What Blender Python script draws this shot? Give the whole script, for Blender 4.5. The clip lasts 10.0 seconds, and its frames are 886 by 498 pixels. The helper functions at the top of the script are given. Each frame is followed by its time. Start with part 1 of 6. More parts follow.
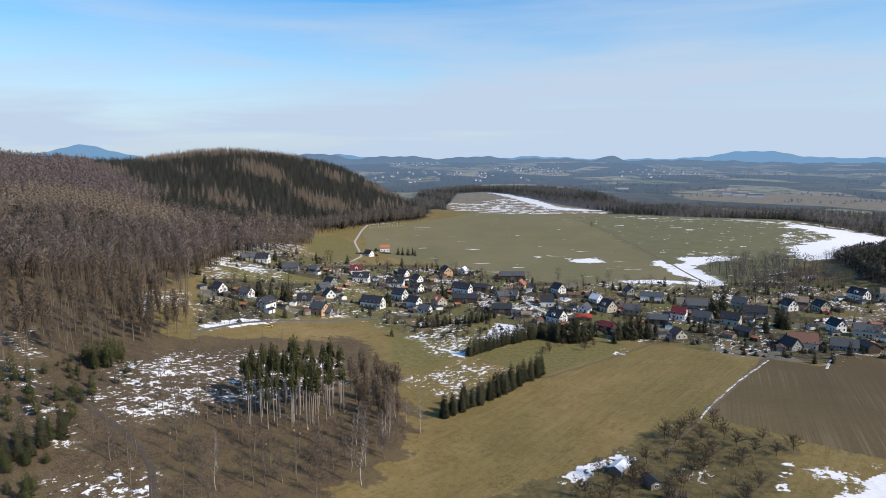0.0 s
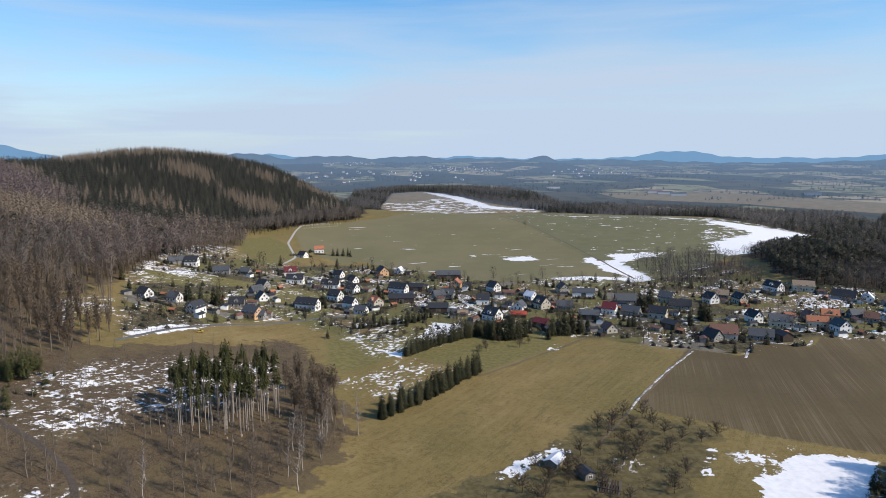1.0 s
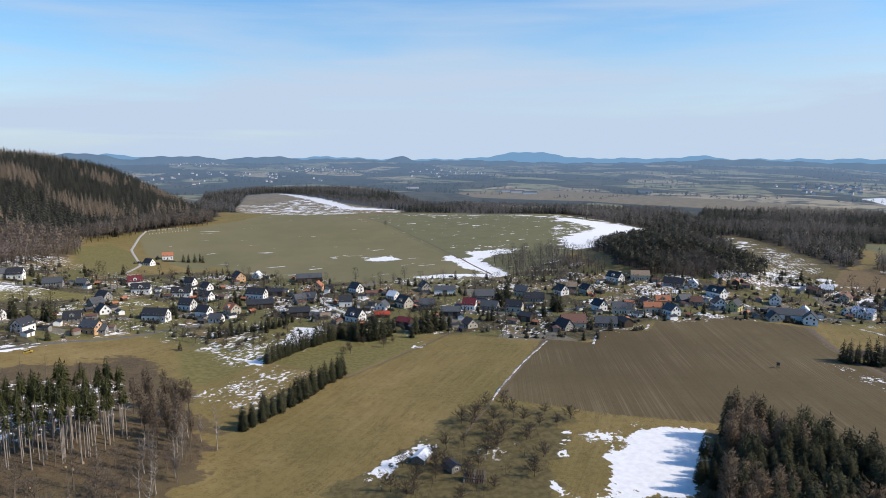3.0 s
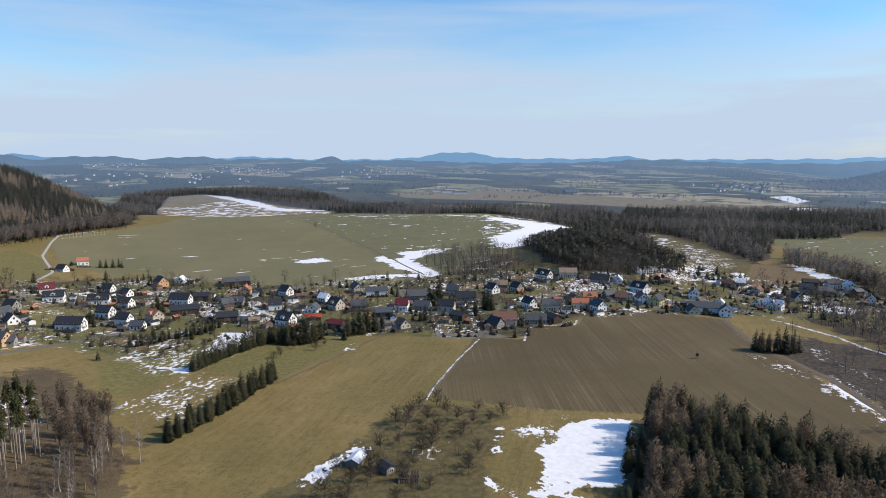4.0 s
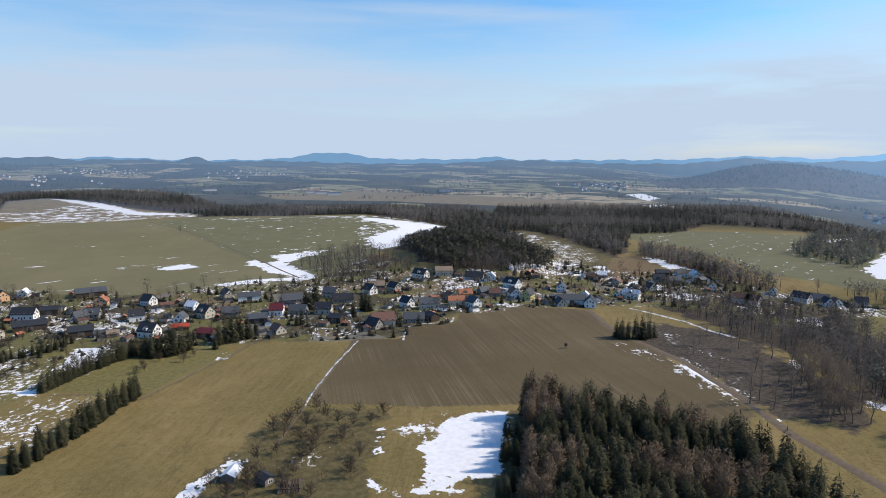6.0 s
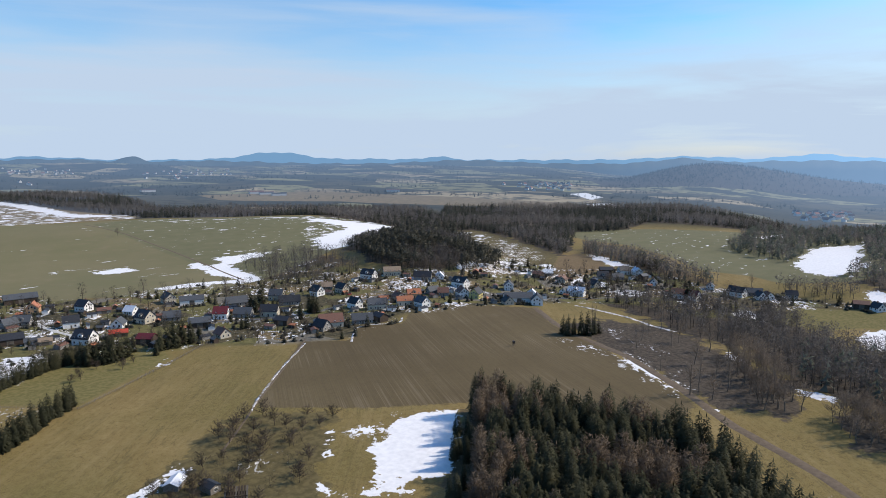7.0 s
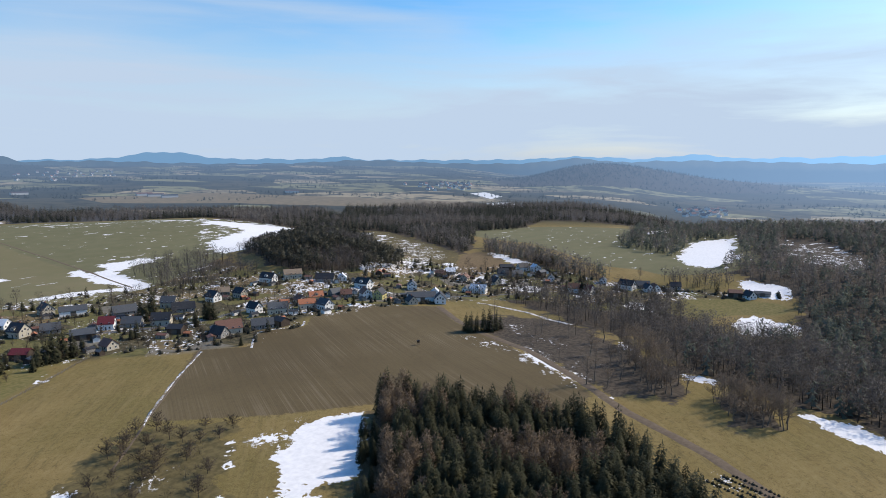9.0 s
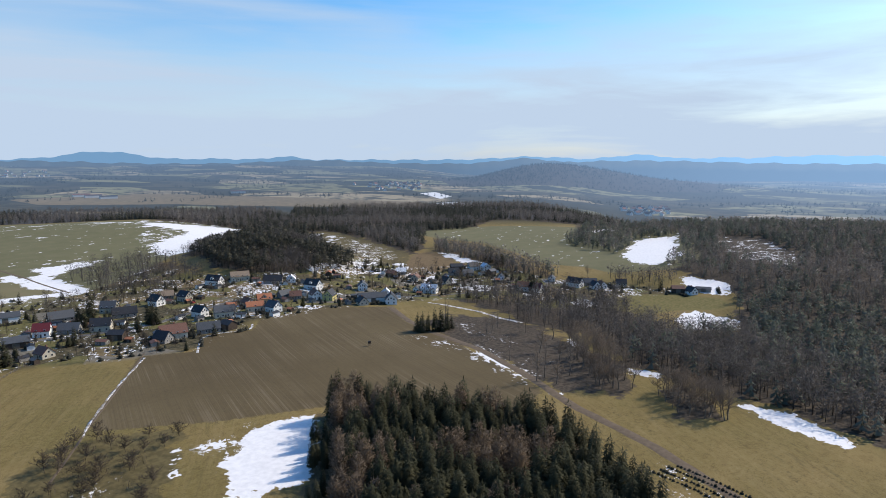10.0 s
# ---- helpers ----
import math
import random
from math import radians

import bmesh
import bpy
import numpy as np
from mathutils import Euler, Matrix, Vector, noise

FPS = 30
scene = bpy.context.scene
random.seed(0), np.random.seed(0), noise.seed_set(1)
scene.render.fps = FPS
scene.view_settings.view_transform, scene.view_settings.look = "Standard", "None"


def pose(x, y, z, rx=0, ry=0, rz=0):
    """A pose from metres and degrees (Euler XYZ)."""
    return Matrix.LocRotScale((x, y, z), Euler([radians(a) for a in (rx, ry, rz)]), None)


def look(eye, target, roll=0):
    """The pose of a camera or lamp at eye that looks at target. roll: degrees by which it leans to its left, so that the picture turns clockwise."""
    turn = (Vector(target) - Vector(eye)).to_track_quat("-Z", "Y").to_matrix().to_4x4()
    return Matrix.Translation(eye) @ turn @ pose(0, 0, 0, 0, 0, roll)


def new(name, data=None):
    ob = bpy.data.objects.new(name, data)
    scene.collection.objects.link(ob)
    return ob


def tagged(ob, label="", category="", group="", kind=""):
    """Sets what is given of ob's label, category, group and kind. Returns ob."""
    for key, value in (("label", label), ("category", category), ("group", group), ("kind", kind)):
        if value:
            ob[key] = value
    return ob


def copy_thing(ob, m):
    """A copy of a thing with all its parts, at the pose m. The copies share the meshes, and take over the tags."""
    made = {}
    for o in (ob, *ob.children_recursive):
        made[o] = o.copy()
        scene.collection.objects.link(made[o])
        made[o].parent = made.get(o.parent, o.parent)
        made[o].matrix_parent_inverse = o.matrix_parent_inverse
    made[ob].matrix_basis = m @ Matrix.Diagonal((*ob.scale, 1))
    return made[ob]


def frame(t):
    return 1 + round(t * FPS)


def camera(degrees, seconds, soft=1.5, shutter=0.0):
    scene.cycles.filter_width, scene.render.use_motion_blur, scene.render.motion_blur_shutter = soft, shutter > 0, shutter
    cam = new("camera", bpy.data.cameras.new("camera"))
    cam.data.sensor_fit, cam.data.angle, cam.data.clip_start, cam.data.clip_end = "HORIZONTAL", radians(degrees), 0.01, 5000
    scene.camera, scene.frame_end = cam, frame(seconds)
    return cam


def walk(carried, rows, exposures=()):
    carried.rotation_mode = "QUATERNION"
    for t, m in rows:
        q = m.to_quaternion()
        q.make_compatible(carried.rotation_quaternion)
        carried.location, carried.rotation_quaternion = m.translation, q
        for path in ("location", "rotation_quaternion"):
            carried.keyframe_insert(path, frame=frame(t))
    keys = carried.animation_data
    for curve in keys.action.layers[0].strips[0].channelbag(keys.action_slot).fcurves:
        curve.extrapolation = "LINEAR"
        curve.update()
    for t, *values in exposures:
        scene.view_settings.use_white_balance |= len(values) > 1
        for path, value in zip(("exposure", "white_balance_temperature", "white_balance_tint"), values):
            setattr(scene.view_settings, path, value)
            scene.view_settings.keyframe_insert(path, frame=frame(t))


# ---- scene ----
cam = camera(69.1, 10.0, soft=0.5)
EYE_Z = 108.0
# the aircraft hovers and turns to the right: seconds, bearing and downward tilt
TURN = [(0.0, 0.0, 7.89), (0.5, -2.96, 7.90), (1.0, -5.77, 7.91), (1.5, -8.85, 7.91), (2.0, -11.77, 7.90), (2.5, -15.02, 7.88), (4.0, -24.31, 7.84), (4.5, -27.44, 7.82), (5.0, -30.15, 7.81),
        (5.5, -32.86, 7.80), (7.0, -40.05, 7.81), (7.5, -42.36, 7.81), (8.0, -44.44, 7.81), (8.5, -46.66, 7.80), (9.0, -48.78, 7.80), (9.5, -51.11, 7.80), (10.0, -53.23, 7.81)]
walk(cam, [(t, pose(0, 0, EYE_Z, 90 - down, 0, a)) for t, a, down in TURN], [(0.0, 0.0), (10.0, 0.0)])

# ---- light ----
SUN_AZ, SUN_EL = 117.0, 38.0      # degrees clockwise from +y, and over the horizon
world = bpy.data.worlds.new("sky")
scene.world = world
world.use_nodes = True
wt = world.node_tree
sky = wt.nodes.new("ShaderNodeTexSky")
sky.sky_type = "NISHITA"
sky.sun_disc = False
sky.sun_elevation, sky.sun_rotation = radians(SUN_EL), radians(SUN_AZ)
sky.air_density, sky.dust_density, sky.ozone_density, sky.altitude = 1.0, 1.2, 2.0, 300
SKY_STRENGTH = 0.13
bg = wt.nodes["Background"]
bg.inputs["Strength"].default_value = SKY_STRENGTH
# thin high cloud: a pale veil low down, thinning out into soft streaks overhead
def wnode(kind, **inputs):
    n = wt.nodes.new(kind)
    for key, v in inputs.items():
        if isinstance(v, bpy.types.NodeSocket):
            wt.links.new(v, n.inputs[key.replace("_", " ")])
        else:
            n.inputs[key.replace("_", " ")].default_value = v
    return n


tc = wnode("ShaderNodeTexCoord")
sep = wnode("ShaderNodeSeparateXYZ", Vector=tc.outputs["Generated"])
mp = wnode("ShaderNodeMapping", Vector=tc.outputs["Generated"], Rotation=(0, 0, radians(20)), Scale=(0.9, 1.4, 9.0))
cn = wnode("ShaderNodeTexNoise", Vector=mp.outputs[0], Scale=1.5, Detail=6.0, Roughness=0.5, Distortion=0.5)
mp2 = wnode("ShaderNodeMapping", Vector=tc.outputs["Generated"], Rotation=(0, 0, radians(-12)), Scale=(1.5, 3.0, 22.0))
cs = wnode("ShaderNodeTexNoise", Vector=mp2.outputs[0], Scale=1.6, Detail=8.0, Roughness=0.6, Distortion=0.8)
grad = wnode("ShaderNodeMapRange", Value=sep.outputs["Z"], From_Min=0.01, From_Max=0.25, To_Min=0.98, To_Max=0.08)
cm = wnode("ShaderNodeMapRange", Value=cn.outputs["Fac"], From_Min=0.36, From_Max=0.64, To_Min=-0.22, To_Max=0.28)
ck = wnode("ShaderNodeMapRange", Value=cs.outputs["Fac"], From_Min=0.42, From_Max=0.72, To_Min=-0.03, To_Max=0.12)
add = wnode("ShaderNodeMath")
wt.links.new(grad.outputs[0], add.inputs[0])
wt.links.new(cm.outputs[0], add.inputs[1])
add2 = wnode("ShaderNodeMath")
add2.use_clamp = True
wt.links.new(add.outputs[0], add2.inputs[0])
wt.links.new(ck.outputs[0], add2.inputs[1])
for bank_az, amount in ((21.0, 0.15), (92.0, 0.18)):
    facing = wt.nodes.new("ShaderNodeVectorMath")
    facing.operation = "DOT_PRODUCT"
    wt.links.new(tc.outputs["Generated"], facing.inputs[0])
    facing.inputs[1].default_value = (math.sin(radians(bank_az)), math.cos(radians(bank_az)), 0)
    frayed = wnode("ShaderNodeMath")
    frayed.operation = "MULTIPLY_ADD"
    wt.links.new(cn.outputs["Fac"], frayed.inputs[0])
    frayed.inputs[1].default_value = 0.16
    wt.links.new(facing.outputs["Value"], frayed.inputs[2])
    bank = wnode("ShaderNodeMapRange", Value=frayed.outputs[0], From_Min=0.93, From_Max=1.06, To_Min=0.0, To_Max=amount)
    joined_veil = wnode("ShaderNodeMath")
    joined_veil.use_clamp = True
    wt.links.new(add2.outputs[0], joined_veil.inputs[0])
    wt.links.new(bank.outputs[0], joined_veil.inputs[1])
    add2 = joined_veil
deep = wnode("ShaderNodeHueSaturation", Saturation=1.5, Value=1.45, Color=sky.outputs[0])
mix = wt.nodes.new("ShaderNodeMix")
mix.data_type = "RGBA"
wt.links.new(add2.outputs[0], mix.inputs["Factor"])
wt.links.new(deep.outputs[0], mix.inputs["A"])
mix.inputs["B"].default_value = (4.1, 5.05, 6.35, 1)
wt.links.new(mix.outputs["Result"], bg.inputs["Color"])

sun = new("sun", bpy.data.lights.new("sun", "SUN"))
sun.data.energy, sun.data.angle, sun.data.color = 4.6, radians(0.6), (1.0, 0.89, 0.74)
sun.matrix_world = look((0, 0, 0), (-math.sin(radians(SUN_AZ)) * math.cos(radians(SUN_EL)), -math.cos(radians(SUN_AZ)) * math.cos(radians(SUN_EL)), -math.sin(radians(SUN_EL))))

# ---- the lie of the land ----
def smooth(a, b, v):
    u = np.clip((v - a) / (b - a), 0, 1)
    return u * u * (3 - 2 * u)


def bump(x, y, az, r, amp, across, along=None):
    """A rounded hill at a bearing and distance, its widths across and along the line of sight."""
    a = radians(az)
    u, v = x * math.cos(a) - y * math.sin(a), x * math.sin(a) + y * math.cos(a) - r
    return amp * np.exp(-(u / across) ** 2 / 2 - (v / (along or across)) ** 2 / 2)


def height(x, y):
    """The land's height over the village, in metres."""
    x, y = np.asarray(x, float) / 1.2, np.asarray(y, float) / 1.2
    r = np.hypot(x, y)
    az = np.degrees(np.arctan2(x, y))
    d = 5 - x - 0.06 * y
    d = 30 * np.logaddexp(0, d / 30) - 20
    d = np.maximum(d, 0)
    d = 430 - 60 * np.logaddexp(0, (430 - d) / 60)
    d = np.maximum(d, 0)
    hill = (0.17 * d + 0.00012 * d * d) * (1 - smooth(1150, 1800, r)) * (1 - smooth(100, 160, np.abs(az)) * 0.7)
    z = hill + bump(x, y, -17, 1200, 38, 130, 230) + bump(x, y, -10, 1200, 26, 95, 200)
    z = z - bump(x, y, -26, 1170, 17, 82, 260) + bump(x, y, -37, 1100, 6, 60, 200) + bump(x, y, -8.5, 1200, 7, 40, 160)
    z = z + 15 * smooth(540, 880, r) * (1 - smooth(900, 1080, r)) * smooth(-12, -2, az) * (1 - smooth(28, 40, az))
    z = z + bump(x, y, 38.0, 580, 19, 50, 60) + bump(x, y, 6, 1450, 14, 200, 160)
    z = z + bump(x, y, 88, 800, 16, 160, 150) - bump(x, y, 80, 420, 9, 160, 60)
    z = z + 0.9 * np.sin(x / 37 + 1.3) * np.sin(y / 45 + 0.4) * smooth(60, 200, r) * (1 - smooth(1000, 1500, r))
    far = np.maximum(r - 1400, 0)
    east = smooth(46, 57, az)
    z = z + 0.0262 * far * (1 - 0.92 * east) - 22 * smooth(840, 1150, r) * smooth(60, 72, az) * (1 - smooth(100, 130, az)) + (1 - 0.6 * east) * smooth(1500, 3000, r) * (7 * np.sin(x / 310 + 2 * np.sin(y / 530)) * np.sin(y / 270 + 0.7) + 4 * np.sin(x / 140 + y / 190) * np.sin(y / 120))
    z = z + bump(x, y, 61.3, 2550, 60, 165, 240) + bump(x, y, 67, 2600, 40, 170, 240) + bump(x, y, 74, 2550, 26, 220, 200)
    z = z + bump(x, y, -2, 3300, 22, 420, 200) + bump(x, y, 13, 3500, 20, 300, 200)
    return z * 1.2
# ---- plan: outlines of fields, woods, snow and ways, in metres ----
BIG_FIELD = [(-106, 833), (-104, 876), (-52, 929), (14, 995), (57, 1085), (226, 1062), (371, 1021), (556, 917), (595, 827), (361, 631), (266, 567), (224, 538), (175, 536), (84, 567), (21, 626), (-39, 705), (-14, 676), (-38, 663), (-87, 736)]
GREEN_FIELD = [(204, 1025), (263, 1054), (371, 1021), (476, 976), (556, 917), (595, 827), (361, 631), (266, 567), (224, 538), (236, 567)]
EAST_FIELD = [(745, 587), (830, 602), (890, 560), (940, 470), (960, 400), (988, 325), (867, 258), (703, 203), (650, 212), (620, 244), (629, 267), (624, 313), (682, 384), (732, 465), (726, 527)]
NORTH_LAWN = [(-159, 751), (-129, 795), (-93, 731), (-88, 645), (-106, 613), (-137, 659)]
PADDOCKS = [(-32, 376), (-9, 393), (33, 421), (61, 381), (110, 385), (107, 361), (52, 313), (36, 326), (14, 347), (-19, 318), (-28, 333)]
GARDEN_LAWN = [(-183, 495), (-147, 526), (-94, 519), (-101, 502), (-132, 487), (-170, 472)]
PLOUGH = [(111, 260), (177, 345), (202, 326), (225, 356), (249, 338), (269, 357), (318, 355), (359, 319), (328, 276), (312, 227), (281, 168), (264, 138), (235, 131), (201.7, 146.3), (199, 194), (183, 206), (150, 225)]
FAR_FIELD = [(1, 1341), (40, 1761), (121, 1812), (207, 1617), (275, 1448), (355, 1317), (316, 1269), (182, 1295), (46, 1307)]
TAN_FIELD = [(512, 430), (563, 465), (601, 469), (580, 419), (539, 387), (497, 380), (474, 388), (488, 409)]
VILLAGE = [(-186, 505), (-190, 605), (-125, 629), (-80, 623), (-37, 656), (9, 645), (107, 552), (184, 564), (229, 536), (327, 609), (332, 505), (379, 454), (496, 489), (496, 417), (553, 370), (534, 281), (487, 255), (440, 292), (370, 334), (264, 358), (207, 332), (182, 338), (135, 372), (108, 378), (59, 394), (-19, 379), (-62, 421), (-99, 386), (-135, 346), (-162, 417)]
WEST_FLOOR = [(-171, 809), (-142, 717), (-182, 534), (-181, 448), (-198, 407), (-139, 318), (-111, 337), (-48, 370), (-27, 315), (-13, 262), (-10.0, 245.0), (-32.8, 190.6), (-35.1, 165.8), (-109.1, 147.2), (-147.1, 123.4), (-225.5, 82.1), (-1015, 369), (-771, 919), (-575, 1579), (0, 1500), (-30, 993)]
GROVE = [(177, 196), (163.4, 185.9), (130.5, 152.4), (113.3, 134.1), (88.3, 98.1), (122.8, 54.7), (170.2, 58.6), (168.1, 43.0), (188.0, 64.8), (206.6, 90.1), (217.2, 113.8), (215.4, 133.6), (195.1, 170.7), (183, 192)]
EAST_WOOD = [(631, 181), (575, 123), (471, 95), (421, 123), (370, 141), (325, 119), (321, 92), (309, 63), (302, 39), (287, 4), (300, -10), (356, -50), (1248, -175), (1123, 198), (987, 439), (755, 368)]
ORCHARD_FLOOR = [(88.9, 243.1), (110, 251), (136, 231), (112.6, 206.0), (94.6, 170.7), (15.6, 171.5), (21.3, 196.4), (43.5, 216.6)]
SNOW = []
SNOW.append([(153, 209), (165, 207), (178, 202), (166, 187), (152, 175), (137, 159), (121, 168), (120, 158), (111, 164), (115, 172), (123, 184), (126, 194), (135, 196), (144, 206)])
SNOW.append([(124.0, 216.9), (120.6, 210.2), (115.1, 202.1), (109.5, 196.6), (109.7, 198.9), (115.9, 205.6)])
SNOW.append([(129.4, 211.0), (134.6, 209.7), (137.7, 203.3), (132.2, 204.3)])
SNOW.append([(488, 910), (526, 884), (563, 859), (592, 819), (527, 759), (473, 713), (420, 659), (382, 642), (368, 654), (383, 696), (399, 740), (441, 768), (495, 796), (487, 836), (476, 886)])
SNOW.append([(275, 1025), (432, 971), (533, 887), (525, 874), (427, 958), (272, 1015)])
SNOW.append([(302, 204), (305, 196), (288, 170), (277, 151), (278, 158), (286, 178)])
SNOW.append([(254, 691), (297, 694), (322, 692), (304, 670), (277, 664), (253, 640), (254, 594), (248, 549), (235, 550), (223, 594), (219, 662), (231, 682), (236, 642), (251, 667)])
SNOW.append([(156, 571), (197, 569), (241, 564), (251, 551), (234, 547), (161, 557)])
SNOW.append([(134, 695), (164, 696), (180, 680), (157, 667), (141, 672)])
SNOW.append([(96, 714), (126, 718), (105, 700)])
SNOW.append([(452, 429), (477, 430), (465, 417), (447, 419)])
SNOW.append([(476, 417), (492, 419), (480, 406), (468, 407)])
SNOW.append([(475, 378), (487, 378), (476, 362), (462, 363)])
SNOW.append([(480, 355), (492, 355), (478, 339), (466, 341)])
SNOW.append([(456, 316), (475, 323), (490, 317), (487, 303), (467, 301)])
SNOW.append([(465, 271), (487, 277), (481, 271)])
SNOW.append([(344, 435), (352, 434), (340, 421), (335, 423)])
SNOW.append([(384, 441), (408, 443), (398, 433)])
SNOW.append([(378, 419), (383, 410), (370, 407)])
SNOW.append([(466, 465), (497, 455), (482, 445), (458, 451)])
SNOW.append([(118, 1784), (171, 1714), (228, 1558), (254, 1421), (342, 1335), (242, 1357), (189, 1543)])
SNOW.append([(688, 266), (823, 295), (878, 265), (702, 205), (650, 212), (648, 241)])
SNOW.append([(881, 402), (947, 399), (989, 397), (918, 373), (880, 384)])
SNOW.append([(617, 179), (606, 134), (567, 126), (568, 148), (579, 165)])
SNOW.append([(488, 145), (516, 138), (506, 103), (482, 98), (452, 126)])
SNOW.append([(299, 61), (300, 38), (280, 11), (275, 16), (282, 40)])
SNOW.append([(321, 119), (322, 101), (313, 98), (311, 112)])
SNOW.append([(482, 231), (497, 220), (487, 205), (467, 211)])
SNOW.append([(468, 328), (494, 307), (480, 296), (454, 312)])
SNOW.append([(499, 439), (513, 435), (493, 409), (480, 415)])
SNOW.append([(488, 277), (488, 263), (474, 264)])
SNOW.append([(-136, 349), (-120, 376), (-98, 388), (-98, 382), (-113, 364), (-131, 343)])
SNOW.append([(25, 384), (35, 418), (54, 408), (54, 398), (34, 372), (26, 371)])
SNOW.append([(-2, 356), (13, 352), (11, 342), (1, 350)])
SNOW.append([(42, 210), (53, 219), (66, 226), (72, 222), (60, 219), (50, 211), (42, 204)])
SNOW.append([(98, 172), (97, 181), (100, 184), (99, 174), (104, 169), (115, 170), (124, 158), (118, 160), (108, 166)])
SNOW.append([(599, 455), (605, 444), (578, 398), (569, 374), (554, 387), (572, 422)])
SNOW.append([(1601, 1290), (1701, 1302), (1572, 1141), (1457, 1097)])
SNOW.append([(1314, 1003), (1396, 990), (1266, 858), (1204, 878)])
SNOW.append([(131.7, 211.1), (137.6, 205.7), (134.9, 203.6), (129.8, 207.3)])
SNOW.append([(131.8, 211.0), (138.1, 207.0), (134.7, 204.6), (129.5, 208.7)])
SNOW.append([(362, 175), (351, 158), (334, 144), (345, 159)])
SNOW.append([(266, 136), (263, 126), (261, 125), (263, 135)])
SNOW.append([(94, 351), (106, 361), (105, 355), (95, 346)])
SNOW_BROKEN = []
SNOW_BROKEN.append([(335, 230), (340, 203), (330, 205)])
SNOW_BROKEN.append([(322, 212), (333, 187), (323, 192)])
SNOW_BROKEN.append([(302, 180), (304, 153), (300, 168)])
SNOW_BROKEN.append([(348, 252), (359, 232), (345, 236)])
SNOW_BROKEN.append([(-149, 271), (-130, 296), (-105, 318), (-54, 324), (-44, 285), (-68, 261), (-81.9, 245.2), (-112.5, 216.5), (-132, 227)])
SNOW_BROKEN.append([(-19, 303), (-15, 313), (-7, 323), (10, 332), (18, 335), (35, 319), (27, 313), (13, 292), (-1, 281)])
SNOW_BROKEN.append([(37, 206), (43, 212), (55, 221), (67, 227), (74, 221), (60, 218), (49, 208), (42, 203)])
SNOW_BROKEN.append([(85, 215), (96, 214), (98, 206), (88, 206)])
SNOW_BROKEN.append([(-196, 395), (-169, 415), (-142, 385), (-168, 343)])
SNOW_BROKEN.append([(-114.2, 176.4), (-98.9, 188.6), (-82.7, 187.2), (-76.4, 175.7), (-105.3, 164.0)])
SNOW_BROKEN.append([(129.5, 212.1), (155, 213), (142.6, 194.4), (124.8, 191.3)])
SNOW_BROKEN.append([(634, 765), (672, 720), (605, 551), (546, 470), (492, 447), (438, 437), (549, 587)])
SNOW_BROKEN.append([(1, 1476), (94, 1529), (159, 1598), (241, 1414), (346, 1308), (194, 1090), (65, 1072)])
SNOW_BROKEN.append([(307, 210), (311, 199), (280, 148), (267, 148), (276, 171), (287, 193)])
SNOW_BROKEN.append([(216.3, 70.3), (223.2, 66.6), (209.9, 35.8), (199.6, 50.1)])
SNOW_BROKEN.append([(-15, 380), (30, 393), (50, 381), (11, 337), (-8, 352)])
SNOW_BROKEN.append([(-180, 252), (-166, 252), (-152, 233), (-160, 223)])
SNOW_BROKEN.append([(302, 255), (312, 227), (296, 211), (296, 228)])
SNOW_BROKEN.append([(156, 578), (232, 544), (219, 525), (153, 564)])
SNOW_BROKEN.append([(-210, 619), (-162, 695), (-127, 640), (-179, 571)])
SNOW_BROKEN.append([(508, 967), (594, 856), (478, 686), (364, 644), (389, 737)])
SNOW_BROKEN.append([(-381, 553), (-360, 565), (-318, 548), (-284, 490), (-282, 432), (-310, 452), (-345, 510)])
SNOW_BROKEN.append([(-200, 283), (-196, 296), (-176, 276), (-170, 258)])
SNOW_BROKEN.append([(-152, 214), (-150, 227), (-132, 215), (-118, 195), (-127, 194)])
EAST_CLEARING = [(885, 212), (862, 158), (745, 92), (700, 98), (716, 150), (800, 192)]
SNOW_BROKEN.append(EAST_CLEARING)
FARM_TRACK = [(196.9, 11.6), (213.2, 41.5), (234.0, 74.3), (254, 119), (277, 152), (306, 202), (319, 245), (332, 277), (359, 319)]
MEADOW_TRACK = [(83.8, 228.4), (98, 245), (113, 264), (139, 295), (167, 329), (182, 348)]
FOREST_PATH = [(-76.2, 156.2), (-88.4, 185.2), (-95.7, 197.6), (-108.2, 209.8), (-125.3, 222.2), (-140, 230), (-173, 242)]
LANE_WEST = [(-134, 333), (-118, 369), (-93, 392), (-67, 403), (-33, 434), (-2, 455)]
MAIN_STREET = [(152, 431), (180, 416), (215, 404), (253, 412), (296, 419), (343, 384), (381, 347), (420, 324), (467, 301)]
HILL_LANE = [(-178, 521), (-126, 535), (-89, 544), (-42, 566)]
FIELD_LANE = [(-93, 617), (-86, 676), (-106, 764), (-107, 841), (-104, 883), (-68, 920)]
LOOP_LANE = [(83, 525), (71, 526), (63, 512), (62, 490), (67, 466), (76, 441)]
FIELD_PATH = [(195, 1025), (219, 899), (232, 755), (237, 657), (233, 559)]
HEDGE_A = [(0, 262), (17, 279), (33, 297), (52, 318)]
HEDGE_B = [(15, 345), (31, 362), (51, 377), (70, 386)]
HEDGE_C = [(-15, 403), (2, 409), (29, 421), (37, 433)]
FENCE = [(51, 309), (77, 329), (104, 352), (134, 380)]
DARK_WOOD = [(-31, 976), (-112, 880), (-174, 808), (-245, 724), (-321, 724), (-480, 831), (-680, 1131), (-583, 1601), (-281, 1595), (-96, 1377)]
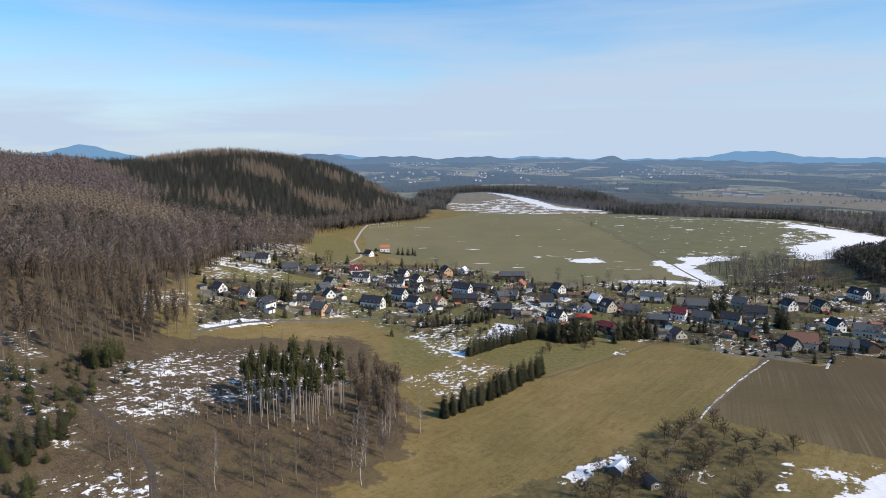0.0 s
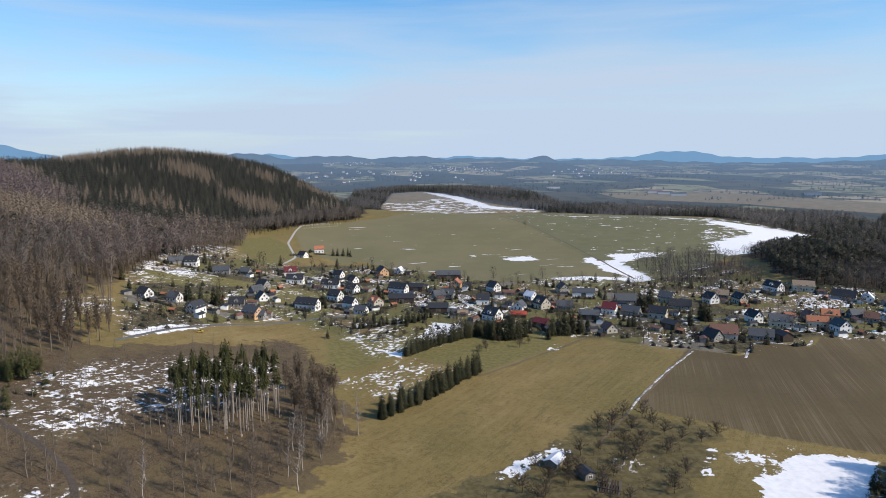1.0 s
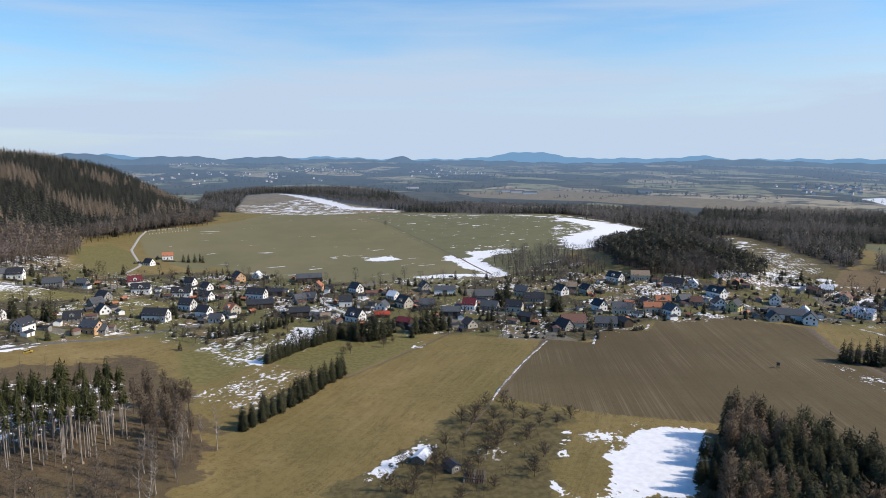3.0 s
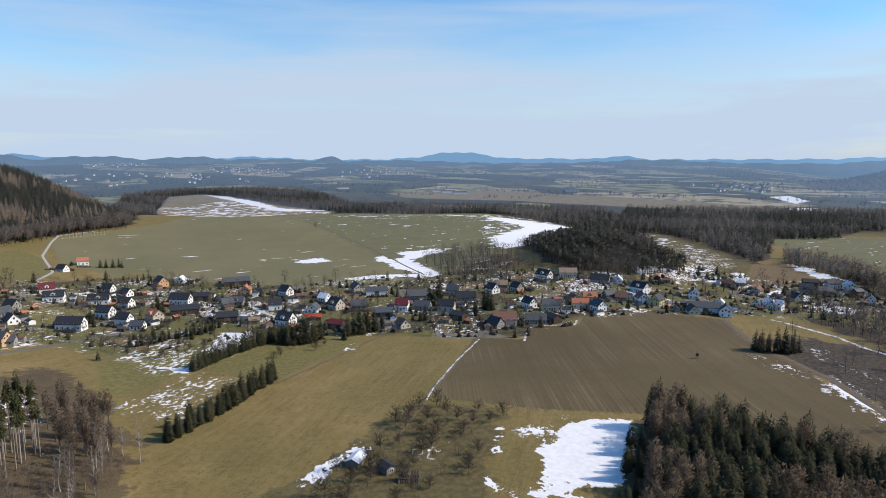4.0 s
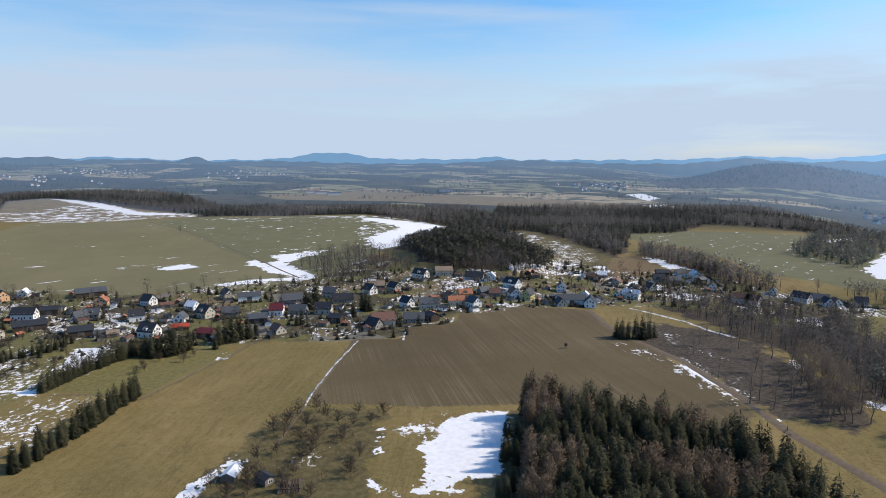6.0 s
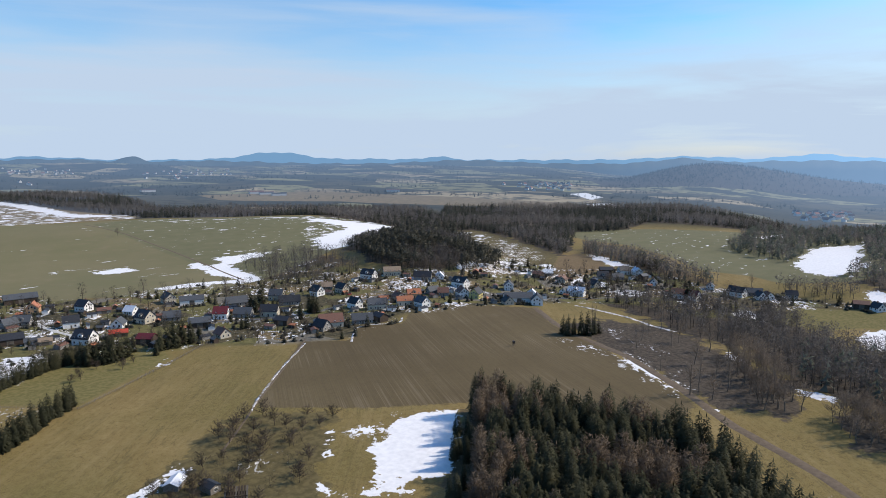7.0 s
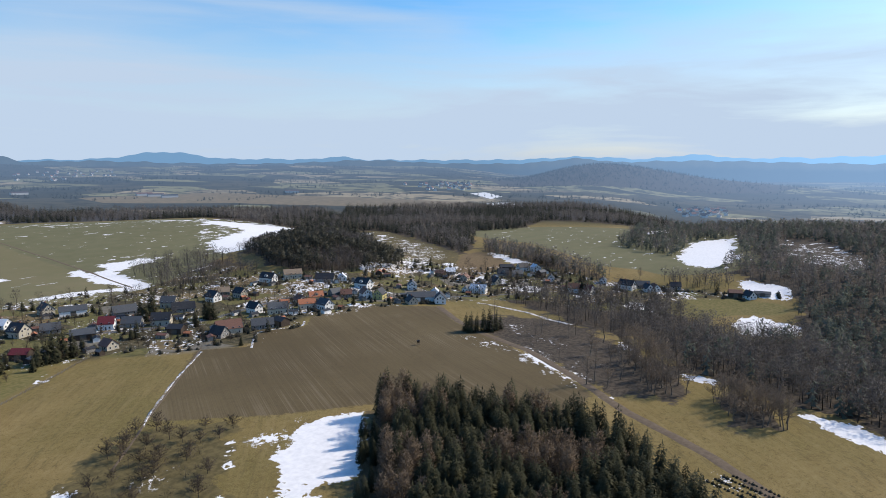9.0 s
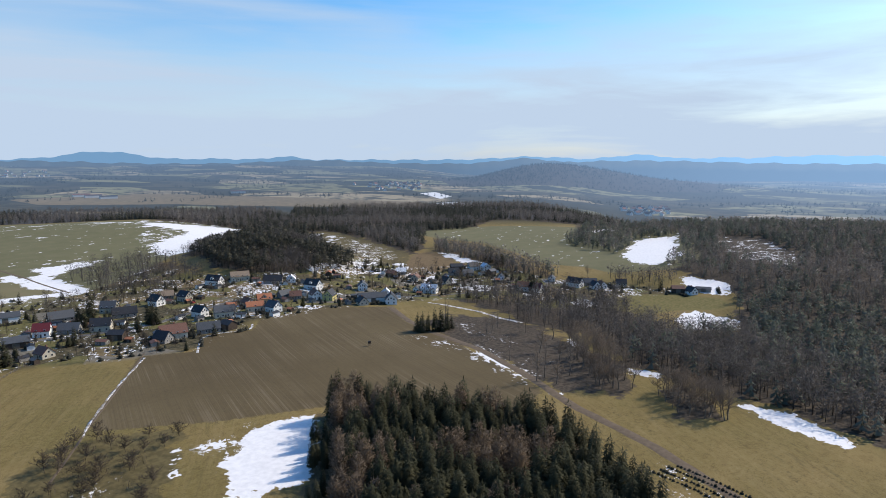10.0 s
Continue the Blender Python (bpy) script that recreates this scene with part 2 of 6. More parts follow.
BROWN_WOOD = [(-111, 872), (-168, 798), (-142, 717), (-184, 539), (-183, 453), (-202, 408), (-223, 376), (-249, 355), (-249, 308), (-642, 713), (-618, 1029), (-318, 717), (-244, 721)]
OPEN_WOOD = [(-246, 351), (-200, 404), (-178, 440), (-134, 333), (-146, 291), (-163, 262), (-176, 247)]
BELT_WEST = [(-29, 976), (7, 1344), (47, 1343), (68, 1306), (184, 1307), (322, 1292), (441, 1212), (542, 1111), (531, 893), (590, 819), (646, 779), (771, 919), (872, 1116), (738, 1278), (557, 1380), (420, 1465), (430, 1723), (329, 2074), (74, 2111), (-63, 1799), (-69, 1318)]
BELT_EAST = [(646, 779), (692, 729), (625, 570), (568, 464), (635, 507), (775, 611), (855, 588), (1007, 630), (1026, 523), (1027, 436), (1288, 495), (1382, 798), (1158, 972), (926, 1103)]
KNOLL_WOOD = [(371, 623), (365, 577), (347, 523), (349, 475), (392, 446), (435, 441), (470, 464), (458, 491), (514, 571), (498, 661), (425, 654)]
BROOK_WOOD = [(262, 628), (315, 671), (354, 659), (351, 590), (324, 512), (288, 483), (250, 508), (235, 550)]
VALLEY_WOOD = [(426, 206), (490, 188), (437, 127), (468, 94), (401, 53), (357, 7), (290, 4), (304, 39), (311, 63), (324, 93), (328, 121), (369, 162)]
STREAM_TREES = [(359, 173), (367, 158), (313, 115), (285, 106), (278, 116), (303, 136)]
VILLAGE_EAST = [(464, 390), (563, 365), (544, 273), (563, 222), (565, 166), (551, 167), (530, 204), (471, 199), (442, 233), (438, 284), (411, 310), (423, 369)]
EAST_LAWN = [(472, 198), (533, 200), (551, 167), (558, 123), (530, 118), (509, 149), (485, 163)]
MEADOW_SNOW = [(107, 256), (114, 267), (123, 277), (137, 295), (155, 315), (178, 340)]
BROOK_SNOW = [(393, 308), (394, 295), (393, 281), (392, 260), (382, 234), (381, 216)]
CORNER_SNOW = [(200, 324), (210, 337), (222, 353), (233, 350), (249, 339), (258, 351)]
CLEARING_STEMS = [(-149, 271), (-105, 318), (-49, 326), (-42, 279), (-65.2, 232.7), (-107.6, 214.6)]
CLUMP = [(286, 94), (310, 89), (292, 62), (274, 57), (268, 74)]
EAST_LINE = [(645, 495), (635, 420), (584, 329), (566, 282), (543, 276), (538, 316), (572, 386), (593, 455)]
PINE_SLOPE = [(514, 112), (590, 91), (565, 16), (321, 6), (321, 24), (373, 55)]
CUT_SLOPE = [(634, 765), (672, 720), (605, 551), (546, 470), (492, 447), (438, 437), (549, 587)]
EAST_PATCH = [(580, 235), (612, 181), (580, 176), (558, 220)]
TALL_SPRUCES = [(-84, 257), (-67, 276), (-47, 277), (-38.7, 257.0), (-52.9, 234.9), (-72.2, 227.4)]
LARCHES = [(-44, 285), (-34, 297), (-18, 280), (-17.0, 248.9), (-29.7, 240.2)]
LOW_BIRCHES = [(-116.0, 197.8), (-91.0, 217.1), (-63.4, 225.7), (-31.8, 239.3), (-14.4, 244.2), (-3.3, 254.1), (-17.7, 228.0), (-32.0, 196.8), (-36.7, 173.9), (-77.6, 163.5)]
YOUNG_PINES = [(-173, 242), (-159, 264), (-135, 279), (-127, 238), (-129.4, 215.2), (-110.3, 162.3), (-117.8, 160.1)]
SHED_TREES = [(30.1, 193.4), (47.8, 208.4), (68.1, 218.0), (94.2, 227.8), (114.7, 218.2), (101.9, 188.6), (70.5, 179.8), (36.7, 180.2)]
PADDOCK_TREES = [(-13, 380), (27, 399), (40, 381), (2, 362)]
PADDOCK_TREES_EAST = [(44, 357), (92, 384), (90, 360), (55, 343)]
BIRCH_EDGE = [(-36.0, 238.0), (-10.5, 259.0), (-2.1, 251.5), (-17.7, 228.0), (-29.3, 197.4)]
BEECH_STAND = [(-532, 779), (-682, 1139), (-521, 1007), (-371, 813), (-346, 738), (-391, 728), (-420, 693), (-427, 623)]
LARCH_STAND = [(-427, 623), (-420, 693), (-391, 728), (-346, 738), (-274, 685), (-248, 620), (-283, 603), (-318, 590), (-352, 553), (-356, 517)]
PINE_STAND = [(-352, 510), (-348, 548), (-314, 581), (-280, 594), (-248, 568), (-264, 512), (-294, 503), (-255, 397), (-265, 381)]
BIRCH_STAND = [(-296, 464), (-290, 496), (-244, 559), (-202, 491), (-176, 416), (-220, 377)]
CREST_LARCHES = [(-553, 1242), (-375, 1307), (-408, 1423), (-602, 1352)]
FAR_TAN = [(649, 1880), (1020, 1844), (1218, 1408), (1321, 1066), (1205, 913), (1022, 1180), (889, 1483), (640, 1670)]
FRUIT_TREES = [(92.6, 239.2), (88.5, 233.2), (91.9, 225.0), (99.2, 236.0), (98.6, 222.7), (108.9, 236.8), (110.9, 230.2), (115.2, 224.6), (122.1, 222.7), (130.6, 226.8), (122.8, 235.2), (104.4, 200.1), (102.0, 251.3), (109.3, 248.5), (86.5, 238.5), (96, 244.5)]
CORNER_LARCHES = [(180.2, 189.8), (183.1, 188.4), (184.7, 181.7), (178.5, 186.0), (187.0, 186.5)]
STANDING_TREES = [(273.5, 146.4), (275.1, 136.4), (290.9, 137.1), (303.6, 136.1), (280.1, 115.2), (284.8, 111.6), (284.6, 108.7), (355.9, 199.4), (319.6, 169.6), (310.8, 152.7), (323.3, 135.2), (376.6, 224.5), (342.0, 216.4), (290, 104), (282, 119), (296, 126), (312, 128), (330, 146), (340, 160), (352, 178)]
FRONT_BIRCHES = [(-30.7, 258.8), (-32.2, 228.5), (-31.4, 208.1), (-69.3, 184.4), (-20.0, 258.8), (-26.8, 199.2), (-21.4, 247.0), (-15.0, 254.0), (-73.3, 197.3)]
FRONT_TREES = [(-51.6, 194.7), (-42.0, 201.1), (-37.6, 208.3), (-56.1, 191.3), (-63.7, 192.8), (-81.4, 190.4), (-51.2, 217.5), (-35.2, 218.0), (-65.7, 212.2), (-60.2, 234.0), (-22.2, 231.0), (-31.7, 238.5), (-46, 226), (-58, 204), (-44, 212), (-72, 221), (-30, 224), (-40, 190)]
THIN_STEMS = [(-86.0, 209.2), (-90.9, 202.6), (-104.7, 191.4), (-117.3, 205.2), (-92.3, 231.2), (-88.2, 230.2), (-82.3, 229.7), (-99.7, 197.5), (-103.8, 228.5), (-102.8, 237.3), (-93.3, 220.2), (-96, 243), (-78, 243), (-112, 246), (-120, 262)]
FAR_TOWNS = []
FAR_TOWNS.append([(-361, 3083), (-71, 3390), (300, 2964), (406, 2639), (74, 2345), (-227, 2493)])
FAR_TOWNS.append([(925, 3582), (1458, 3667), (1153, 2833), (753, 2728)])
FAR_TOWNS.append([(1673, 1689), (2122, 1701), (1752, 1382), (1464, 1386)])
FAR_TOWNS.append([(287, 3828), (695, 3688), (604, 3207), (273, 3260)])
FAR_TOWNS.append([(1723, 673), (1870, 580), (1635, 492), (1490, 567)])
FAR_TOWNS.append([(1588, 256), (1613, 70), (1294, 55), (1228, 162)])
FAR_TOWNS.append([(-400, 4884), (-16, 4704), (-45, 3650), (-303, 3697)])
FAR_HALLS = [(577, 2086), (837, 1816), (849, 1756), (825, 1860), (1205, 1683)]
STAND = [(271, 257)]
HUTS = [(69.9, 202.9), (74.7, 192.9), (61.8, 213.4)]
CARS = [(-102, 368), (24, 365), (179, 356), (292, 402), (321, 382), (269, 437)]
SAPLING_ROWS = []
SAPLING_ROWS.append([(214.4, 67.7), (210.9, 53.3), (205.0, 39.7)])
SAPLING_ROWS.append([(217.5, 66.7), (214.0, 51.4), (208.5, 38.8)])
SAPLING_ROWS.append([(220.9, 64.8), (217.1, 49.5), (211.6, 36.1)])
SAPLING_ROWS.append([(223.7, 62.7), (220.1, 48.5), (215.0, 34.4)])
POST_ROWS = []
POST_ROWS.append([(-104, 876), (-50, 920)])
POST_ROWS.append([(-98, 862), (-53, 902)])
FENCES = []
FENCES.append([(17, 337), (36, 324), (51, 309)])
FENCES.append([(-32, 376), (-14, 393)])
FENCES.append([(-135, 346), (-115, 372), (-97, 387)])
STUMPS = [(-56.8, 233.3), (-54.3, 231.6), (-52.2, 236.7), (-96.0, 214.9), (-108.0, 222.0), (-80.5, 237.2), (-45.7, 220.1), (-41, 259), (-63.5, 218.4), (-93.4, 234.2)]
HOUSE_LAWN = [(-84, 499), (-67, 522), (-43, 505), (-42, 487), (-60, 467), (-76, 458)]
PALE_EDGE = [(-171, 793), (-140, 863), (-101, 922), (-34, 997), (-24, 957), (-109, 860), (-154, 778)]
FELLED = [(331, 272), (365, 265), (389, 233), (359, 173), (322, 119), (285, 106), (267, 128), (275, 144), (306, 202)]
BROOK_EAST = [(422, 307), (465, 289), (505, 250), (514, 202), (488, 182), (373, 176), (382, 214), (401, 250)]
WOOD_RIM = [(652, 786), (703, 741), (633, 576), (574, 475), (479, 402), (471, 427), (435, 434), (418, 477)]
FAR_HILL_WOOD = [(2087, 1516), (2225, 1183), (2620, 653), (3427, 604), (2742, 2143)]
BIRCH_BACK = [(-211, 391), (-182, 459), (-176, 443), (-205, 380)]
PINE_CLUMP = [(-154, 267), (-145, 282), (-139, 268), (-146, 256)]
YOUNG_SPRUCES = [(-137.3, 189.3), (-133.9, 194.7), (-125.8, 202.3), (-118.2, 189.1), (-122.4, 176.7), (-129.5, 177.6)]
LONE_TREES = [(206, 885), (570, 253)]
BRUSH_ROWS = []
BRUSH_ROWS.append([(334, 238), (339, 219), (340, 195)])
BRUSH_ROWS.append([(319, 219), (328, 200), (328, 173)])
BRUSH_ROWS.append([(310, 193), (312, 171), (311, 153)])
BRUSH_ROWS.append([(350, 255), (361, 238), (362, 216)])
BRUSH_ROWS.append([(295, 176), (294, 155), (298, 143)])
GARDEN_CONIFERS = [(197, 443, 23), (190, 446, 15), (189, 435, 14), (65, 376, 13), (68, 373, 14), (72, 373, 16), (75, 372, 16), (80, 373, 16), (84, 375, 15), (89, 380, 14), (71, 382, 14), (80, 382, 16), (107, 381, 14), (112, 382, 17), (116, 383, 17), (121, 385, 17), (126, 386, 15), (117, 391, 15), (122, 392, 15), (94, 387, 10), (102, 372, 9), (-111, 438, 13), (-108, 437, 14), (-108, 442, 12), (-127, 437, 17), (-120, 441, 12), (-180, 466, 12), (-190, 417, 10)]
GARDEN_CONIFERS += [(-186, 416, 13), (-50, 708, 9), (-45, 707, 10), (-39, 709, 10), (-34, 714, 9), (-31, 707, 8), (-11, 638, 7), (-5, 629, 7), (-137, 844, 14), (-131, 852, 12), (-132, 838, 12), (-131, 394, 9), (-75, 543, 7), (129, 390, 9), (202, 434, 10), (219, 410, 15), (222, 410, 14), (208, 404, 10), (-31, 379, 6), (218, 405, 13), (221, 403, 12), (204, 395, 9), (199, 333, 7), (190, 347, 7), (167, 399, 12), (163, 398, 10), (316, 257, 12), (316, 253, 14)]
GARDEN_CONIFERS += [(321, 252, 13), (323, 248, 15), (326, 245, 16), (331, 244, 14), (336, 244, 10), (459, 429, 9), (461, 424, 10), (468, 424, 9), (470, 418, 8), (484, 414, 10), (482, 407, 9), (483, 281, 12), (491, 270, 16), (494, 269, 15), (499, 269, 13), (497, 265, 12), (575, 366, 14), (571, 356, 13), (571, 350, 14), (581, 376, 14), (519, 364, 7), (496, 262, 7), (499, 260, 7), (499, 257, 7), (482, 238, 10), (482, 229, 10), (484, 225, 10), (475, 230, 9)]
GARDEN_CONIFERS += [(499, 211, 12), (507, 211, 10), (266, 367, 7)]
# ---- plan: houses as (x, y, length, width, ridge bearing, roof and wall) ----
HOUSES_WEST = [(-153.1, 431.9, 8.4, 6.6, 125, "dw"), (-134.8, 433.6, 7.6, 6.6, 113, "gw"), (-115.1, 410.6, 10.1, 6.6, 24, "dw"), (-81.5, 415.7, 10.9, 7.4, 124, "go"), (-96.5, 440.7, 9.2, 6.6, 88, "ds"), (-84, 466.6, 7.6, 6.6, 150, "dw"), (-91.7, 485.8, 8.4, 6.6, 49, "gs"), (-156.2, 552.3, 10.1, 7.4, 94, "dw"), (-168.7, 551.8, 11.8, 6.6, 63, "gs"), (-129.3, 539.5, 12.6, 6.6, 87, "gs"), (-111.6, 549.4, 7.6, 5.7, 109, "gs"), (-77.8, 570.2, 10.1, 7.4, 82, "mw"), (-69.7, 541.6, 13.4, 6.6, 98, "dw"), (-40.4, 537.5, 14.3, 6.6, 101, "dw"), (-50.5, 453.6, 16, 7.4, 114, "dw"), (-33.5, 491.3, 10.1, 7.4, 126, "dw"), (-90.4, 508.2, 8.4, 6.6, 130, "ds"), (-79.4, 682.4, 8.4, 6.6, 128, "dw"), (-66, 721.9, 10.1, 6.6, 85, "ow")]
HOUSES_NORTH = [(-77.3, 414.9, 7.6, 5.7, 99, "gs"), (-36.9, 591.2, 8.4, 6.6, 126, "dw"), (-22.9, 569.8, 7.6, 6.6, 138, "dw"), (-21.6, 524.6, 9.2, 6.6, 133, "dw"), (-21.4, 467.4, 9.2, 6.6, 127, "dw"), (-12.9, 447.4, 8.4, 5.7, 118, "gw"), (-2.9, 469.1, 10.1, 7.4, 150, "oc"), (3.2, 604.9, 11.8, 8.2, 160, "do"), (19.7, 613.4, 8.4, 6.6, 22, "ww"), (15.9, 522.8, 15.1, 7.4, 122, "dw"), (16.9, 483.8, 18.5, 8.2, 92, "dk"), (31.3, 529.7, 11.8, 7.4, 108, "dk"), (63.5, 582.7, 21.8, 9.8, 91, "gk"), (54.6, 499.2, 10.1, 7.4, 116, "gs"), (65.6, 535.7, 10.1, 7.4, 17, "oo"), (46.8, 496.7, 8.4, 6.6, 75, "gs"), (94.5, 517.2, 9.2, 7.4, 150, "dw"), (77.8, 470.8, 9.2, 6.6, 99, "dw"), (41.8, 447.4, 13.4, 8.2, 95, "dk")]
HOUSES_MIDDLE = [(51.6, 437.6, 7.6, 4.9, 97, "gs"), (57.7, 433.3, 6.7, 4.9, 98, "ts"), (76.5, 422.4, 10.9, 8.2, 140, "dw"), (102.2, 452.9, 8.4, 6.6, 33, "gw"), (96.2, 428.8, 10.1, 4.9, 103, "bk"), (104, 500.1, 8.4, 4.9, 102, "rs"), (117.9, 484.8, 7.6, 6.6, 144, "ww"), (119.2, 455.7, 10.1, 8.2, 155, "dc"), (149.5, 504.1, 10.1, 7.4, 177, "dc"), (162.4, 490.7, 16.8, 8.2, 106, "gw"), (135.5, 451.1, 10.9, 7.4, 107, "gs"), (105.5, 401.8, 9.2, 7.4, 135, "mk"), (144.3, 422.4, 13.4, 8.2, 109, "gk"), (163.9, 435.7, 9.2, 7.4, 126, "mw"), (145.9, 387.8, 8.4, 6.6, 171, "rc"), (187.2, 465.3, 15.1, 8.2, 102, "gs"), (177.8, 430.2, 11.8, 7.4, 132, "gs"), (219.1, 463.7, 10.1, 8.2, 135, "gc"), (219, 441.8, 15.1, 7.4, 114, "ds")]
HOUSES_STREET = [(192.3, 419.2, 11.8, 7.4, 130, "dc"), (188.5, 390.6, 9.2, 6.6, 146, "dk"), (249.9, 454.8, 9.2, 7.4, 169, "dw"), (267.4, 469.6, 8.4, 6.6, 120, "ts"), (270.3, 450.1, 9.2, 6.6, 171, "dc"), (249.4, 397.4, 9.2, 6.6, 172, "dw"), (209.2, 364, 15.1, 9, 110, "rc"), (201.1, 361, 8.4, 7.4, 159, "ds"), (259.4, 383.6, 13.4, 7.4, 114, "gc"), (230.2, 358.3, 13.4, 7.4, 118, "gs"), (241.7, 354, 8.4, 6.6, 174, "dk"), (276.9, 400.2, 6.7, 4.9, 125, "os"), (288.8, 397.3, 8.4, 6.6, 6, "rc"), (301.4, 394.3, 10.1, 6.6, 117, "oo"), (281.8, 379.7, 11.8, 5.7, 117, "oc"), (289.5, 368.4, 9.2, 7.4, 178, "gw"), (324, 398.4, 9.2, 6.6, 99, "gs"), (315.5, 478.6, 13.4, 7.4, 163, "dw"), (335.4, 471.4, 15.1, 7.4, 115, "tc")]
HOUSES_LOWER = [(349.7, 443.8, 15.1, 7.4, 138, "ds"), (363.7, 437.3, 8.4, 6.6, 40, "ww"), (362.8, 408.2, 13.4, 7.4, 172, "dw"), (406.1, 435.5, 6.7, 4.9, 43, "ok"), (338.2, 378.4, 9.2, 7.4, 22, "rw"), (328, 389.8, 8.4, 6.6, 130, "rs"), (344.6, 368.9, 10.1, 7.4, 63, "dy"), (393.7, 380.5, 9.2, 7.4, 46, "gw"), (365.8, 343.1, 21.8, 9.8, 127, "gw"), (350.1, 339, 8.4, 6.6, 26, "dc"), (391.2, 351.3, 7.6, 6.6, 48, "ww"), (369.5, 326.5, 10.1, 8.2, 49, "dw"), (428.7, 334.8, 13.4, 6.6, 162, "ww"), (457.2, 403.3, 8.4, 6.6, 169, "rk"), (463, 378.2, 7.6, 6.6, 71, "rc"), (472.3, 404.4, 8.4, 6.6, 129, "ws"), (470.7, 348.1, 8.4, 6.6, 14, "dc"), (503.6, 363.3, 10.1, 7.4, 134, "ds"), (424.9, 344.2, 7.6, 5.7, 81, "gw")]
HOUSES_EAST = [(524, 374.6, 11.8, 7.4, 134, "dk"), (532.2, 359.9, 10.1, 6.6, 116, "dw"), (537.1, 348, 10.1, 7.4, 37, "ww"), (515.5, 316.5, 6.7, 5.7, 58, "dw"), (491.7, 278.3, 10.1, 7.4, 170, "ow"), (493.9, 266.8, 10.9, 7.4, 2, "mw"), (534.1, 248.9, 13.4, 7.4, 5, "dw"), (545.9, 239.9, 11.8, 6.6, 146, "gs"), (538.5, 231.6, 8.4, 6.6, 37, "dw"), (540.2, 275.6, 6.7, 5.7, 63, "gw"), (527, 334.6, 7.6, 5.7, 98, "gk"), (509.4, 350.9, 10.1, 6.6, 125, "gs"), (560.1, 164.7, 10.1, 6.6, 154, "rk"), (560.2, 153.3, 8.4, 6.6, 35, "dw"), (558.7, 214.9, 8.4, 5.7, 149, "ds"), (542.1, 226.8, 7.6, 6.6, 37, "rw"), (570.8, 146.4, 11.8, 4.9, 161, "gs")]
HOUSES = HOUSES_WEST + HOUSES_NORTH + HOUSES_MIDDLE + HOUSES_STREET + HOUSES_LOWER + HOUSES_EAST
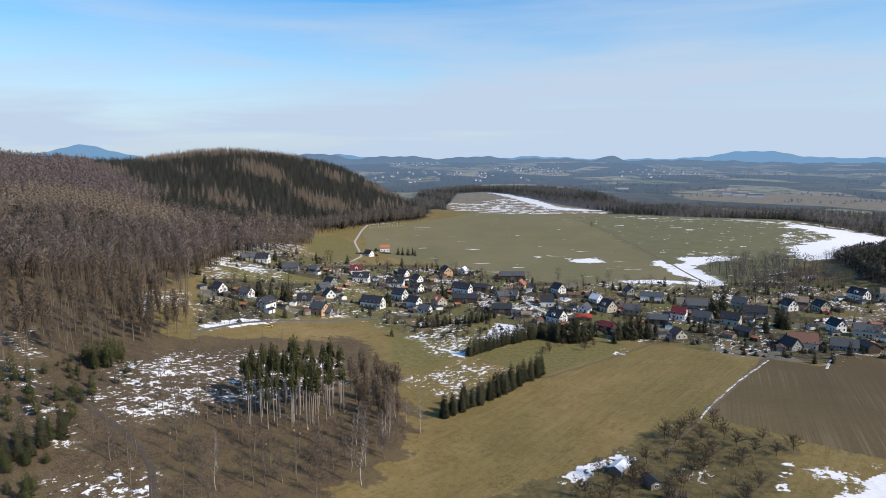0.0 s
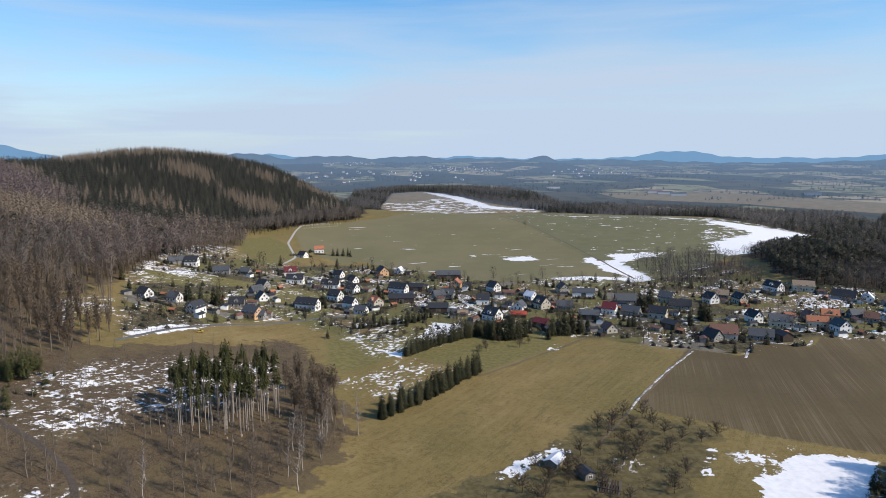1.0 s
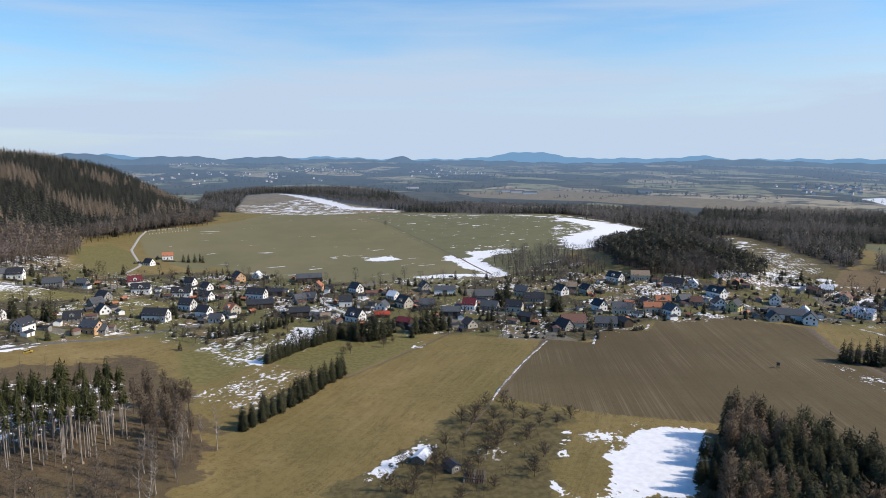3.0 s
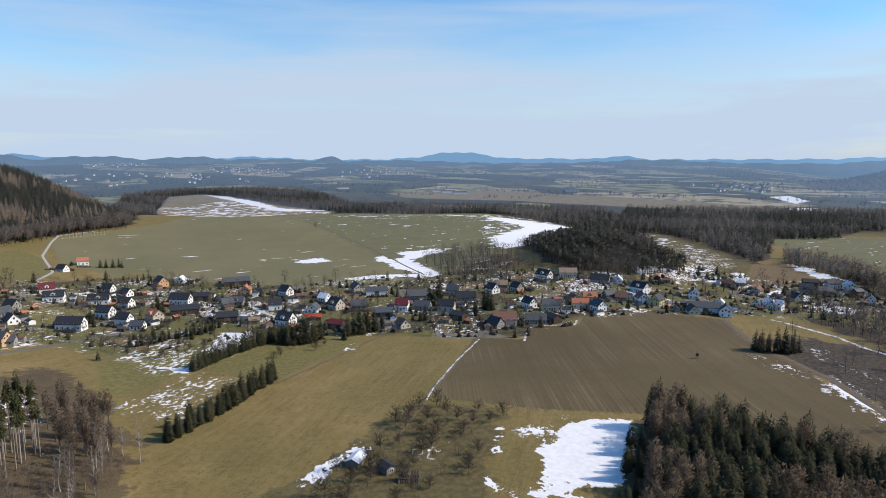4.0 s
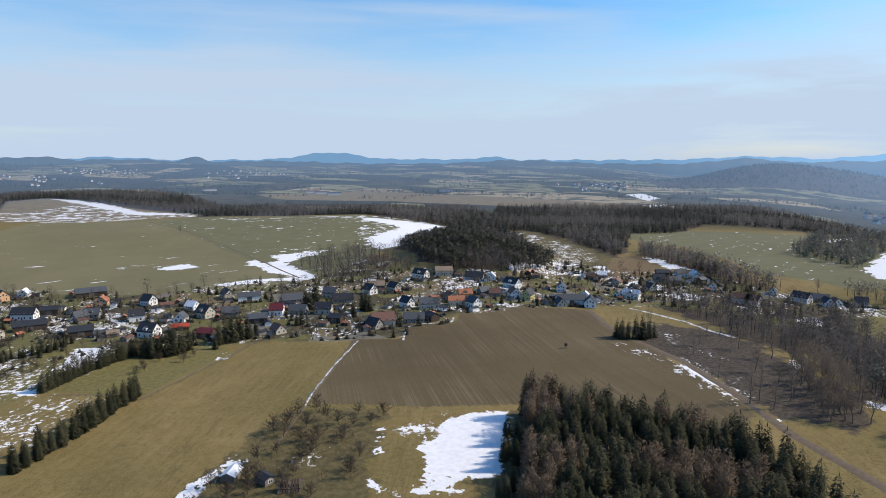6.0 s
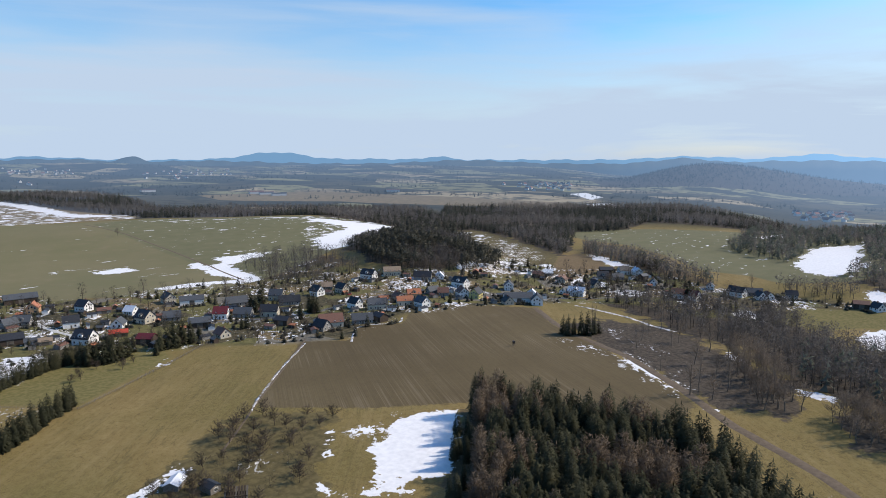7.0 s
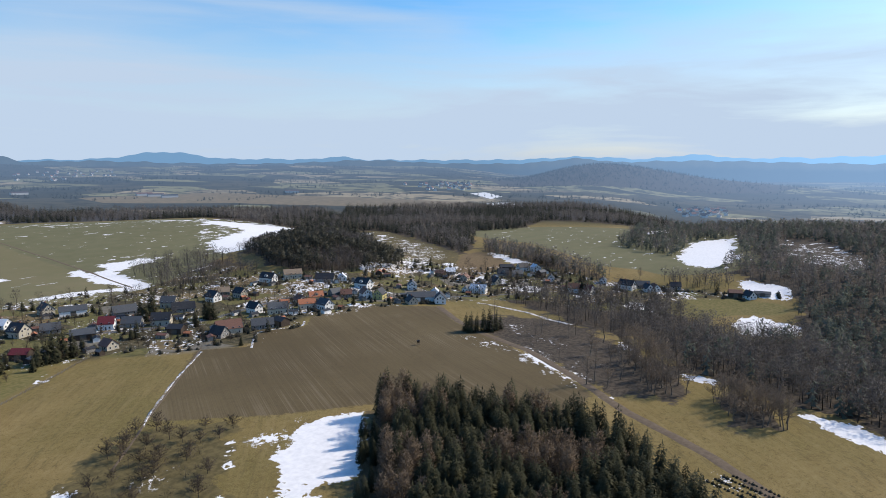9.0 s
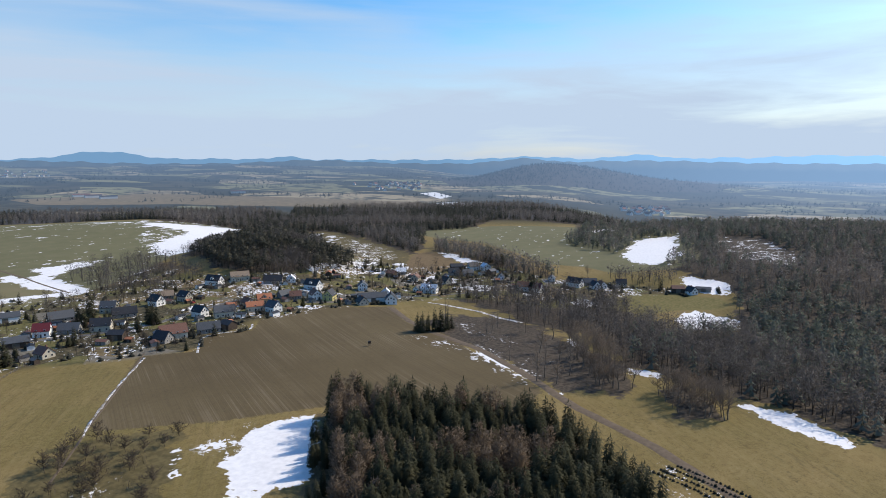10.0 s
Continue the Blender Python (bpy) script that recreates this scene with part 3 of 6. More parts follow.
# ---- materials ----
class Nodes:
    """Short hand for a node tree."""
    def __init__(self, name):
        self.mat = bpy.data.materials.new(name)
        self.mat.use_nodes = True
        self.t = self.mat.node_tree
        self.bsdf = self.t.nodes["Principled BSDF"]
        self.bsdf.inputs["Specular IOR Level"].default_value = 0.25
        self.surface = self.bsdf.outputs[0]

    def add(self, kind, **inputs):
        n = self.t.nodes.new(kind)
        for key, v in inputs.items():
            self.put(n.inputs[key.replace("_", " ")], v)
        return n

    def put(self, socket, v):
        if isinstance(v, bpy.types.NodeSocket):
            self.t.links.new(v, socket)
        elif isinstance(v, tuple) and len(v) == 3 and socket.type == "RGBA":
            socket.default_value = (*v, 1)
        else:
            socket.default_value = v

    def place(self):
        return self.add("ShaderNodeNewGeometry").outputs["Position"]

    def own(self):
        return self.add("ShaderNodeTexCoord").outputs["Object"]

    def noise(self, scale, detail=4.0, vector=None, rough=0.55, distortion=0.0):
        n = self.add("ShaderNodeTexNoise", Scale=scale, Detail=detail, Roughness=rough, Distortion=distortion)
        self.put(n.inputs["Vector"], vector or self.place())
        return n.outputs["Fac"]

    def ramp(self, v, a, b, lo=0.0, hi=1.0):
        n = self.add("ShaderNodeMapRange")
        for k, x in zip(("Value", "From Min", "From Max", "To Min", "To Max"), (v, a, b, lo, hi)):
            self.put(n.inputs[k], x)
        return n.outputs[0]

    def math(self, op, a, b=0.0, clamp=False):
        n = self.t.nodes.new("ShaderNodeMath")
        n.operation, n.use_clamp = op, clamp
        self.put(n.inputs[0], a)
        self.put(n.inputs[1], b)
        return n.outputs[0]

    def streaks(self, angle, across, along, detail=5, rough=0.62):
        """Noise drawn out into lines; angle: the bearing across them, from +x, in degrees; widths in metres."""
        m = self.t.nodes.new("ShaderNodeMapping")
        m.vector_type = "TEXTURE"
        self.put(m.inputs["Vector"], self.place())
        m.inputs["Rotation"].default_value = (0, 0, radians(angle))
        m.inputs["Scale"].default_value = (across, along, 1000.0)
        return self.noise(1.0, detail, m.outputs[0], rough)

    def mix(self, f, a, b):
        n = self.t.nodes.new("ShaderNodeMix")
        n.data_type = "RGBA"
        self.put(n.inputs["Factor"], f)
        self.put(n.inputs["A"], a)
        self.put(n.inputs["B"], b)
        return n.outputs["Result"]

    def attr(self, name):
        n = self.t.nodes.new("ShaderNodeAttribute")
        n.attribute_name = name
        return n.outputs["Fac"]

    def rand(self):
        return self.t.nodes.new("ShaderNodeObjectInfo").outputs["Random"]

    def lets_light_through(self, colour, share):
        """Needles and twigs pass on part of the light that falls on their far side."""
        tr = self.add("ShaderNodeBsdfTranslucent", Color=colour)
        mx = self.t.nodes.new("ShaderNodeMixShader")
        mx.inputs[0].default_value = share
        self.t.links.new(self.bsdf.outputs[0], mx.inputs[1])
        self.t.links.new(tr.outputs[0], mx.inputs[2])
        self.t.links.new(mx.outputs[0], self.t.nodes["Material Output"].inputs["Surface"])
        self.surface = mx.outputs[0]

    def done(self, colour, rough=0.9, bump=None, strength=0.3, dist=0.1, metal=0.0, spec=0.25):
        self.put(self.bsdf.inputs["Base Color"], colour)
        self.put(self.bsdf.inputs["Roughness"], rough)
        self.bsdf.inputs["Metallic"].default_value = metal
        self.bsdf.inputs["Specular IOR Level"].default_value = spec
        if bump is not None:
            b = self.add("ShaderNodeBump", Strength=strength, Distance=dist, Height=bump)
            self.t.links.new(b.outputs[0], self.bsdf.inputs["Normal"])
        return self.mat


def painted_haze(n, mat, amount, glow=(0.22, 0.35, 0.56)):
    """Paints kilometres of haze onto distant land: part of its look is an emitted glow."""
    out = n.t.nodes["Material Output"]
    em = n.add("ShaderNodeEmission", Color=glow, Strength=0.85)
    # the painted glow is brighter towards the sun
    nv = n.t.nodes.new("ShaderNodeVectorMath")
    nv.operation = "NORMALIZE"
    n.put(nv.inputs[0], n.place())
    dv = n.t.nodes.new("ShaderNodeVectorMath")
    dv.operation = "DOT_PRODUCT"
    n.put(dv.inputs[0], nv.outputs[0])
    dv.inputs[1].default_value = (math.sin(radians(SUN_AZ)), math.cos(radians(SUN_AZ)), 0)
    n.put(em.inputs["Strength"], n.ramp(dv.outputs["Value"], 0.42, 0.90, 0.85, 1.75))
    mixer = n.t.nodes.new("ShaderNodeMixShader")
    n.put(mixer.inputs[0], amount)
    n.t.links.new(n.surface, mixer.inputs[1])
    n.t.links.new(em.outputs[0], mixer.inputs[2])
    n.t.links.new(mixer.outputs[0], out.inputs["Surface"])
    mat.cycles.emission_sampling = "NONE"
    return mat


def haze_share(n):
    """Share of painted haze by distance, beyond the belt of woods."""
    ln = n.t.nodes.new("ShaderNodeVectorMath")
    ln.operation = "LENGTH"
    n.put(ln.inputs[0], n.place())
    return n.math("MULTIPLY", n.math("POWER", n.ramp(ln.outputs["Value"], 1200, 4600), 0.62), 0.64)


def ground_material():
    n = Nodes("ground")
    p = n.place()
    big, mid, fine, tiny = n.noise(0.012, 5), n.noise(0.06, 6), n.noise(0.45, 6), n.noise(2.2, 4)
    speck = n.math("ADD", n.math("MULTIPLY", fine, 0.35), n.math("MULTIPLY", tiny, 0.65))
    # dry winter grass
    grass = n.mix(n.ramp(mid, 0.35, 0.65), (0.186, 0.132, 0.048), (0.240, 0.174, 0.070))
    grass = n.mix(n.ramp(big, 0.38, 0.62), grass, (0.156, 0.122, 0.042))
    grass = n.mix(n.math("MULTIPLY", n.ramp(speck, 0.51, 0.62), 0.60), grass, (0.070, 0.048, 0.020))
    grass = n.mix(n.math("MULTIPLY", n.ramp(speck, 0.48, 0.38), 0.3), grass, (0.25, 0.21, 0.115))
    tuft = n.math("MULTIPLY", n.ramp(n.noise(0.8, 5, rough=0.7), 0.55, 0.63), n.ramp(n.noise(0.028, 4), 0.50, 0.62))
    grass = n.mix(n.math("MULTIPLY", tuft, 0.6), grass, (0.062, 0.050, 0.022))
    wear = n.math("MULTIPLY", n.ramp(n.streaks(-40, 2.0, 18, 6, 0.7), 0.50, 0.62), n.ramp(n.noise(0.05, 5), 0.42, 0.60))
    grass = n.mix(n.math("MULTIPLY", wear, 0.45), grass, (0.088, 0.074, 0.030))
    lanes = n.streaks(-40, 1.3, 90, 3)
    grass = n.mix(n.math("MULTIPLY", n.ramp(lanes, 0.54, 0.66), 0.28), grass, (0.120, 0.088, 0.036))
    mow = n.streaks(-40, 3.0, 70)
    grass = n.mix(n.math("MULTIPLY", n.ramp(mow, 0.5, 0.7), 0.22), grass, (0.285, 0.215, 0.105))
    # young crop over brown soil, drilled in rows
    wave = n.t.nodes.new("ShaderNodeTexWave")
    mp = n.add("ShaderNodeMapping", Rotation=(0, 0, radians(-62)))
    n.put(mp.inputs["Vector"], p)
    n.put(wave.inputs["Vector"], mp.outputs[0])
    for k, v in (("Scale", 0.11), ("Distortion", 0.8), ("Detail", 2.0), ("Detail Scale", 0.3)):
        wave.inputs[k].default_value = v
    rows = wave.outputs["Fac"]
    crop = n.mix(n.ramp(big, 0.35, 0.65), (0.146, 0.134, 0.068), (0.172, 0.148, 0.080))
    crop = n.mix(n.math("MULTIPLY", rows, 0.18), crop, (0.122, 0.118, 0.056))
    crop = n.mix(n.math("MULTIPLY", n.ramp(mid, 0.55, 0.7), 0.35), crop, (0.20, 0.155, 0.095))
    green = n.mix(n.ramp(mid, 0.35, 0.65), (0.126, 0.121, 0.064), (0.150, 0.138, 0.076))
    green = n.mix(n.math("MULTIPLY", rows, 0.15), green, (0.100, 0.104, 0.042))
    # ploughed soil with furrows
    wave2 = n.t.nodes.new("ShaderNodeTexWave")
    mp2 = n.add("ShaderNodeMapping", Rotation=(0, 0, radians(23)))
    n.put(mp2.inputs["Vector"], p)
    n.put(wave2.inputs["Vector"], mp2.outputs[0])
    for k, v in (("Scale", 0.16), ("Distortion", 1.2), ("Detail", 4.0), ("Detail Scale", 0.6)):
        wave2.inputs[k].default_value = v
    furrow = wave2.outputs["Fac"]
    soil = n.mix(n.ramp(big, 0.35, 0.65), (0.092, 0.069, 0.034), (0.118, 0.090, 0.045))
    soil = n.mix(n.math("MULTIPLY", furrow, 0.08), soil, (0.125, 0.094, 0.062))
    soil = n.mix(n.math("MULTIPLY", n.ramp(speck, 0.5, 0.64), 0.45), soil, (0.045, 0.032, 0.022))
    drill = n.math("ADD", n.math("MULTIPLY", n.streaks(-23, 0.7, 160), 0.75), n.math("MULTIPLY", n.streaks(-23, 7.0, 300, 3), 0.25))
    soil = n.mix(n.math("MULTIPLY", n.math("MULTIPLY", n.ramp(drill, 0.50, 0.60), n.ramp(n.noise(0.02, 4), 0.42, 0.62)), 0.45), soil, (0.200, 0.160, 0.108))
    soil = n.mix(n.math("MULTIPLY", n.ramp(drill, 0.50, 0.38), 0.34), soil, (0.062, 0.045, 0.027))
    # leaf litter under the woods
    litter = n.mix(n.ramp(n.math("ADD", n.math("MULTIPLY", speck, 0.6), n.math("MULTIPLY", n.noise(3.5, 3), 0.4)), 0.42, 0.58), (0.036, 0.027, 0.017), (0.140, 0.101, 0.060))
    litter = n.mix(n.math("MULTIPLY", n.ramp(mid, 0.45, 0.65), 0.45), litter, (0.140, 0.108, 0.050))
    # gardens and yards
    yard = n.mix(n.ramp(fine, 0.40, 0.60), (0.046, 0.042, 0.022), (0.105, 0.086, 0.050))
    plots = n.add("ShaderNodeTexVoronoi", Scale=0.05)
    n.put(plots.inputs["Vector"], p)
    pc = n.t.nodes.new("ShaderNodeSeparateColor")
    n.put(pc.inputs[0], plots.outputs["Color"])
    yard = n.mix(n.ramp(pc.outputs[0], 0.38, 0.40), yard, n.mix(n.ramp(fine, 0.4, 0.6), (0.105, 0.098, 0.036), (0.140, 0.122, 0.050)))
    yard = n.mix(n.ramp(pc.outputs[1], 0.72, 0.74), yard, n.mix(n.ramp(fine, 0.4, 0.6), (0.170, 0.128, 0.062), (0.135, 0.098, 0.050)))
    yard = n.mix(n.ramp(pc.outputs[2], 0.93, 0.94), yard, n.mix(n.ramp(fine, 0.4, 0.6), (0.13, 0.115, 0.09), (0.17, 0.155, 0.125)))
    # patchwork of the far country
    vor = n.add("ShaderNodeTexVoronoi", Scale=0.0056)
    n.put(vor.inputs["Vector"], n.add("ShaderNodeMapping", Vector=p, Scale=(1.0, 0.65, 0.0)).outputs[0])
    cs = n.t.nodes.new("ShaderNodeSeparateColor")
    n.put(cs.inputs[0], vor.outputs["Color"])
    patch = n.mix(n.ramp(cs.outputs[0], 0.40, 0.42), (0.045, 0.042, 0.026), (0.215, 0.200, 0.105))
    patch = n.mix(n.ramp(cs.outputs[0], 0.62, 0.64), patch, (0.070, 0.060, 0.035))
    patch = n.mix(n.ramp(cs.outputs[0], 0.80, 0.82), patch, (0.32, 0.26, 0.16))
    patch = n.mix(n.math("MULTIPLY", n.ramp(n.noise(0.014, 8, rough=0.68), 0.48, 0.56), 0.85), patch, (0.030, 0.029, 0.018))
    wob = n.math("MULTIPLY", n.math("SUBTRACT", fine, 0.5), 5.0)

    loose = n.math("ADD", n.math("MULTIPLY", n.math("SUBTRACT", mid, 0.5), 45.0), n.math("MULTIPLY", wob, 1.6))

    def over(base, name, colour, soft=1.0, rim=None):
        edge = n.math("ADD", n.attr(name), rim or wob)
        return n.mix(n.ramp(edge, -soft, soft), base, colour)
    ln = n.t.nodes.new("ShaderNodeVectorMath")
    ln.operation = "LENGTH"
    n.put(ln.inputs[0], p)
    col = n.mix(n.ramp(ln.outputs["Value"], 1080, 1180), grass, patch)
    # orchard and wood rim: darker grass tone with tree shade painted in
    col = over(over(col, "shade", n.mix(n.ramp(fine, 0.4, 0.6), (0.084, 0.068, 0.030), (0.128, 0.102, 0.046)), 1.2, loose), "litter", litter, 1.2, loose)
    # dense woods: very dark floor stands in for closed canopy; felled strip shares it
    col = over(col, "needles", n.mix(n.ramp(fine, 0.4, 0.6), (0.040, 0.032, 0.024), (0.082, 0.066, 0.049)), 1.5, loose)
    col = over(col, "far_field", n.mix(n.ramp(mid, 0.4, 0.6), (0.21, 0.155, 0.085), (0.155, 0.120, 0.062)), 3)
    col = over(col, "yard", yard, 5)
    col = over(col, "lawn", n.mix(n.ramp(fine, 0.4, 0.6), (0.120, 0.106, 0.036), (0.165, 0.138, 0.055)), 2)
    col = over(col, "crop", crop, 2)
    col = over(col, "green", green, 2)
    col = over(col, "tan", n.mix(n.ramp(fine, 0.4, 0.6), (0.17, 0.12, 0.065), (0.13, 0.092, 0.048)), 2)
    col = over(col, "soil", soil, 0.8)
    # snow that is left: banks with ragged rims, and broken remains
    reach = n.ramp(ln.outputs["Value"], 200, 1000, 5.0, 75.0)
    drift = n.math("ADD", n.math("MULTIPLY", mid, 0.4), n.math("MULTIPLY", n.streaks(98, 10.0, 55, 7), 0.6))
    ragged = n.math("ADD", n.math("MULTIPLY", n.math("SUBTRACT", drift, 0.5), reach), n.math("ADD", n.math("MULTIPLY", n.math("SUBTRACT", fine, 0.5), 7.0), n.math("MULTIPLY", n.math("SUBTRACT", n.noise(0.2, 6, rough=0.65), 0.5), 15.0)))
    bank = n.ramp(n.math("ADD", n.attr("snow"), n.math("MULTIPLY", ragged, n.ramp(ln.outputs["Value"], 220, 600, 0.85, 1.0))), -0.2, 0.3)
    crumbs = n.math("ADD", n.math("MULTIPLY", n.noise(0.40, 9, rough=0.72), 0.50), n.math("ADD", n.math("MULTIPLY", mid, 0.2), n.math("MULTIPLY", n.streaks(-35, 3.0, 11, 7), 0.3)))
    crumbs = n.ramp(n.ramp(ln.outputs["Value"], 650, 1100), 0, 1, crumbs, n.math("ADD", n.math("MULTIPLY", n.noise(0.07, 6), 0.5), n.math("MULTIPLY", n.streaks(98, 14.0, 70, 6), 0.5)))
    held = n.math("MULTIPLY", n.math("MINIMUM", n.attr("broken"), 8.0), 0.0035)
    remains = n.math("MULTIPLY", n.ramp(n.math("ADD", crumbs, held), 0.548, 0.570), n.ramp(n.attr("broken"), -5.0, 1.0))
    shady = n.math("MULTIPLY", n.ramp(n.math("ADD", crumbs, n.math("ADD", n.math("MULTIPLY", n.math("SUBTRACT", big, 0.5), 0.2), n.math("MULTIPLY", n.math("SUBTRACT", pc.outputs[1], 0.55), 0.10))), 0.557, 0.572), n.ramp(n.attr("yard"), -5.0, 1.0))
    # thin wind-blown streaks on the open fields
    lines = n.streaks(98, 9.0, 60, 7)
    thin_crop = n.math("MULTIPLY", n.ramp(lines, 0.665, 0.68), n.ramp(n.attr("crop"), 0.0, 20.0))
    thin_green = n.math("MULTIPLY", n.ramp(n.math("ADD", n.math("MULTIPLY", lines, 0.5), n.math("MULTIPLY", n.noise(0.12, 8), 0.5)), 0.603, 0.62), n.ramp(n.attr("green"), 0.0, 10.0))
    snow = n.math("MAXIMUM", n.math("MAXIMUM", bank, remains), n.math("MAXIMUM", shady, n.math("MAXIMUM", thin_crop, thin_green)))
    white = n.mix(n.ramp(fine, 0.35, 0.7), (0.80, 0.79, 0.79), (0.68, 0.675, 0.68))
    col = n.mix(snow, col, white)
    rough = n.ramp(snow, 0, 1, 0.95, 0.6)
    relief = n.math("ADD", n.math("MULTIPLY", fine, 0.35), n.math("MULTIPLY", tiny, 0.5))
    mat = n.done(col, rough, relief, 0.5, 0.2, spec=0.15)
    # the far land's haze is painted over it as emission
    return painted_haze(n, mat, haze_share(n))


def foliage(name, dark, light, spread=0.12, stuff=False, far=False, rough=0.85, stand=None, through_share=0.4):
    n = Nodes(name)
    v = n.attr("tint") if stuff else n.rand()
    col = n.mix(v, dark, light)
    if stand:
        col = n.mix(n.ramp(n.noise(0.011, 3), 0.42, 0.58), col, n.mix(v, stand[0], stand[1]))
    isl = n.add("ShaderNodeNewGeometry").outputs["Random Per Island"]
    col = n.mix(n.math("MULTIPLY", n.ramp(isl, 0, 1), 0.25 if stuff else 0.4), col, tuple(c * 0.55 for c in dark))
    mat = n.done(col, rough, spec=0.12)
    n.lets_light_through(col, through_share)
    # distant woods emit part of the painted haze
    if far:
        painted_haze(n, mat, haze_share(n))
    return mat


def bark(name, a, b, scale=6.0):
    n = Nodes(name)
    o = n.own()
    f = n.noise(scale, 5, o)
    return n.done(n.mix(n.ramp(f, 0.35, 0.65), a, b), 0.9, f, 0.4, 0.02)


def plain(name, a, b, scale=1.5, rough=0.85, spec=0.2, bump=0.2, metal=0.0):
    n = Nodes(name)
    o = n.own()
    f = n.math("ADD", n.math("MULTIPLY", n.noise(scale, 5, o), 0.6), n.math("MULTIPLY", n.noise(scale * 7, 4, o), 0.4))
    return n.done(n.mix(n.ramp(f, 0.35, 0.65), a, b), rough, f, bump, 0.02, metal, spec)


def roof_material(name, a, b):
    """Tiled or slated roof: courses across the slope and single tiles of uneven shade."""
    n = Nodes(name)
    o = n.own()
    br = n.add("ShaderNodeTexBrick", Scale=1.0, Color1=a, Color2=b, Mortar=tuple(c * 0.45 for c in a))
    br.inputs["Brick Width"].default_value, br.inputs["Row Height"].default_value, br.inputs["Mortar Size"].default_value = 0.3, 0.34, 0.02
    n.put(br.inputs["Vector"], o)
    f = n.noise(0.9, 5, o)
    col = n.mix(n.math("MULTIPLY", n.ramp(f, 0.45, 0.7), 0.4), br.outputs["Color"], tuple(c * 0.6 + 0.02 for c in b))
    col = n.mix(n.math("MULTIPLY", n.rand(), 0.25), col, tuple(min(1, c * 1.5) for c in b))
    return n.done(col, 0.6, br.outputs["Fac"], 0.3, 0.03, spec=0.3)


GROUND = ground_material()
SPRUCE = foliage("spruce_needles", (0.042, 0.045, 0.026), (0.098, 0.094, 0.052))
PINE = foliage("pine_needles", (0.066, 0.074, 0.028), (0.115, 0.118, 0.050))
LARCH = foliage("larch_twigs", (0.140, 0.106, 0.076), (0.220, 0.170, 0.124))
TWIGS = foliage("bare_twigs", (0.150, 0.122, 0.098), (0.240, 0.198, 0.158))
BIRCH_TWIGS = foliage("birch_twigs", (0.200, 0.165, 0.140), (0.290, 0.245, 0.210))
RUST = foliage("rusty_brush", (0.120, 0.072, 0.038), (0.200, 0.125, 0.068), stuff=True)
WOOD_DARK = foliage("far_conifers", (0.042, 0.046, 0.038), (0.112, 0.108, 0.084), stuff=True)
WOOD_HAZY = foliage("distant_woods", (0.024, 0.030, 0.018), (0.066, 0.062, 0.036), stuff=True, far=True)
WOOD_BROWN = foliage("far_bare_trees", (0.180, 0.142, 0.112), (0.300, 0.240, 0.185), stuff=True, stand=((0.175, 0.138, 0.122), (0.265, 0.215, 0.190)))
BEECH = foliage("beech_twigs", (0.200, 0.155, 0.145), (0.270, 0.215, 0.200), stuff=True)
LARCH_FAR = foliage("hill_larches", (0.225, 0.178, 0.130), (0.330, 0.262, 0.195), stuff=True)
WOOD_DIM = foliage("dark_alders", (0.060, 0.050, 0.043), (0.135, 0.112, 0.095), stuff=True)
BARK = bark("spruce_bark", (0.11, 0.085, 0.065), (0.20, 0.165, 0.13))
BARK_DARK = bark("dark_bark", (0.045, 0.036, 0.028), (0.085, 0.068, 0.052))
BARK_BIRCH = bark("birch_bark", (0.50, 0.46, 0.41), (0.24, 0.21, 0.19), 2.0)
ROOFS = {"d": roof_material("slate_roof", (0.020, 0.022, 0.027), (0.034, 0.036, 0.042)),
         "g": roof_material("grey_roof", (0.058, 0.064, 0.072), (0.082, 0.088, 0.096)),
         "r": roof_material("brown_tiles", (0.130, 0.062, 0.042), (0.170, 0.085, 0.060)),
         "b": roof_material("bright_red_tiles", (0.42, 0.055, 0.030), (0.50, 0.075, 0.040)),
         "o": roof_material("orange_tiles", (0.36, 0.130, 0.062), (0.43, 0.170, 0.085)),
         "m": roof_material("maroon_tiles", (0.115, 0.018, 0.022), (0.150, 0.026, 0.030)),
         "w": plain("snowy_roof", (0.70, 0.73, 0.78), (0.50, 0.52, 0.56), 0.6, 0.6),
         "t": roof_material("tan_sheet_roof", (0.22, 0.165, 0.11), (0.27, 0.20, 0.14))}
WALLS = {"w": plain("white_render", (0.80, 0.79, 0.76), (0.70, 0.69, 0.66), 0.8),
         "c": plain("cream_render", (0.50, 0.46, 0.37), (0.42, 0.38, 0.30), 0.8),
         "o": plain("apricot_render", (0.60, 0.37, 0.20), (0.52, 0.31, 0.17), 0.8),
         "s": plain("grey_render", (0.27, 0.26, 0.24), (0.20, 0.19, 0.175), 0.8),
         "k": plain("dark_boards", (0.075, 0.055, 0.042), (0.050, 0.038, 0.030), 1.5),
         "y": plain("yellow_render", (0.55, 0.48, 0.20), (0.48, 0.42, 0.18), 0.8)}
GLASS = plain("window_glass", (0.030, 0.036, 0.045), (0.018, 0.022, 0.028), 0.5, 0.12, 0.5, 0.0)
FRAME = plain("white_frame", (0.75, 0.75, 0.73), (0.65, 0.65, 0.63), 3)
BRICK = plain("chimney_brick", (0.22, 0.105, 0.075), (0.15, 0.075, 0.055), 6)
BOARD = plain("weathered_board", (0.16, 0.14, 0.115), (0.10, 0.085, 0.07), 4)
ASPHALT = plain("asphalt", (0.095, 0.092, 0.090), (0.135, 0.130, 0.125), 0.4, 0.9)
DIRT = plain("track_dirt", (0.098, 0.073, 0.050), (0.155, 0.118, 0.082), 0.5, 0.95)
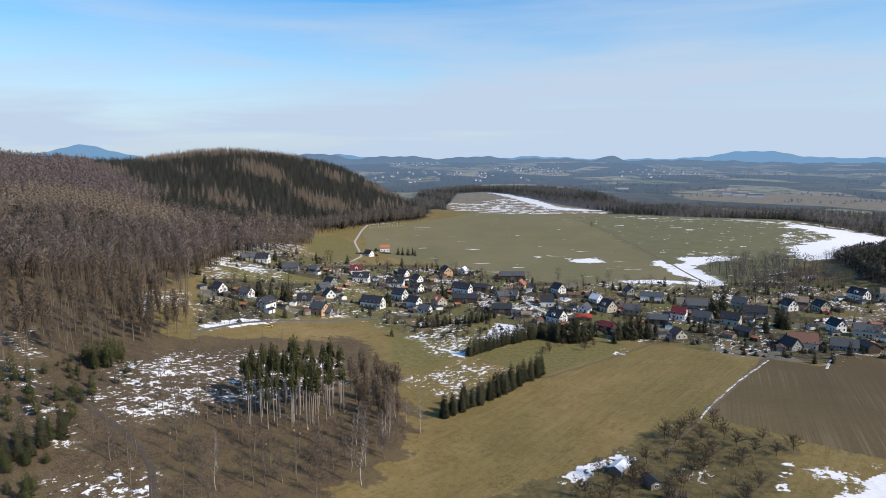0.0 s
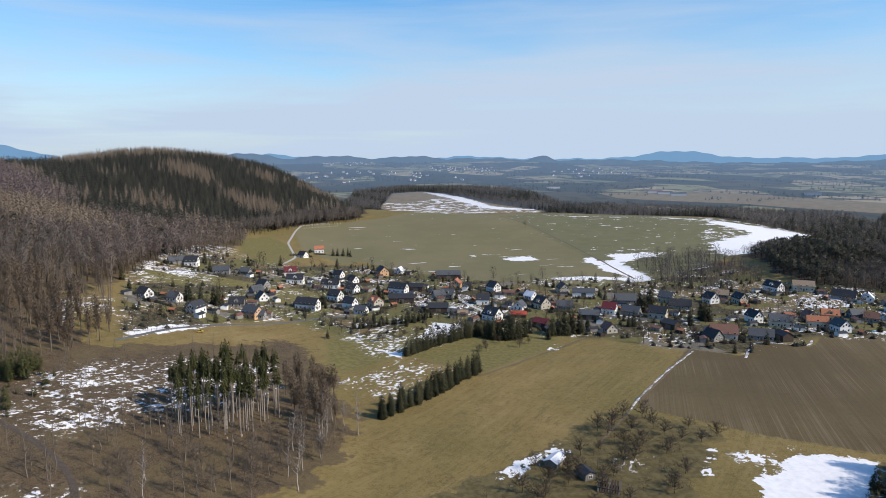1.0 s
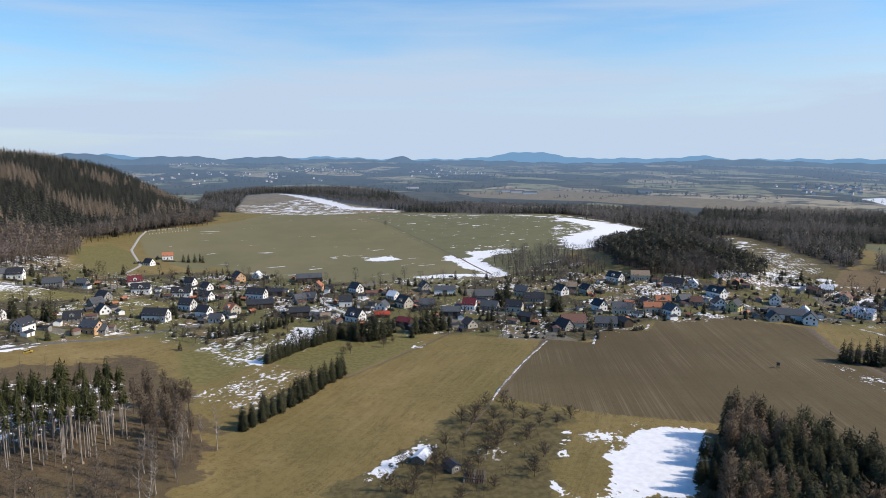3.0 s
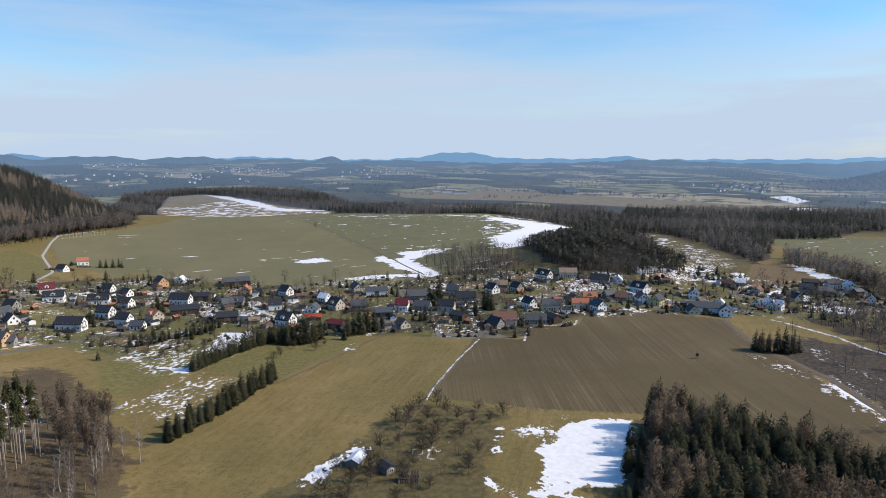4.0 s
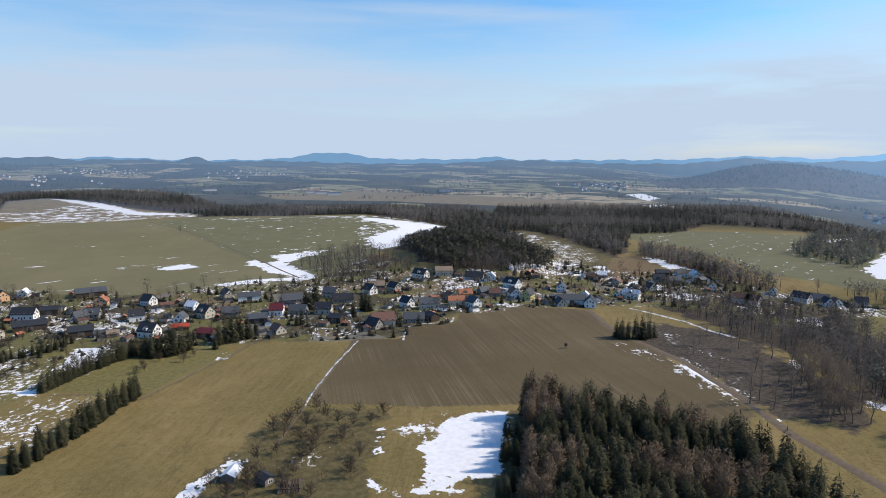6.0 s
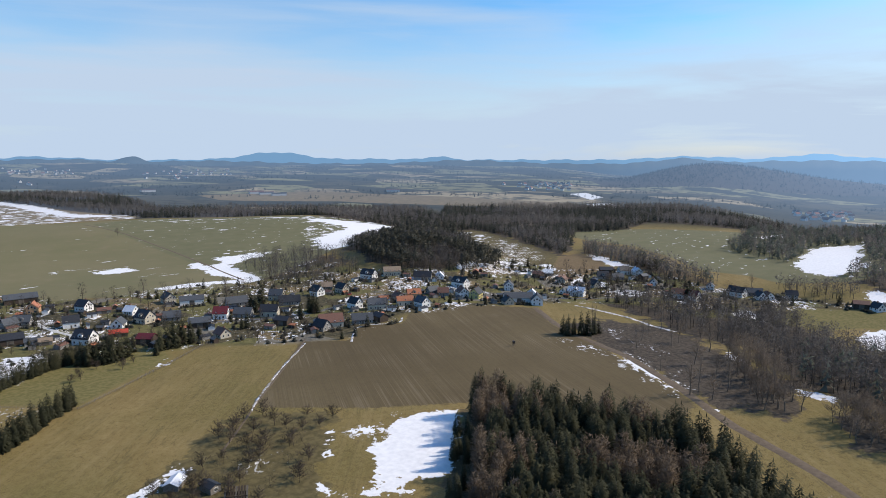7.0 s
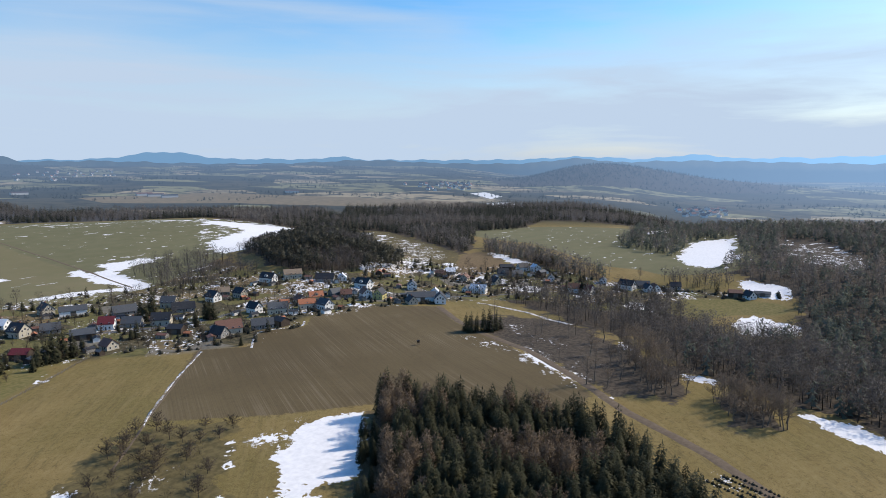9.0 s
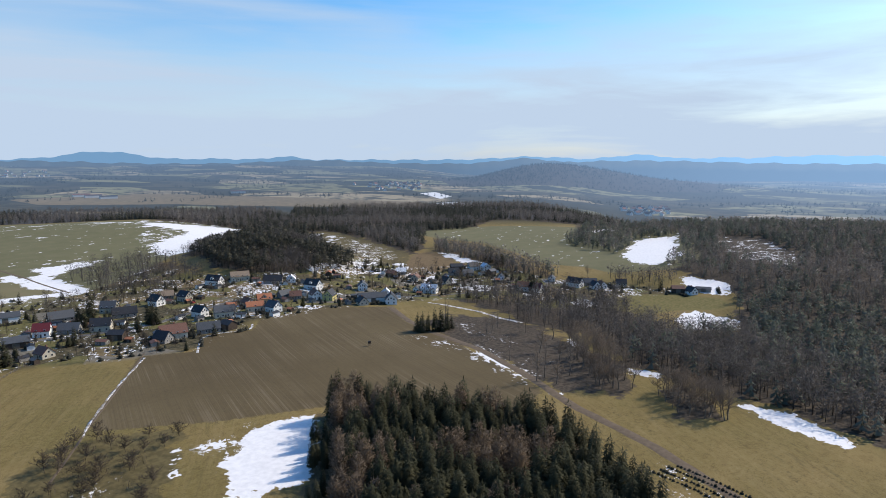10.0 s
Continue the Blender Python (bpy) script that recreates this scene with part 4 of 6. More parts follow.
TWIGS_DARK = foliage("fruit_twigs", (0.075, 0.060, 0.048), (0.125, 0.100, 0.080))
BARK_PALE = bark("pale_bark", (0.20, 0.17, 0.14), (0.33, 0.29, 0.25))
# twigs greyed towards blue: distance haze put into the base colour
BELT_TWIGS = foliage("belt_bare_trees", (0.135, 0.122, 0.114), (0.215, 0.196, 0.180), stuff=True)
BROOK_TWIGS = foliage("brook_alders", (0.080, 0.074, 0.070), (0.150, 0.140, 0.132), stuff=True)
# needle green lightened and blued: the valley's haze put into the colour
EAST_HAZED = foliage("hazed_valley_pines", (0.085, 0.105, 0.085), (0.160, 0.172, 0.138), stuff=True)
PALE_WOOD = foliage("pale_bare_trees", (0.150, 0.125, 0.105), (0.260, 0.220, 0.185), stuff=True)
def old_snow():
    """Thawing snow with bare earth showing through."""
    n = Nodes("old_snow")
    f = n.math("ADD", n.math("MULTIPLY", n.noise(0.35, 6, rough=0.7), 0.6), n.math("MULTIPLY", n.noise(1.6, 5), 0.4))
    white = n.mix(n.ramp(n.noise(0.9, 4), 0.35, 0.65), (0.70, 0.71, 0.74), (0.52, 0.52, 0.53))
    return n.done(n.mix(n.ramp(f, 0.47, 0.53), white, (0.150, 0.112, 0.056)), 0.75, f, 0.3, 0.1)


SNOW_BANK = old_snow()
GROVE_NEEDLES = foliage("grove_needles", (0.042, 0.045, 0.026), (0.098, 0.094, 0.052), stuff=True)
GROVE_TWIGS = foliage("grove_larch_twigs", (0.125, 0.096, 0.070), (0.200, 0.156, 0.114), stuff=True)
# ---- helpers of the scene ----
def crown_normals(verts, tris, lift=0.45, keep=0.35):
    """Corner normals that follow a crown's rounded outside, and the triangles turned to face that way."""
    v, t = np.asarray(verts, float), np.asarray(tris, int)
    top, wide = v[:, 2].max(), max(np.quantile(np.hypot(v[:, 0], v[:, 1]), 0.95), 0.1)
    out = np.stack([v[:, 0] / wide, v[:, 1] / wide, (v[:, 2] - lift * top) / top + 0.25], 1)
    out /= np.maximum(np.linalg.norm(out, axis=1), 1e-6)[:, None]
    face = np.cross(v[t[:, 1]] - v[t[:, 0]], v[t[:, 2]] - v[t[:, 0]])
    face /= np.maximum(np.linalg.norm(face, axis=1), 1e-9)[:, None]
    away = (face * out[t].mean(1)).sum(1) < 0
    t = np.where(away[:, None], t[:, ::-1], t)
    face[away] *= -1
    own = np.zeros_like(v)
    for k in range(3):
        np.add.at(own, t[:, k], face)
    own /= np.maximum(np.linalg.norm(own, axis=1), 1e-6)[:, None]
    n = out * (1 - keep) + own * keep
    return n / np.maximum(np.linalg.norm(n, axis=1), 1e-6)[:, None], t


def mesh_np(name, verts, tris, mat, tint=None, normals=None):
    """A mesh from arrays of corners and triangles."""
    verts, tris = np.asarray(verts, np.float32), np.asarray(tris, np.int32)
    me = bpy.data.meshes.new(name)
    me.vertices.add(len(verts))
    me.vertices.foreach_set("co", verts.ravel())
    me.loops.add(tris.size)
    me.loops.foreach_set("vertex_index", tris.ravel())
    me.polygons.add(len(tris))
    me.polygons.foreach_set("loop_start", np.arange(0, tris.size, tris.shape[1], dtype=np.int32))
    me.polygons.foreach_set("loop_total", np.full(len(tris), tris.shape[1], np.int32))
    me.update(calc_edges=True)
    me.materials.append(mat)
    if normals is not None:
        me.polygons.foreach_set("use_smooth", np.ones(len(tris), bool))
        at = me.attributes.new("custom_normal", "FLOAT_VECTOR", "POINT")
        at.data.foreach_set("vector", np.asarray(normals, np.float32).ravel())
    if tint is not None:
        at = me.attributes.new("tint", "FLOAT", "POINT")
        at.data.foreach_set("value", np.asarray(tint, np.float32))
    return me


def child(name, me, parent, label=""):
    ob = new(name, me)
    ob.parent = parent
    return tagged(ob, label)


def part(name, bm, material, parent, label=""):
    me = bpy.data.meshes.new(name)
    bm.to_mesh(me)
    bm.free()
    me.materials.append(material)
    return child(name, me, parent, label)


def box(bm, x0, y0, z0, x1, y1, z1):
    vs = [bm.verts.new((x, y, z)) for z in (z0, z1) for x, y in ((x0, y0), (x1, y0), (x1, y1), (x0, y1))]
    for f in ((3, 2, 1, 0), (4, 5, 6, 7), (0, 1, 5, 4), (1, 2, 6, 5), (2, 3, 7, 6), (3, 0, 4, 7)):
        bm.faces.new([vs[i] for i in f])
    return bm


def inside(poly, x, y):
    x, y = np.asarray(x, float), np.asarray(y, float)
    hit = np.zeros(x.shape, bool)
    for (ax, ay), (bx, by) in zip(poly, poly[1:] + poly[:1]):
        if ay != by:
            hit ^= ((ay > y) != (by > y)) & (x < (bx - ax) * (y - ay) / (by - ay) + ax)
    return hit


def line_distance(pts, x, y):
    best = np.full(np.shape(x), 1e9)
    for (ax, ay), (bx, by) in zip(pts[:-1], pts[1:]):
        dx, dy = bx - ax, by - ay
        u = np.clip(((x - ax) * dx + (y - ay) * dy) / max(dx * dx + dy * dy, 1e-6), 0, 1)
        best = np.minimum(best, np.hypot(x - ax - u * dx, y - ay - u * dy))
    return best


def signed(poly, x, y):
    """Metres inside (+) or outside (-) an outline."""
    d = line_distance(poly + poly[:1], x, y)
    return np.where(inside(poly, x, y), d, -d)


def scatter(poly, spacing, rng, jitter=0.45):
    """Places in an outline on a shaken grid."""
    px, py = [p[0] for p in poly], [p[1] for p in poly]
    gx, gy = np.meshgrid(np.arange(min(px), max(px), spacing), np.arange(min(py), max(py), spacing))
    gx = gx.ravel() + rng.uniform(-jitter, jitter, gx.size) * spacing
    gy = gy.ravel() + rng.uniform(-jitter, jitter, gy.size) * spacing
    keep = inside(poly, gx, gy)
    return np.stack([gx[keep], gy[keep]], 1)


# ---- ground: one sheet round the place, out to the horizon ----
azs = np.radians(np.concatenate([np.arange(-58, 112, 0.5), np.arange(112, 302, 4.0)]))
rings = np.exp(np.arange(math.log(18), math.log(4880), 0.0215))
gx, gy = np.outer(rings, np.sin(azs)), np.outer(rings, np.cos(azs))
n_a, n_r = len(azs), len(rings)
gv = np.stack([gx.ravel(), gy.ravel(), height(gx, gy).ravel()], 1)
gv = np.vstack([gv, [[0, 0, float(height(0.01, 0.01))]]])
i, j = np.meshgrid(np.arange(n_r - 1), np.arange(n_a), indexing="ij")
k = (j + 1) % n_a
quads = np.stack([i * n_a + j, i * n_a + k, (i + 1) * n_a + k, (i + 1) * n_a + j], -1).reshape(-1, 4)[:, ::-1]
tris = np.vstack([quads[:, [0, 1, 2]], quads[:, [0, 2, 3]], np.stack([np.full(n_a, len(gv) - 1), (np.arange(n_a) + 1) % n_a, np.arange(n_a)], 1)])
ground = tagged(new("ground", mesh_np("ground", gv, tris, GROUND)), "rolling winter meadows and fields with remains of snow", "ground", kind="structure")
ground.data.polygons.foreach_set("use_smooth", np.ones(len(tris), bool))


def mark(name, value):
    at = ground.data.attributes.new(name, "FLOAT", "POINT")
    at.data.foreach_set("value", np.clip(value, -60, 60).astype(np.float32))


X, Y = gv[:, 0], gv[:, 1]
mark("crop", signed(BIG_FIELD, X, Y))
mark("green", np.maximum(signed(GREEN_FIELD, X, Y), signed(EAST_FIELD, X, Y) + 20))
mark("lawn", np.maximum.reduce([signed(p, X, Y) for p in (NORTH_LAWN, PADDOCKS, GARDEN_LAWN, HOUSE_LAWN, EAST_LAWN)]))
mark("soil", signed(PLOUGH, X, Y))
mark("far_field", np.maximum(signed(FAR_FIELD, X, Y), signed(FAR_TAN, X, Y)))
mark("tan", signed(TAN_FIELD, X, Y))
mark("yard", np.maximum(signed(VILLAGE, X, Y), signed(VILLAGE_EAST, X, Y)))
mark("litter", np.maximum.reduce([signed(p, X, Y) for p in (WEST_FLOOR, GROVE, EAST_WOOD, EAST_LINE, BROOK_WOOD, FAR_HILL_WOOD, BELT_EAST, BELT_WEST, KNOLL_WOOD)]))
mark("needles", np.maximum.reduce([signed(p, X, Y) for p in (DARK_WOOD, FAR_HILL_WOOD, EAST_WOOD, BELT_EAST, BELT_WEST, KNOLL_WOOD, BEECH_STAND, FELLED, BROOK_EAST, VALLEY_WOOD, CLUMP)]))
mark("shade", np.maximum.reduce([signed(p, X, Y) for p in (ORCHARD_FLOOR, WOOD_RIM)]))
mark("snow", np.maximum.reduce([signed(p, X, Y) for p in SNOW]))
mark("broken", np.maximum.reduce([signed(p, X, Y) for p in SNOW_BROKEN]))


def way(name, pts, width, mat, label, lift=0.12, uneven=0.12):
    """A strip of road laid on the land."""
    line = []
    for (ax, ay), (bx, by) in zip(pts[:-1], pts[1:]):
        m = max(2, int(math.hypot(bx - ax, by - ay) / 2.5))
        line += [(ax + (bx - ax) * u / m, ay + (by - ay) * u / m) for u in range(m)]
    line = np.array(line + [pts[-1]])
    for _ in range(12):
        line[1:-1] = (line[:-2] + 2 * line[1:-1] + line[2:]) / 4
    d = np.gradient(line, axis=0)
    d /= np.maximum(np.hypot(d[:, 0], d[:, 1]), 1e-6)[:, None]
    side = np.stack([-d[:, 1], d[:, 0]], 1)
    cols = []
    for u in (-1, -0.55, 0, 0.55, 1):
        i = np.arange(len(line))
        wob = 1 + uneven * (np.sin(i * 0.9 + u * 5) + 0.6 * np.sin(i * 0.37 + u * 9)) / 1.3
        q = line + side * (u * width / 2 * wob)[:, None]
        cols.append(np.stack([q[:, 0], q[:, 1], height(q[:, 0], q[:, 1]) + (lift if abs(u) < 0.9 else -0.15)], 1))
    v = np.stack(cols, 1)
    m = len(line)
    a, b = np.meshgrid(np.arange(m - 1), np.arange(4), indexing="ij")
    f = np.stack([a * 5 + b, a * 5 + b + 1, (a + 1) * 5 + b + 1, (a + 1) * 5 + b], -1).reshape(-1, 4)
    me = mesh_np(name, v.reshape(-1, 3), f[:, ::-1], mat)
    return tagged(new(name, me), label, "road", kind="structure")
# ---- trees ----
def stick(v, t, a, b, ra, rb, sides=3):
    """Adds a tapering stick to lists of corners and triangles."""
    a, b = np.asarray(a, float), np.asarray(b, float)
    d = (b - a) / max(np.linalg.norm(b - a), 1e-6)
    u = np.cross(d, (0.31, 0.83, 0.46))
    u /= np.linalg.norm(u)
    w = np.cross(d, u)
    s = len(v)
    for c, r in ((a, ra), (b, rb)):
        for q in range(sides):
            ang = 2 * math.pi * q / sides
            v.append(c + r * (math.cos(ang) * u + math.sin(ang) * w))
    for q in range(sides):
        e = (q + 1) % sides
        t.append((s + q, s + e, s + sides + e))
        t.append((s + q, s + sides + e, s + sides + q))


def conifer(rng, h, spread, bare, fronds, droop=0.35, frond=0.30, gap=0.0, full=0.68):
    """Trunk and needle crown of a conifer: drooping fronds all the way up, from the share 'bare' of its height."""
    tv, tt, cv, ct = [], [], [], []
    lean = rng.normal(0, 0.012, 2) * h
    at = lambda u: np.array([lean[0] * u * u, lean[1] * u * u, h * u])
    for s in range(4):
        stick(tv, tt, at(s / 4), at((s + 1) / 4), 0.010 * h * (1 - s / 4.3), 0.010 * h * (1 - (s + 1) / 4.3), 6)
    side = rng.uniform(0.8, 1.2, 7)
    for k in range(fronds):
        w = 1 - (1 - (k + 0.5) / fronds * 0.99) ** 0.62
        u = bare + (1 - bare) * (w + rng.normal(0, 0.008))
        if rng.random() < gap * (1 - w):
            continue
        ang = k * 2.399 + rng.uniform(-0.5, 0.5)
        ln = (spread * (1 - w) ** full * min(1, 0.6 + 4 * w) * side[int(ang * 1.11) % 7] + 0.4) * rng.uniform(0.5, 1.2)
        d = np.array([math.cos(ang), math.sin(ang), 0])
        x = np.array([-d[1], d[0], 0]) * ln * frond * rng.uniform(0.7, 1.3)
        c = at(min(u, 1)) + (0, 0, ln * 0.12)
        tip = c + d * ln + (0, 0, -ln * droop * rng.uniform(0.4, 1.5))
        mid = c + d * ln * rng.uniform(0.5, 0.65) + (0, 0, ln * rng.uniform(-0.30, 0.06))
        s = len(cv)
        cv += [c, mid + x, tip, mid - x]
        ct += [(s, s + 1, s + 2), (s, s + 2, s + 3)]
    s = len(cv)
    top = at(1.0)
    cv += [top + (0, 0, 0.3), top + (0.3, 0, -0.04 * h), top + (-0.2, 0.24, -0.04 * h), top + (-0.2, -0.24, -0.04 * h)]
    ct += [(s, s + 1, s + 2), (s, s + 2, s + 3), (s, s + 3, s + 1)]
    return (tv, tt), (cv, ct)


def spray_conifer(rng, h, spread, bare, sprays, full=0.5, size=1.0):
    """Trunk and crown of a conifer: boughs in uneven whorls, each made of small drooping sprays of needles."""
    tv, tt, cv, ct = [], [], [], []
    lean = rng.normal(0, 0.010, 2) * h
    at = lambda u: np.array([lean[0] * u * u, lean[1] * u * u, h * u])
    for s in range(4):
        stick(tv, tt, at(s / 4), at((s + 1) / 4), 0.010 * h * (1 - s / 4.3), 0.010 * h * (1 - (s + 1) / 4.3), 6)
    side, whorl = rng.uniform(0.75, 1.2, 9), rng.uniform(0.78, 1.15, 24)
    for k in range(sprays):
        w = 1 - (1 - (k + 0.5) / sprays * 0.995) ** 0.60
        ang = rng.uniform(0, 6.283)
        reach = (spread * (1 - w) ** full * min(1, 0.6 + 4 * w) + 0.25) * side[int(ang * 1.43) % 9] * whorl[int(w * 23)]
        q = rng.uniform(0.12, 1.0) ** 0.6
        d = np.array([math.cos(ang), math.sin(ang), 0])
        c = at(min(1, bare + (1 - bare) * w)) + d * reach * q * 0.75 + (0, 0, -0.28 * reach * q)
        ln = size * rng.uniform(0.7, 1.3) * (0.55 + 0.45 * (1 - w))
        swing = rng.uniform(-0.7, 0.7)
        g = np.array([math.cos(ang + swing), math.sin(ang + swing), rng.uniform(-0.75, 0.05)])
        x = np.array([-g[1], g[0], rng.uniform(-0.4, 0.4)]) * ln * 0.30
        s = len(cv)
        cv += [c - x, c + x, c + g * ln]
        ct.append((s, s + 1, s + 2))
    s = len(cv)
    top = at(1.0)
    cv += [top + (0, 0, 0.5), top + (0.25, 0, -0.05 * h), top + (-0.17, 0.2, -0.05 * h), top + (-0.17, -0.2, -0.05 * h)]
    ct += [(s, s + 1, s + 2), (s, s + 2, s + 3), (s, s + 3, s + 1)]
    return (tv, tt), (cv, ct)


def bare_tree(rng, h, spread, limbs, twigs, fork=0.35, upright=0.6, lean=0.02, thick=0.034, stem=0.016):
    """Leafless tree: trunk, limbs that fork, and a haze of fine twigs."""
    tv, tt, cv, ct = [], [], [], []
    pts = [np.zeros(3)]
    for s in range(1, 6):
        pts.append(pts[-1] + (rng.normal(0, lean) * h, rng.normal(0, lean) * h, h * 0.85 / 5))
    for s in range(5):
        stick(tv, tt, pts[s], pts[s + 1], stem * h * (1 - s / 5.6), stem * h * (1 - (s + 1) / 5.6), 5)
    for k in range(limbs):
        u = fork + (0.97 - fork) * (k + rng.random()) / limbs
        s = min(4, int(u * 5))
        c = pts[s] + (pts[s + 1] - pts[s]) * (u * 5 - s)
        ang = k * 2.4 + rng.uniform(-0.5, 0.5)
        ln = spread * rng.uniform(0.7, 1.1) * (1.12 - 0.75 * (u - fork) / (1 - fork))
        up = upright * rng.uniform(0.6, 1.4)
        d = np.array([math.cos(ang), math.sin(ang), up])
        d /= np.linalg.norm(d)
        m = c + d * ln * 0.5
        d2 = d + rng.normal(0, 0.22, 3) + (0, 0, 0.15)
        e = m + d2 / np.linalg.norm(d2) * ln * 0.6
        r0 = 0.0055 * h * (1.2 - u)  + 0.015
        stick(tv, tt, c, m, r0, r0 * 0.65)
        stick(tv, tt, m, e, r0 * 0.65, r0 * 0.25)
        for q in range(twigs):
            w = rng.random()
            b = c + (m - c) * w * 2 if w < 0.5 else m + (e - m) * (w * 2 - 1)
            g = d * 0.6 + rng.normal(0, 0.55, 3) + (0, 0, upright * 0.5)
            g /= np.linalg.norm(g)
            tl = ln * rng.uniform(0.25, 0.5)
            f = b + g * tl
            wd = np.cross(g, rng.normal(0, 1, 3))
            wd *= tl * thick / max(np.linalg.norm(wd), 1e-6)
            s2 = len(cv)
            g2 = g + rng.normal(0, 0.5, 3)
            g3 = g + rng.normal(0, 0.5, 3)
            cv += [b - wd, b + wd, f, b + g * tl * 0.45 - wd * 0.8, b + g * tl * 0.45 + wd * 0.8, b + g * tl * 0.4 + g2 * tl * 0.5,
                   b + g * tl * 0.2 - wd * 0.8, b + g * tl * 0.2 + wd * 0.8, b + g * tl * 0.2 + g3 * tl * 0.45]
            ct += [(s2, s2 + 1, s2 + 2), (s2 + 3, s2 + 4, s2 + 5), (s2 + 6, s2 + 7, s2 + 8)]
    return (tv, tt), (cv, ct)


def feathery(rng, h, spread, n, low, wide):
    """A slim leafless tree as trunk and a soft crown of fine twigs."""
    v, t = haze_tree(rng, h, spread, n, low, wide, 0.42)
    return (v[:6], t[:6]), (v[6:], [tuple(q - 6 for q in f) for f in t[6:]])


def make_tree(name, label, category, group, shapes, trunk_mat, crown_mat, crown="crown"):
    top = tagged(new(name), label, category, group)
    child("trunk", mesh_np(name + "_trunk", *shapes[0], trunk_mat), top)
    nv, nt = crown_normals(*shapes[1])
    child(crown, mesh_np(name + "_crown", shapes[1][0], nt, crown_mat, normals=nv), top)
    return top


planted = set()


def plant(models, places, rng, low=0.8, high=1.15, sink=0.1):
    """Copies of the models at places; each model itself stands at the first free place."""
    free = [m for m in models if m.name not in planted]
    planted.update(m.name for m in free[:len(places)])
    free = free[:len(places)][::-1]
    for x, y in places:
        m = Matrix.Translation((x, y, float(height(x, y)) - sink)) @ Matrix.Rotation(rng.uniform(0, 6.28), 4, "Z")
        s = rng.uniform(low, high)
        src = free.pop() if free else None
        if src is None:
            src = models[rng.integers(len(models))]
            ob = copy_thing(src, m)
        else:
            ob = src
            ob.matrix_basis = m
        ob.scale = (s * rng.uniform(0.9, 1.1), s * rng.uniform(0.9, 1.1), s)


def wood(name, label, category, models, places, rng, mat, low=0.75, high=1.2):
    """A far wood as one mesh: many trees joined. models: (corners, triangles)."""
    vs, ts, ti, ns, off = [], [], [], [], 0
    pick = rng.integers(0, len(models), len(places))
    for q, (mv, mt) in enumerate(models):
        mv = np.asarray(mv, float)
        mn, mt = crown_normals(mv, mt)
        at = places[pick == q]
        m = len(at)
        if not m:
            continue
        a, s = rng.uniform(0, 6.28, m), rng.uniform(low, high, m)
        ca, sa = (np.cos(a) * s)[:, None], (np.sin(a) * s)[:, None]
        x = mv[None, :, 0] * ca - mv[None, :, 1] * sa + at[:, :1]
        y = mv[None, :, 0] * sa + mv[None, :, 1] * ca + at[:, 1:]
        z = mv[None, :, 2] * s[:, None] + height(at[:, 0], at[:, 1])[:, None] - 0.2
        vs.append(np.stack([x, y, z], -1).reshape(-1, 3))
        ca, sa = np.cos(a)[:, None], np.sin(a)[:, None]
        ns.append(np.stack([mn[None, :, 0] * ca - mn[None, :, 1] * sa, mn[None, :, 0] * sa + mn[None, :, 1] * ca, np.repeat(mn[None, :, 2], m, 0)], -1).reshape(-1, 3))
        ts.append((mt[None] + (np.arange(m) * len(mv))[:, None, None] + off).reshape(-1, 3))
        ti.append(np.repeat(rng.random(m), len(mv)))
        off += m * len(mv)
    me = mesh_np(name, np.vstack(vs), np.vstack(ts), mat, np.concatenate(ti), np.vstack(ns))
    return tagged(new(name, me), label, category, kind="stuff")


def joined(shapes):
    (tv, tt), (cv, ct) = shapes
    return np.vstack([tv, cv]), np.vstack([np.asarray(tt), np.asarray(ct) + len(tv)])


rng = np.random.default_rng(7)


def few(shapes):
    """A cheap far tree: the crown, and a three-sided trunk."""
    (tv, tt), (cv, ct) = shapes
    h = max(p[2] for p in cv)
    v, t = [], []
    stick(v, t, (0, 0, 0), (0, 0, h * 0.9), h * 0.012, h * 0.004, 3)
    return np.vstack([v, cv]), np.vstack([np.asarray(t), np.asarray(ct) + len(v)])


def frond_tree(rng, h, spread, n=34):
    """A far conifer: a thin stem and single drooping fronds."""
    v, t = [], []
    stick(v, t, (0, 0, 0), (0, 0, h * 0.8), h * 0.012, h * 0.006, 3)
    for k in range(n):
        w = (k + 0.5) / n
        w = 1 - math.sqrt(1 - w * 0.97)
        u = 0.14 + 0.86 * w
        ang = k * 2.399 + rng.uniform(-0.4, 0.4)
        ln = (spread * (1 - w) ** 0.75 + 0.3) * rng.uniform(0.7, 1.15)
        a = np.array([0, 0, h * min(1.0, u + 0.05)])
        z = h * u - ln * rng.uniform(0.15, 0.6)
        s = len(v)
        v += [a, np.array([ln * math.cos(ang - 0.42), ln * math.sin(ang - 0.42), z]), np.array([ln * math.cos(ang + 0.42), ln * math.sin(ang + 0.42), z + rng.uniform(-0.3, 0.3)])]
        t.append((s, s + 1, s + 2))
    return v, t


